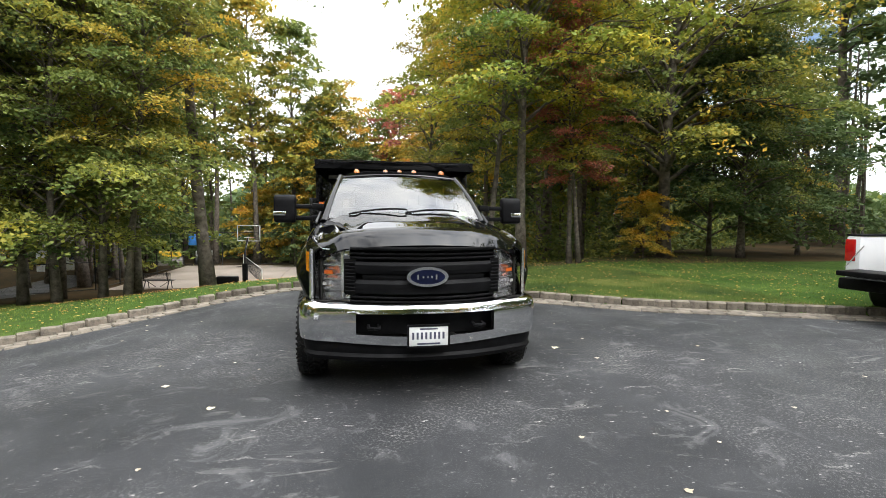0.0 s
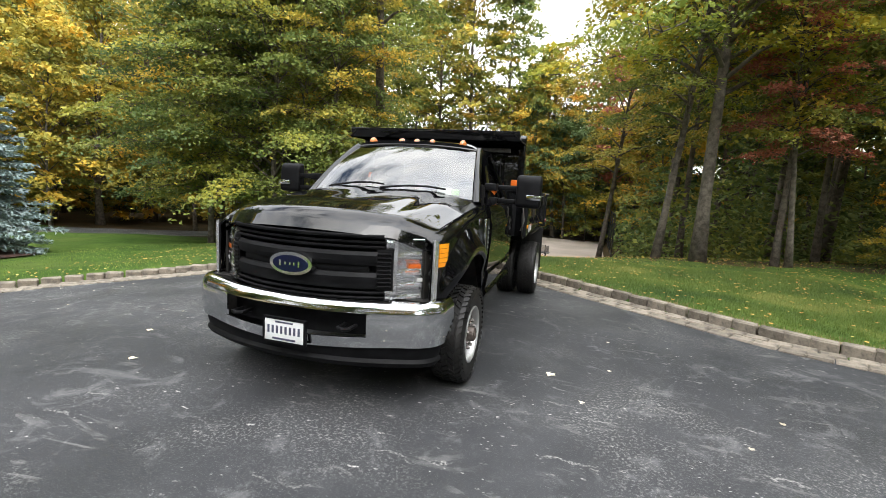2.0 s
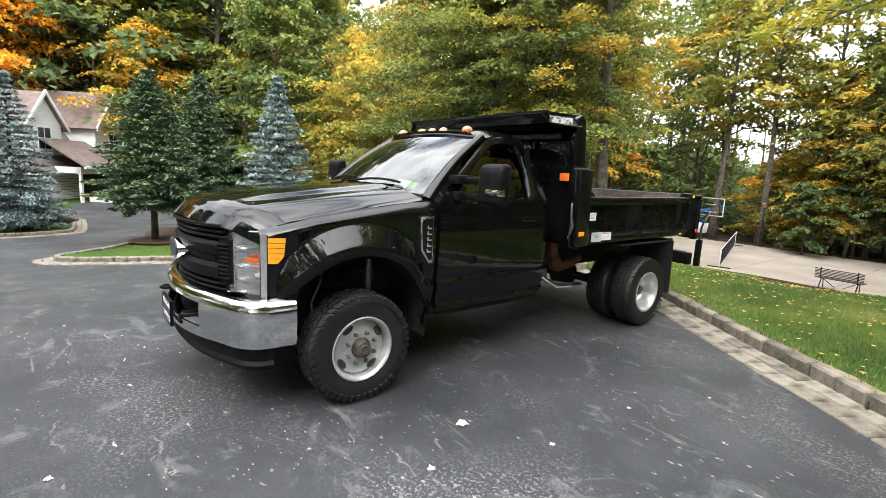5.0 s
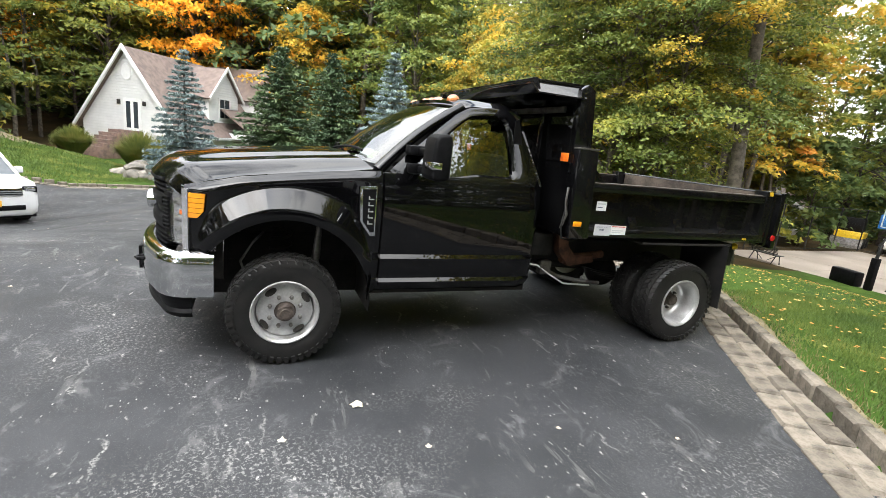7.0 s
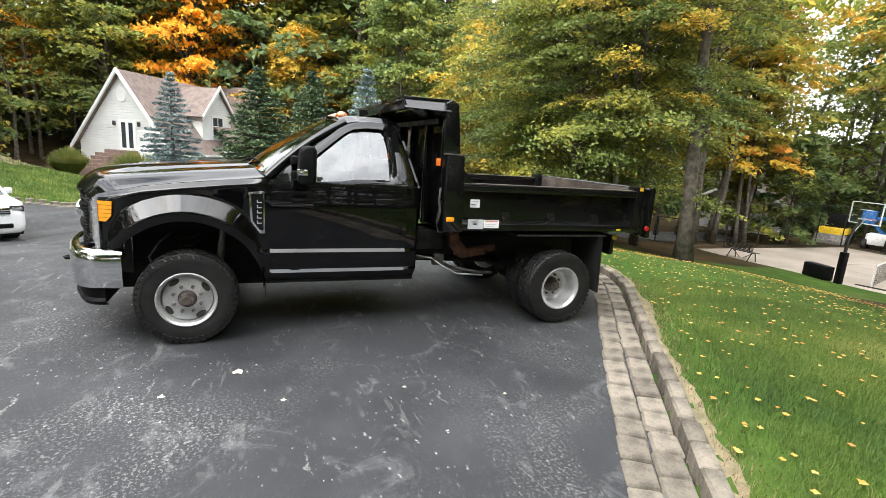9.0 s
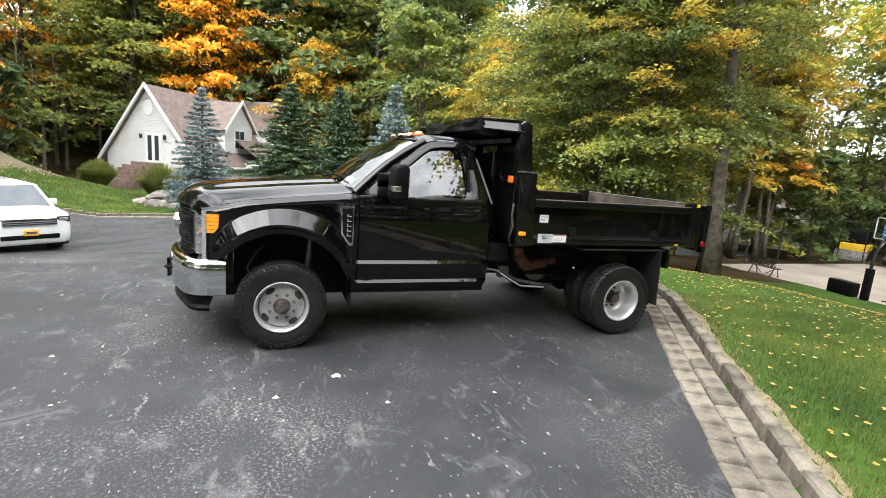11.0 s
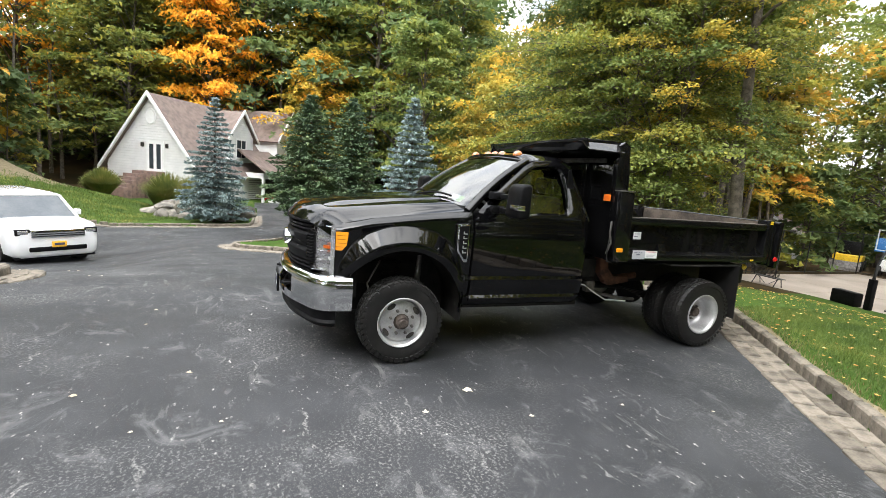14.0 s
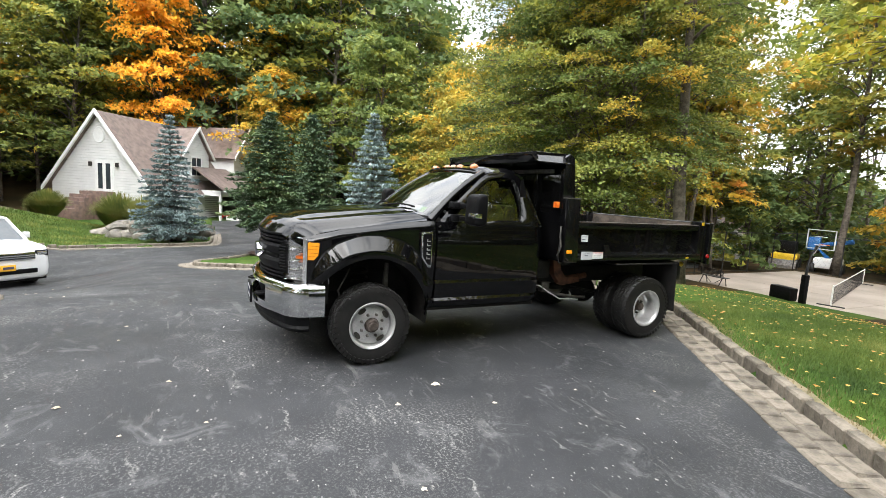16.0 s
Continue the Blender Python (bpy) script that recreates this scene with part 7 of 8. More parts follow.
hpart("gutter", boxed(WID + o - 0.05, WID + o + 0.12, -0.4, LEN + 0.3, EAVE - sl * o - 0.05, EAVE - sl * o + 0.12, bev=0.02), WHITE, roof)
# round vent, french door and its lamps
bm = lathe(bmesh.new(), [(0.0005, 0.06), (0.3, 0.06), (0.38, 0.07), (0.42, 0.0), (0.0005, 0.0)], 24)
for v in bm.verts:
    v.co = Vector((WID / 2 + v.co.y, -0.03 - v.co.x, 4.15 + v.co.z * 1.35))
hpart("gable_vent", bm, WHITE, shell)


def window(parent, name, x0, x1, z0, z1, place, cols=2, rows=2, label="white-framed window", bar=0.035):
    """A framed window with glazing bars. place(a, z, out) gives a point of the wall."""
    def slab(a0, a1, b0, b1, o0, o1, m, nm, par):
        bm = bmesh.new()
        vs = [bm.verts.new(place(a, b, o_)) for o_ in (o0, o1) for a, b in ((a0, b0), (a1, b0), (a1, b1), (a0, b1))]
        for f in ((0, 1, 2, 3), (4, 5, 6, 7), (0, 1, 5, 4), (1, 2, 6, 5), (2, 3, 7, 6), (3, 0, 4, 7)):
            bm.faces.new([vs[i] for i in f])
        return hpart(nm, bm, m, par)
    w = slab(x0 - 0.1, x1 + 0.1, z0 - 0.1, z1 + 0.1, 0.0, 0.062, WHITE, name, parent)
    w["label"] = label
    dx, dz = (x1 - x0) / cols, (z1 - z0) / rows
    for i in range(cols):
        for j in range(rows):
            slab(x0 + i * dx + bar, x0 + (i + 1) * dx - bar, z0 + j * dz + bar, z0 + (j + 1) * dz - bar, 0.055, 0.066, PANE, "pane", w)
    return w


PANE = mat("dark_pane", (0.03, 0.04, 0.05), (0.05, 0.06, 0.07), 0.06, 0, 2, 20, 0, spec=0.8)
front = lambda a, z, out: (a, -0.02 - out, z)
window(shell, "french_door", 3.35, 4.5, 0.45, 2.4, front, 2, 1, "white double glazed garden door", 0.12)
for x in (2.95, 4.9):
    hpart("wall_lamp", boxed(x - 0.08, x + 0.08, -0.2, -0.03, 2.05, 2.35, bev=0.02), DARK, shell)
# brick steps with a landing
steps = thing("garden_steps", "brick garden steps with stone sides leading to the door", "steps", m=house_m)
part("landing", boxed(2.9, 4.7, -1.0, -0.05, HZ, 0.4, bev=0.02), BRICK, steps)
for k in range(5):
    part("step", boxed(2.5, 3.9, -1.0 - 0.35 * (k + 1), -1.0 - 0.35 * k, HZ - 0.2, 0.4 - 0.22 * (k + 1), bev=0.02), BRICK, steps)
# garage wing under the lower roof
GX, GY0, GY1, GE = WID + 1.9, 5.2, 15.5, 0.75
wing = hpart("garage_wall", boxed(WID, GX, GY0, GY0 + 0.2, GE - 0.4, GE), SIDING)
hpart("garage_wall", boxed(WID, WID + 0.1, GY0, GY0 + 0.8, HZ - 0.3, GE - 0.4), SIDING, wing)
hpart("garage_back", boxed(WID, GX - 0.26, GY0 + 3.4, GY0 + 3.5, HZ - 0.2, GE - 0.05), DARK, wing)
for y0, y1 in ((GY0 + 4.0, GY0 + 4.6), (GY0 + 7.8, GY1)):
    hpart("garage_wall", boxed(GX - 0.25, GX, y0, y1, HZ - 0.3, GE), SIDING, wing)
    hpart("jamb_trim", boxed(GX - 0.02, GX + 0.05, y0 - 0.02, y0 + 0.14, HZ - 0.3, GE - 0.35), WHITE, wing)
hpart("garage_wall", boxed(GX - 0.14, GX, GY0, GY0 + 0.2, HZ - 0.3, GE), SIDING, wing)
hpart("header", boxed(GX - 0.25, GX + 0.02, GY0, GY1, GE - 0.45, GE), SIDING, wing)
hpart("garage_inside", boxed(WID + 0.012, WID + 0.02, GY0 + 0.8, GY1, HZ - 0.2, GE), DARK, wing)
hpart("garage_floor", boxed(WID, GX, GY0, GY1, HZ - 0.3, HZ - 0.02), CONCRETE, wing)
hpart("garage_door", boxed(GX - 0.12, GX - 0.06, GY0 + 4.6, GY0 + 7.8, HZ, GE - 0.45, bev=0.01), WHITE, wing, "white panelled garage door")
hpart("low_wall", boxed(GX, GX + 1.7, GY0 + 0.75, GY0 + 0.83, HZ - 0.3, HZ + 0.5, bev=0.01), WHITE, wing, "low white wall beside the garage")
roof_slab("garage_roof", (WID - 0.2, GY0 - 0.35, 2.4), (WID - 0.2, GY1 + 0.2, 2.4), (GX + 0.5, GY1 + 0.2, GE - 0.02), (GX + 0.5, GY0 - 0.35, GE - 0.02), 0.12)
hpart("garage_gutter", boxed(GX + 0.42, GX + 0.58, GY0 - 0.35, GY1 + 0.2, GE - 0.08, GE + 0.08, bev=0.02), WHITE, wing)
bmr = boxed(GX - 0.9, GX - 0.2, GY0 + 1.6, GY0 + 2.4, HZ, HZ + 0.65, bev=0.1)
mower = thing("garden_machine", "red garden machine with black wheels inside the garage", "machine", m=house_m)
part("hood", bmr, RED, mower)
for a in (GY0 + 1.6, GY0 + 2.4):
    bm = lathe(bmesh.new(), [(0.0005, 0.06), (0.2, 0.06), (0.22, 0.0), (0.2, -0.06), (0.0005, -0.06)], 18)
    for v in bm.verts:
        v.co = Vector((GX - 0.55 + v.co.y, a + v.co.x, HZ + 0.2 + v.co.z))
    part("wheel", bm, RUBBER, mower)


def dormer(v0, w, zb, ze, za, x_front, x_back):
    """A gabled dormer on the seen slope."""
    f = hpart("dormer", prism(bmesh.new(), [(v0 - w / 2, zb), (v0 + w / 2, zb), (v0 + w / 2, ze), (v0, za), (v0 - w / 2, ze)], "x", x_back, x_front), SIDING, None, "white gabled dormer")
    hpart("siding", siding(bmesh.new(), [(v0 - w / 2, zb), (v0 + w / 2, zb), (v0 + w / 2, ze), (v0, za), (v0 - w / 2, ze)], lambda a, z, o_: (x_front + o_, a, z), 0.004), SIDING, f)["kind"] = "stuff"
    s2 = (za - ze) / (w / 2)
    for sg in (1, -1):
        roof_slab("dormer_roof", (x_back - 1.5, v0, za + 0.03), (x_front + 0.35, v0, za + 0.03), (x_front + 0.35, v0 + sg * (w / 2 + 0.35), ze + 0.03 - s2 * 0.35), (x_back - 1.5, v0 + sg * (w / 2 + 0.35), ze + 0.03 - s2 * 0.35), 0.12, ROOF, f)
        hpart("rake_trim", prism(bmesh.new(), [(v0, za), (v0 + sg * (w / 2 + 0.38), ze - s2 * 0.38), (v0 + sg * (w / 2 + 0.38), ze - s2 * 0.38 + 0.22), (v0, za + 0.26)], "x", x_front + 0.3, x_front + 0.4), WHITE, f)
    return f


d1 = dormer(5.4, 3.4, 0.9, 3.4, 5.3, WID - 0.3, WID - 4.4)
window(d1, "window", 4.8, 6.0, 1.8, 3.2, lambda a, z, out: (WID - 0.3 + 0.02 + out, a, z), 2, 2)
d2 = dormer(11.6, 4.4, 0.9, 3.7, 6.1, WID + 0.6, WID - 4.6)
window(d2, "window", 11.0, 12.2, 2.0, 3.4, lambda a, z, out: (WID + 0.6 + 0.02 + out, a, z), 2, 2)
wing2 = hpart("rear_wing", prism(bmesh.new(), [(17.0, HZ), (23.0, HZ), (23.0, 1.6), (20.0, 4.2), (17.0, 1.6)], "x", 1.0, WID + 0.2), SIDING, None, "lower white wing")
for sg in (1, -1):
    roof_slab("roof", (0.5, 20.0, 4.25), (WID + 0.6, 20.0, 4.25), (WID + 0.6, 20.0 + sg * 3.4, 1.35), (0.5, 20.0 + sg * 3.4, 1.35), 0.14)
window(wing2, "window", 19.4, 20.6, 1.2, 2.5, lambda a, z, out: (WID + 0.2 + 0.02 + out, a, z), 2, 2)


# ---- vehicles ----
def car_wheel(parent, x, y, r, w, side):
    """A simple road wheel: tyre with a spoked rim."""
    bm = lathe(bmesh.new(), [(r * 0.68, -w / 2 * 0.8), (r * 0.75, -w / 2), (r * 0.93, -w / 2), (r, -w / 2 * 0.7), (r, w / 2 * 0.7), (r * 0.93, w / 2), (r * 0.75, w / 2), (r * 0.68, w / 2 * 0.8)], 32)
    m = pose(x, y, r, 0, 0, 0 if side > 0 else 180)
    ty = part("wheel", bm, RUBBER, parent, "black tyre on a bright spoked rim", smooth=30)
    ty.matrix_local = m
    bm = lathe(bmesh.new(), [(r * 0.7, w * 0.4), (r * 0.66, w * 0.42), (r * 0.62, w * 0.3), (r * 0.55, w * 0.22), (0.0005, w * 0.3), (0.0005, 0.0), (r * 0.7, 0.0)], 32)
    part("rim", bm, PLASTIC, ty, smooth=30)
    for k in range(5):
        a = 6.28319 * k / 5
        bm = tube(bmesh.new(), [(w * 0.38, 0.04 * math.cos(a), 0.04 * math.sin(a)), (w * 0.43, r * 0.35 * math.cos(a), r * 0.35 * math.sin(a)), (w * 0.4, r * 0.66 * math.cos(a), r * 0.66 * math.sin(a))], [0.045, 0.035, 0.045], 6)
        part("spoke", bm, CHROME, ty, smooth=50)
    bm = lathe(bmesh.new(), [(r * 0.7, w * 0.38), (r * 0.7, w * 0.43), (r * 0.63, w * 0.43), (r * 0.63, w * 0.38)], 32)
    part("rim_ring", bm, CHROME, ty, smooth=40)
    return ty


# boxy white wagon: its own frame faces -Y, wheels on z = 0
def wagon(x, y, z, turn):
    car = thing("wagon_car", "boxy white family wagon with black glass roofline", "car", m=pose(x, y, z, 0, 0, turn))
    # hull from cross-sections along the length: y, half width low/belt, bottom, belt height
    secs = [(-2.56, 0.8, 0.34, 0.86), (-2.52, 0.88, 0.28, 1.0), (-2.42, 0.93, 0.25, 1.07), (-2.1, 0.955, 0.24, 1.1), (-1.4, 0.965, 0.24, 1.14), (-1.0, 0.97, 0.24, 1.15), (0.5, 0.97, 0.24, 1.16), (1.8, 0.965, 0.25, 1.17), (2.35, 0.94, 0.3, 1.17), (2.5, 0.9, 0.36, 1.14)]
    bm = bmesh.new()
    rings = []
    for yy, w, zb, zt in secs:
        prof = [(w * 0.86, zb), (w * 0.97, zb + 0.08), (w, zb + 0.25), (w * 1.0, (zb + zt) / 2), (w * 0.985, zt - 0.1), (w * 0.94, zt), (w * 0.5, zt + 0.025)]
        loop_ = prof + [(-a, b) for a, b in reversed(prof)]
        rings.append([bm.verts.new((a, yy, b)) for a, b in loop_])
    n = len(rings[0])
    for a, b in zip(rings, rings[1:]):
        for k in range(n):
            bm.faces.new((a[k], a[(k + 1) % n], b[(k + 1) % n], b[k]))
    bm.faces.new(rings[0])
    bm.faces.new(rings[-1][::-1])
    hull = part("body", bm, CARWHITE, car, smooth=40)
    # roof on pillars with glass all round
    base = [(0.9, -1.4), (0.94, -0.5), (0.94, 1.9), (0.86, 2.4)]
    top = [(0.72, -0.72), (0.78, -0.4), (0.78, 1.9), (0.72, 2.25)]
    bm = bmesh.new()
    lo = [bm.verts.new((a, b, 1.1)) for a, b in base] + [bm.verts.new((-a, b, 1.1)) for a, b in reversed(base)]
    hi = [bm.verts.new((a, b, 1.66)) for a, b in top] + [bm.verts.new((-a, b, 1.66)) for a, b in reversed(top)]
    for k in range(8):
        bm.faces.new((lo[k], lo[(k + 1) % 8], hi[(k + 1) % 8], hi[k]))
    part("glasshouse", bm, PANE, car, "dark window glass")
    bm = bmesh.new()
    prism(bm, [(a * 1.02, b) for a, b in top] + [(-a * 1.02, b) for a, b in reversed(top)], "z", 1.655, 1.73, 0.03)
    part("roof", bm, CARWHITE, car, smooth=40)
    for sg in (1, -1):
        part("pillar", tube(bmesh.new(), [(sg * 0.905, -1.4, 1.12), (sg * 0.735, -0.72, 1.68)], 0.04, 8), CARWHITE, car, smooth=60)
        part("mirror", boxed(*sorted((sg * 0.93, sg * 1.12)), -1.1, -0.98, 1.16, 1.33, bev=0.03), CARWHITE, car)
        hl = part("headlight", boxed(*sorted((sg * 0.58, sg * 0.88)), -2.55, -2.36, 0.84, 1.0, bev=0.02), PLASTIC, car, "dark-rimmed headlight")
        part("lamp", boxed(*sorted((sg * 0.62, sg * 0.84)), -2.565, -2.5, 0.87, 0.97, bev=0.015), BRIGHT, hl)
        part("fog_lamp", boxed(*sorted((sg * 0.72, sg * 0.86)), -2.52, -2.44, 0.44, 0.52, bev=0.01), BRIGHT, car)
        part("roof_rail", tube(bmesh.new(), [(sg * 0.7, -0.3, 1.755), (sg * 0.7, 1.8, 1.755)], 0.02, 8), CHROME, car, smooth=60)
        for yy in (-1.5, 1.5):
            bm = lathe(bmesh.new(), [(0.0005, 0.02), (0.41, 0.02), (0.41, -0.25), (0.0005, -0.25)], 32)
            for v in bm.verts:
                v.co = Vector((sg * (0.945 + v.co.x), yy + v.co.y, 0.38 + v.co.z))
            part("wheel_arch", bm, DARK, car)
            car_wheel(car, sg * 0.87, yy, 0.37, 0.23, sg)
    grill = part("grille", boxed(-0.58, 0.58, -2.59, -2.45, 0.78, 0.97, bev=0.02), CHROME, car, "broad chrome grille bar")
    for k in range(3):
        part("slot", boxed(-0.56, 0.56, -2.598, -2.58, 0.805 + k * 0.05, 0.824 + k * 0.05), PLASTIC, grill)
    part("intake", boxed(-0.62, 0.62, -2.58, -2.47, 0.42, 0.54, bev=0.02), PLASTIC, car, "black lower intake")
    pl = part("number_plate", boxed(-0.155, 0.155, -2.6, -2.57, 0.52, 0.67, bev=0.004), mat("plate_yellow", (0.85, 0.45, 0.03), (0.8, 0.4, 0.03), 0.5), car, "orange-yellow number plate")
    part("plate_bars", boxed(-0.11, 0.11, -2.604, -2.599, 0.57, 0.63), INK, pl)
    part("bumper_lip", boxed(-0.85, 0.85, -2.5, -2.2, 0.22, 0.3, bev=0.03), PLASTIC, car)
    part("wiper", tube(bmesh.new(), [(-0.5, -1.26, 1.13), (0.3, -1.24, 1.13)], 0.012, 6), PLASTIC, car)
    return car


wagon(-11.85, -7.55, level(-11.0, -6.6), 128)


# white pickup with its tailgate let down: own frame, rear at y = 0, body towards +Y
def pickup(x, y, z, turn):
    car = thing("pickup_truck", "white pickup truck with its black tailgate let down", "truck", m=pose(x, y, z, 0, 0, turn))
    bed_ = part("bed", boxed(-0.95, 0.95, 0.0, 1.9, 0.55, 0.62), PLASTIC, car)
    for sg in (1, -1):
        sd = part("bed_side", boxed(*sorted((sg * 0.78, sg * 0.98)), 0.0, 1.95, 0.5, 1.25, bev=0.03), CARWHITE, bed_)
        part("tail_lamp", boxed(*sorted((sg * 0.84, sg * 0.985)), -0.02, 0.06, 0.85, 1.2, bev=0.015), RED, bed_, "red tail lamp")
        part("hinge_cable", tube(bmesh.new(), [(sg * 0.76, 0.05, 1.1), (sg * 0.74, -0.4, 0.78)], 0.008, 6), STEEL, bed_)
        part("rail_cap", boxed(*sorted((sg * 0.77, sg * 0.985)), 0.0, 1.95, 1.25, 1.28, bev=0.01), PLASTIC, sd)
        for yy in (1.0, 4.4):
            car_wheel(car, sg * 0.86, yy, 0.4, 0.26, sg)
    tg = part("tailgate", boxed(-0.77, 0.77, -0.56, -0.02, 0.66, 0.74, bev=0.02), PLASTIC, car, "black tailgate lying open")
    part("latch", boxed(-0.1, 0.1, -0.58, -0.55, 0.68, 0.72), STEEL, tg)
    part("rear_bumper", boxed(-0.95, 0.95, -0.2, 0.0, 0.42, 0.6, bev=0.03), PLASTIC, car)
    part("tow_ball", tube(bmesh.new(), [(0, -0.1, 0.38), (0, -0.35, 0.38), (0, -0.36, 0.48)], 0.03, 8), STEEL, car)
    bm = bmesh.new()
    prism(bm, [(1.95, 0.45), (5.5, 0.45), (5.55, 0.95), (5.2, 1.12), (4.1, 1.2), (3.45, 1.85), (2.3, 1.88), (2.0, 1.25)], "x", -0.96, 0.96, 0.06)
    cb = part("cab", bm, CARWHITE, car, smooth=40)
    for sg in (1, -1):
        part("window", prism(bmesh.new(), [(2.15, 1.25), (3.95, 1.25), (3.4, 1.76), (2.35, 1.78)], "x", sg * 0.955, sg * 0.968), PANE, cb)
    part("rear_window", boxed(-0.75, 0.75, 1.985, 2.02, 1.3, 1.7), PANE, cb)
    return car


pickup(7.3, 0.62, 0.0, -82)

# ---- the court below the lawn ----
CZ = -2.36
court = tagged(new("court"), "pale tan concrete sports court with saw-cut joints", "court", kind="structure")
for i in range(4):
    for j in range(3):
        x0, y0 = -13.2 + i * 4.05, 22.2 + j * 4.3
        part("slab", boxed(x0 + 0.015, x0 + 4.035, y0 + 0.015, y0 + 4.285, CZ - 0.25, CZ, bev=0.012), CONCRETE, court, smooth=None)


def bench(x, y, turn, label):
    b = thing("park_bench", label, "bench", "benches at the court", m=pose(x, y, CZ, 0, 0, turn))
    seat_ = part("seat", boxed(-0.8, 0.8, -0.22, 0.22, 0.43, 0.46, bev=0.01), FENCE, b)
    for k in range(6):
        part("slat", boxed(-0.8, 0.8, 0.2 + 0.012 * k, 0.222 + 0.012 * k, 0.52 + k * 0.06, 0.55 + k * 0.06), FENCE, b)
    for sx in (-0.6, 0.6):
        part("leg", tube(bmesh.new(), [(sx, -0.25, 0), (sx, -0.15, 0.44), (sx, 0.2, 0.44), (sx, 0.28, 0.9)], 0.025, 8), FENCE, b)
        part("leg", tube(bmesh.new(), [(sx, 0.28, 0), (sx, 0.05, 0.43)], 0.025, 8), FENCE, b)
        part("brace", tube(bmesh.new(), [(sx, 0, 0.42), (sx * 0.2, 0, 0.1)], 0.015, 6), FENCE, b)
    return b


bench(-0.8, 22.75, 176, "black metal slatted bench on the court's edge")
bench(-10.7, 22.7, 172, "black metal slatted bench near the fence corner")
# basketball stand
hp = thing("basketball_hoop", "black-posted basketball hoop with clear backboard on the court", "hoop", m=pose(-6.3, 22.5, CZ, 0, 0, -12) @ Matrix.Scale(0.88, 4))
part("post", tube(bmesh.new(), [(0, 0, 0), (0, 0, 1.4), (0.0, 0.05, 2.2), (0.0, 0.45, 3.0)], [0.09, 0.075, 0.06, 0.06], 10), FENCE, hp, smooth=60)
part("post_pad", boxed(-0.13, 0.13, -0.13, 0.13, 0.02, 1.5, bev=0.03), PLASTIC, hp)
bbd = part("backboard", boxed(-0.7, 0.7, 0.62, 0.64, 2.85, 3.8), LENS, hp, "clear backboard in a light frame")
for a in ((-0.72, 0.72, 2.83, 2.87), (-0.72, 0.72, 3.78, 3.82), (-0.72, -0.68, 2.83, 3.82), (0.68, 0.72, 2.83, 3.82), (-0.3, 0.3, 3.45, 3.48), (-0.3, 0.3, 3.03, 3.06)):
    part("frame", boxed(a[0], a[1], 0.61, 0.65, a[2], a[3]), WHITE, bbd)
part("bracket", tube(bmesh.new(), [(0, 0.2, 2.5), (0, 0.62, 3.1)], 0.05, 6), SILVER, hp)
part("rim", tube(bmesh.new(), [(0.22 * math.cos(a), 0.9 + 0.22 * math.sin(a), 3.05) for a in np.linspace(0, 6.28319, 21)], 0.014, 6), ORANGE, hp)
pad = tagged(part("ball_bin", boxed(-0.55, 0.55, -0.22, 0.22, 0, 0.6, bev=0.06), PLASTIC), "low black storage bin beside the hoop", "bin")
pad.matrix_world = pose(-7.25, 22.75, CZ, 0, 0, -14)
# low net
net = thing("court_net", "low court net on white posts", "net", m=pose(-5.6, 23.4, CZ, 0, 0, 107))
for xx in (0, 10.8):
    part("post", tube(bmesh.new(), [(xx, 0, 0), (xx, 0, 0.95)], 0.03, 8), WHITE, net)
    part("foot", boxed(xx - 0.04, xx + 0.04, -0.5, 0.5, 0, 0.05), FENCE, net)
part("tape", boxed(0, 10.8, -0.01, 0.01, 0.87, 0.92), WHITE, net)
bm = bmesh.new()
for k in range(109):
    box(bm, k * 0.1 - 0.004, k * 0.1 + 0.004, -0.003, 0.003, 0.05, 0.86)
for k in range(9):
    box(bm, 0, 10.8, -0.003, 0.003, 0.05 + k * 0.1, 0.058 + k * 0.1)
part("mesh_cords", bm, FENCE, net, smooth=None)["kind"] = "stuff"


# black chain-link fence round the court's far sides
def fence(pts, h, label):
    f = thing("chain_link_fence", label, "fence", "fences of the court")
    wire = bmesh.new()
    for p, q in zip(pts, pts[1:]):
        p, q = Vector(p), Vector(q)
        L = (q - p).length
        n = max(1, round(L / 2.6))
        for k in range(n + 1):
            c = p.lerp(q, k / n)
            part("post", tube(bmesh.new(), [(c.x, c.y, CZ - 0.3), (c.x, c.y, CZ + h)], 0.035, 8), FENCE, f)
        for zz in (0.08, h - 0.03):
            part("rail", tube(bmesh.new(), [(p.x, p.y, CZ + zz), (q.x, q.y, CZ + zz)], 0.022, 6), FENCE, f)
        m = int(L / 0.3)
        for k in range(m):
            for sg in (1, -1):
                a = p.lerp(q, k / m)
                e = p.lerp(q, min(1, max(0, (k + sg * h / 0.3 * 0.7) / m)))
                d = (e - a)
                if abs(d.length) < 0.05:
                    continue
                top_ = h * d.length / (h * 0.7)
                w = 0.003
                vs = [wire.verts.new(c) for c in ((a.x, a.y, CZ), (e.x, e.y, CZ + min(h, top_)), (e.x, e.y, CZ + min(h, top_) + 2 * w), (a.x, a.y, CZ + 2 * w))]
                wire.faces.new(vs)
    part("wire_mesh", wire, FENCE, f, smooth=None)["kind"] = "stuff"
    return f


fence([(-13.5, 22.4), (-13.5, 35.4), (3.4, 35.4), (3.4, 27)], 2.6, "tall black chain-link fence with round posts")
fence([(-17.5, 20.2), (-15, 21.4), (-13.5, 22.4)], 1.5, "low black wire fence between the trees")

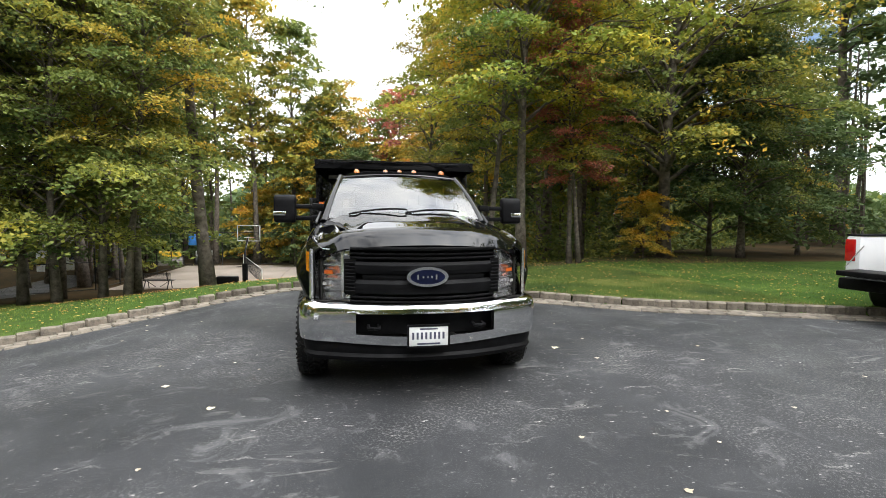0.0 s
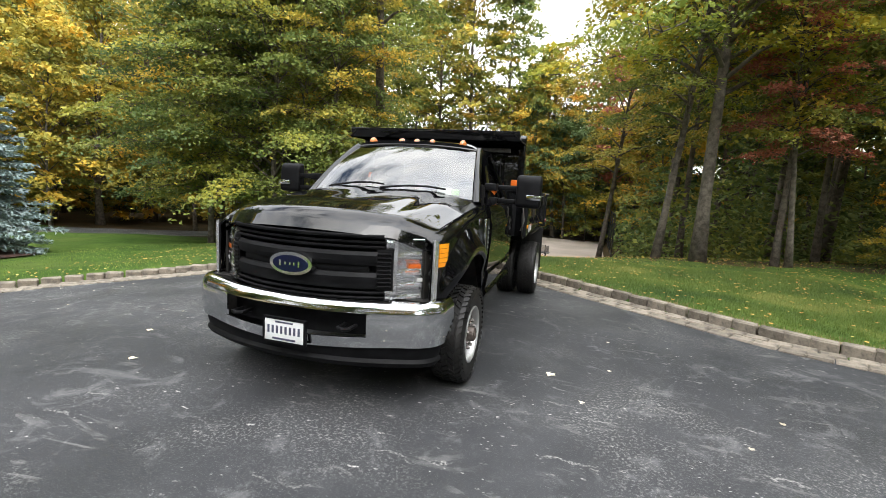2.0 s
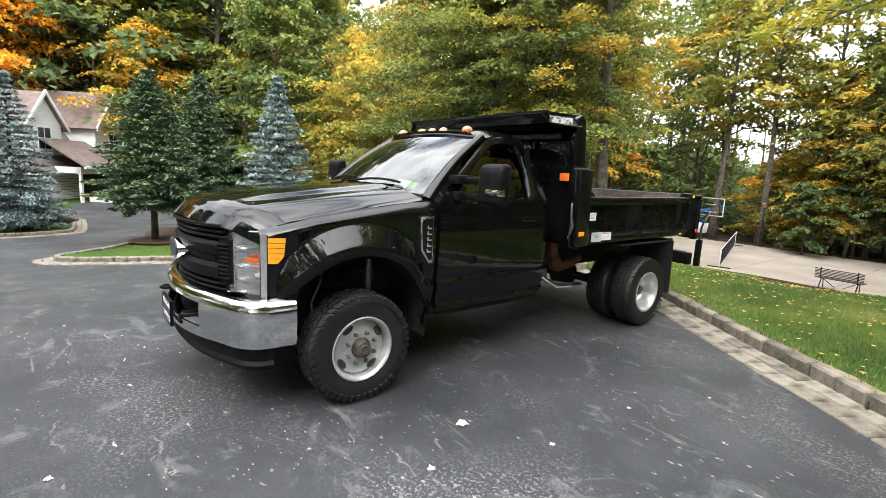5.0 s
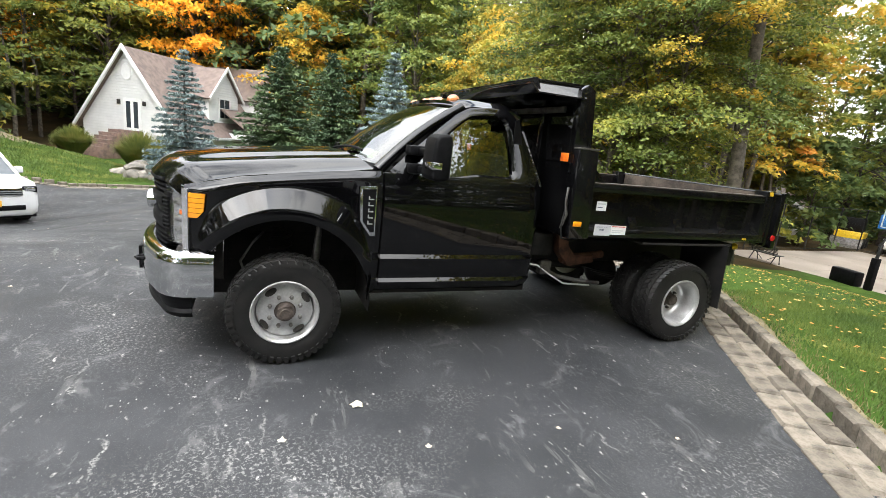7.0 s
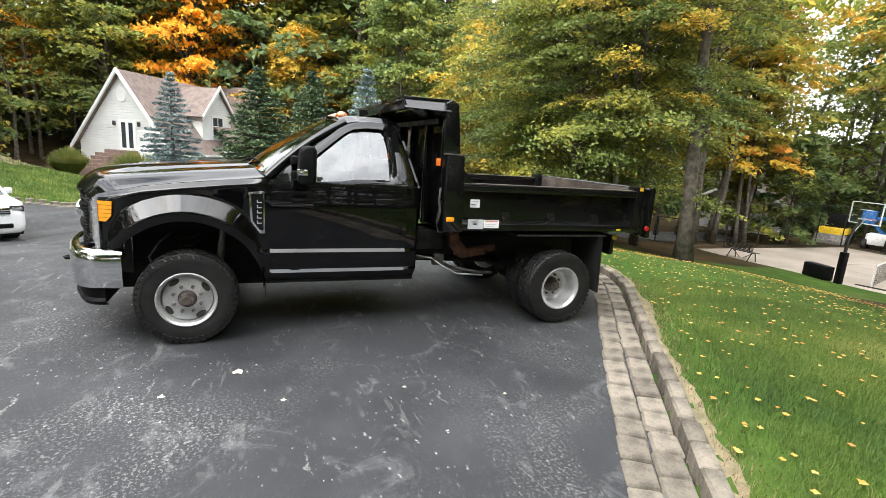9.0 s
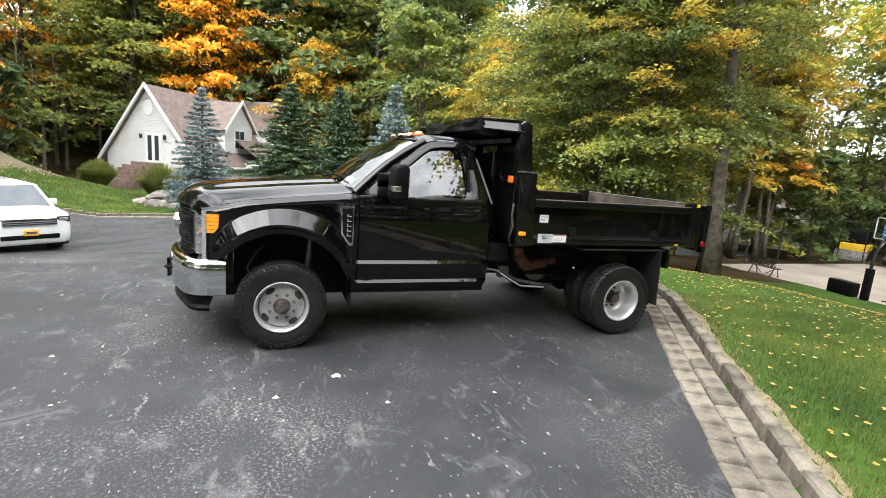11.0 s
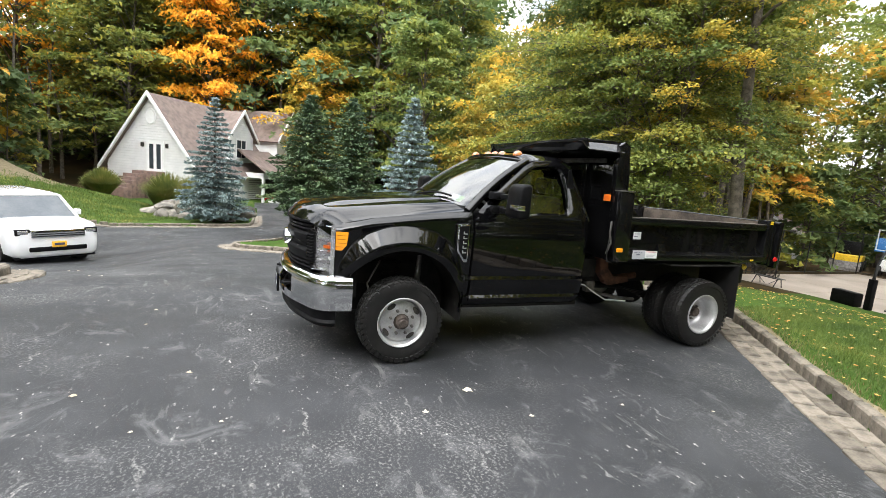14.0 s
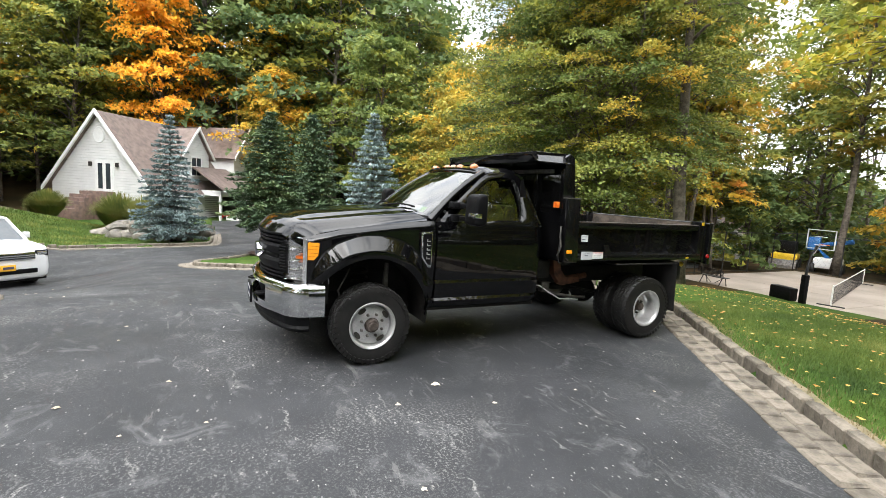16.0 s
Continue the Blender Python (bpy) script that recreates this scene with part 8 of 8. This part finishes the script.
# ---- the lower yard ----
sh_m = pose(-19.5, 33.5, -2.6, 0, 0, 28)
shed = thing("grey_house", "small grey-sided house with brown gable roof", "house", m=sh_m)
part("wall", prism(bmesh.new(), [(-2.6, 0), (2.6, 0), (2.6, 2.4), (0, 3.9), (-2.6, 2.4)], "y", 0, 9), GREYWALL, shed, smooth=None)
for sg in (1, -1):
    bm = bmesh.new()
    prism(bm, [(0, 3.92), (sg * 3.0, 2.2), (sg * 3.0, 2.36), (0, 4.1)], "y", -0.4, 9.3)
    part("roof", bm, ROOF, shed, smooth=None)
    bm = bmesh.new()
    prism(bm, [(0, 3.9), (sg * 3.0, 2.18), (sg * 3.0, 2.38), (0, 4.12)], "y", -0.46, -0.4)
    part("rake_trim", bm, WHITE, shed, smooth=None)
wf = part("window", boxed(-0.9, 0.9, -0.06, 0.02, 0.9, 2.0), WHITE, shed)
for i in range(3):
    for j in range(2):
        part("pane", boxed(-0.85 + i * 0.57, -0.34 + i * 0.57, -0.075, -0.055, 0.95 + j * 0.5, 1.4 + j * 0.5), PANE, wf)
for x, y, zz, nm, mm, lab in ((-15.2, 37.5, -2.5, "yellow_loader", YELLOW, "compact yellow loader with black tyres by the house"), (-12.4, 37.5, -2.5, "boom_lift", LIFTBLUE, "blue boom lift with white base beyond the court")):
    v_ = thing(nm, lab, "machine", m=pose(x, y, zz, 0, 0, 20))
    part("body", boxed(-0.8, 0.8, -0.6, 0.9, 0.4, 1.1, bev=0.08), mm if nm[0] == "y" else WHITE, v_)
    if nm[0] == "y":
        part("cab", boxed(-0.6, 0.6, 0.0, 0.9, 1.1, 2.0, bev=0.05), PLASTIC, v_)
        part("bucket", prism(bmesh.new(), [(-1.6, 0.1), (-1.0, 0.1), (-1.0, 0.7), (-1.15, 0.25)], "x", -0.85, 0.85), STEEL, v_)
    else:
        part("boom", tube(bmesh.new(), [(0, 0.3, 1.0), (-0.9, 0.6, 1.9), (1.2, 0.2, 2.4)], 0.16, 8), mm, v_)
        part("basket", boxed(-1.3, -0.6, 0.2, 1.0, 1.6, 2.5, bev=0.03), mm, v_)
    for sx in (-0.8, 0.8):
        for sy in (-0.45, 0.7):
            bm = lathe(bmesh.new(), [(0.0005, 0.13), (0.3, 0.13), (0.38, 0.09), (0.38, -0.09), (0.3, -0.13), (0.0005, -0.13)], 20)
            for q in bm.verts:
                q.co = Vector((sx + q.co.x, sy + q.co.y, 0.38 + q.co.z))
            part("wheel", bm, RUBBER, v_)



# ---- the single stones of the edging ----
edging("kerb_1", EDGE, "grey granite block kerb with a two-row block apron", lambda x, y: x > -3.5 and x < 8)
edging("kerb_2", EDGE_FAR, "pale block kerb along the sloping lawn", lambda x, y: False)
edging("kerb_3", ISLE, "rounded block kerb of a small planting island", lambda x, y: False, shut=True, side=-1)
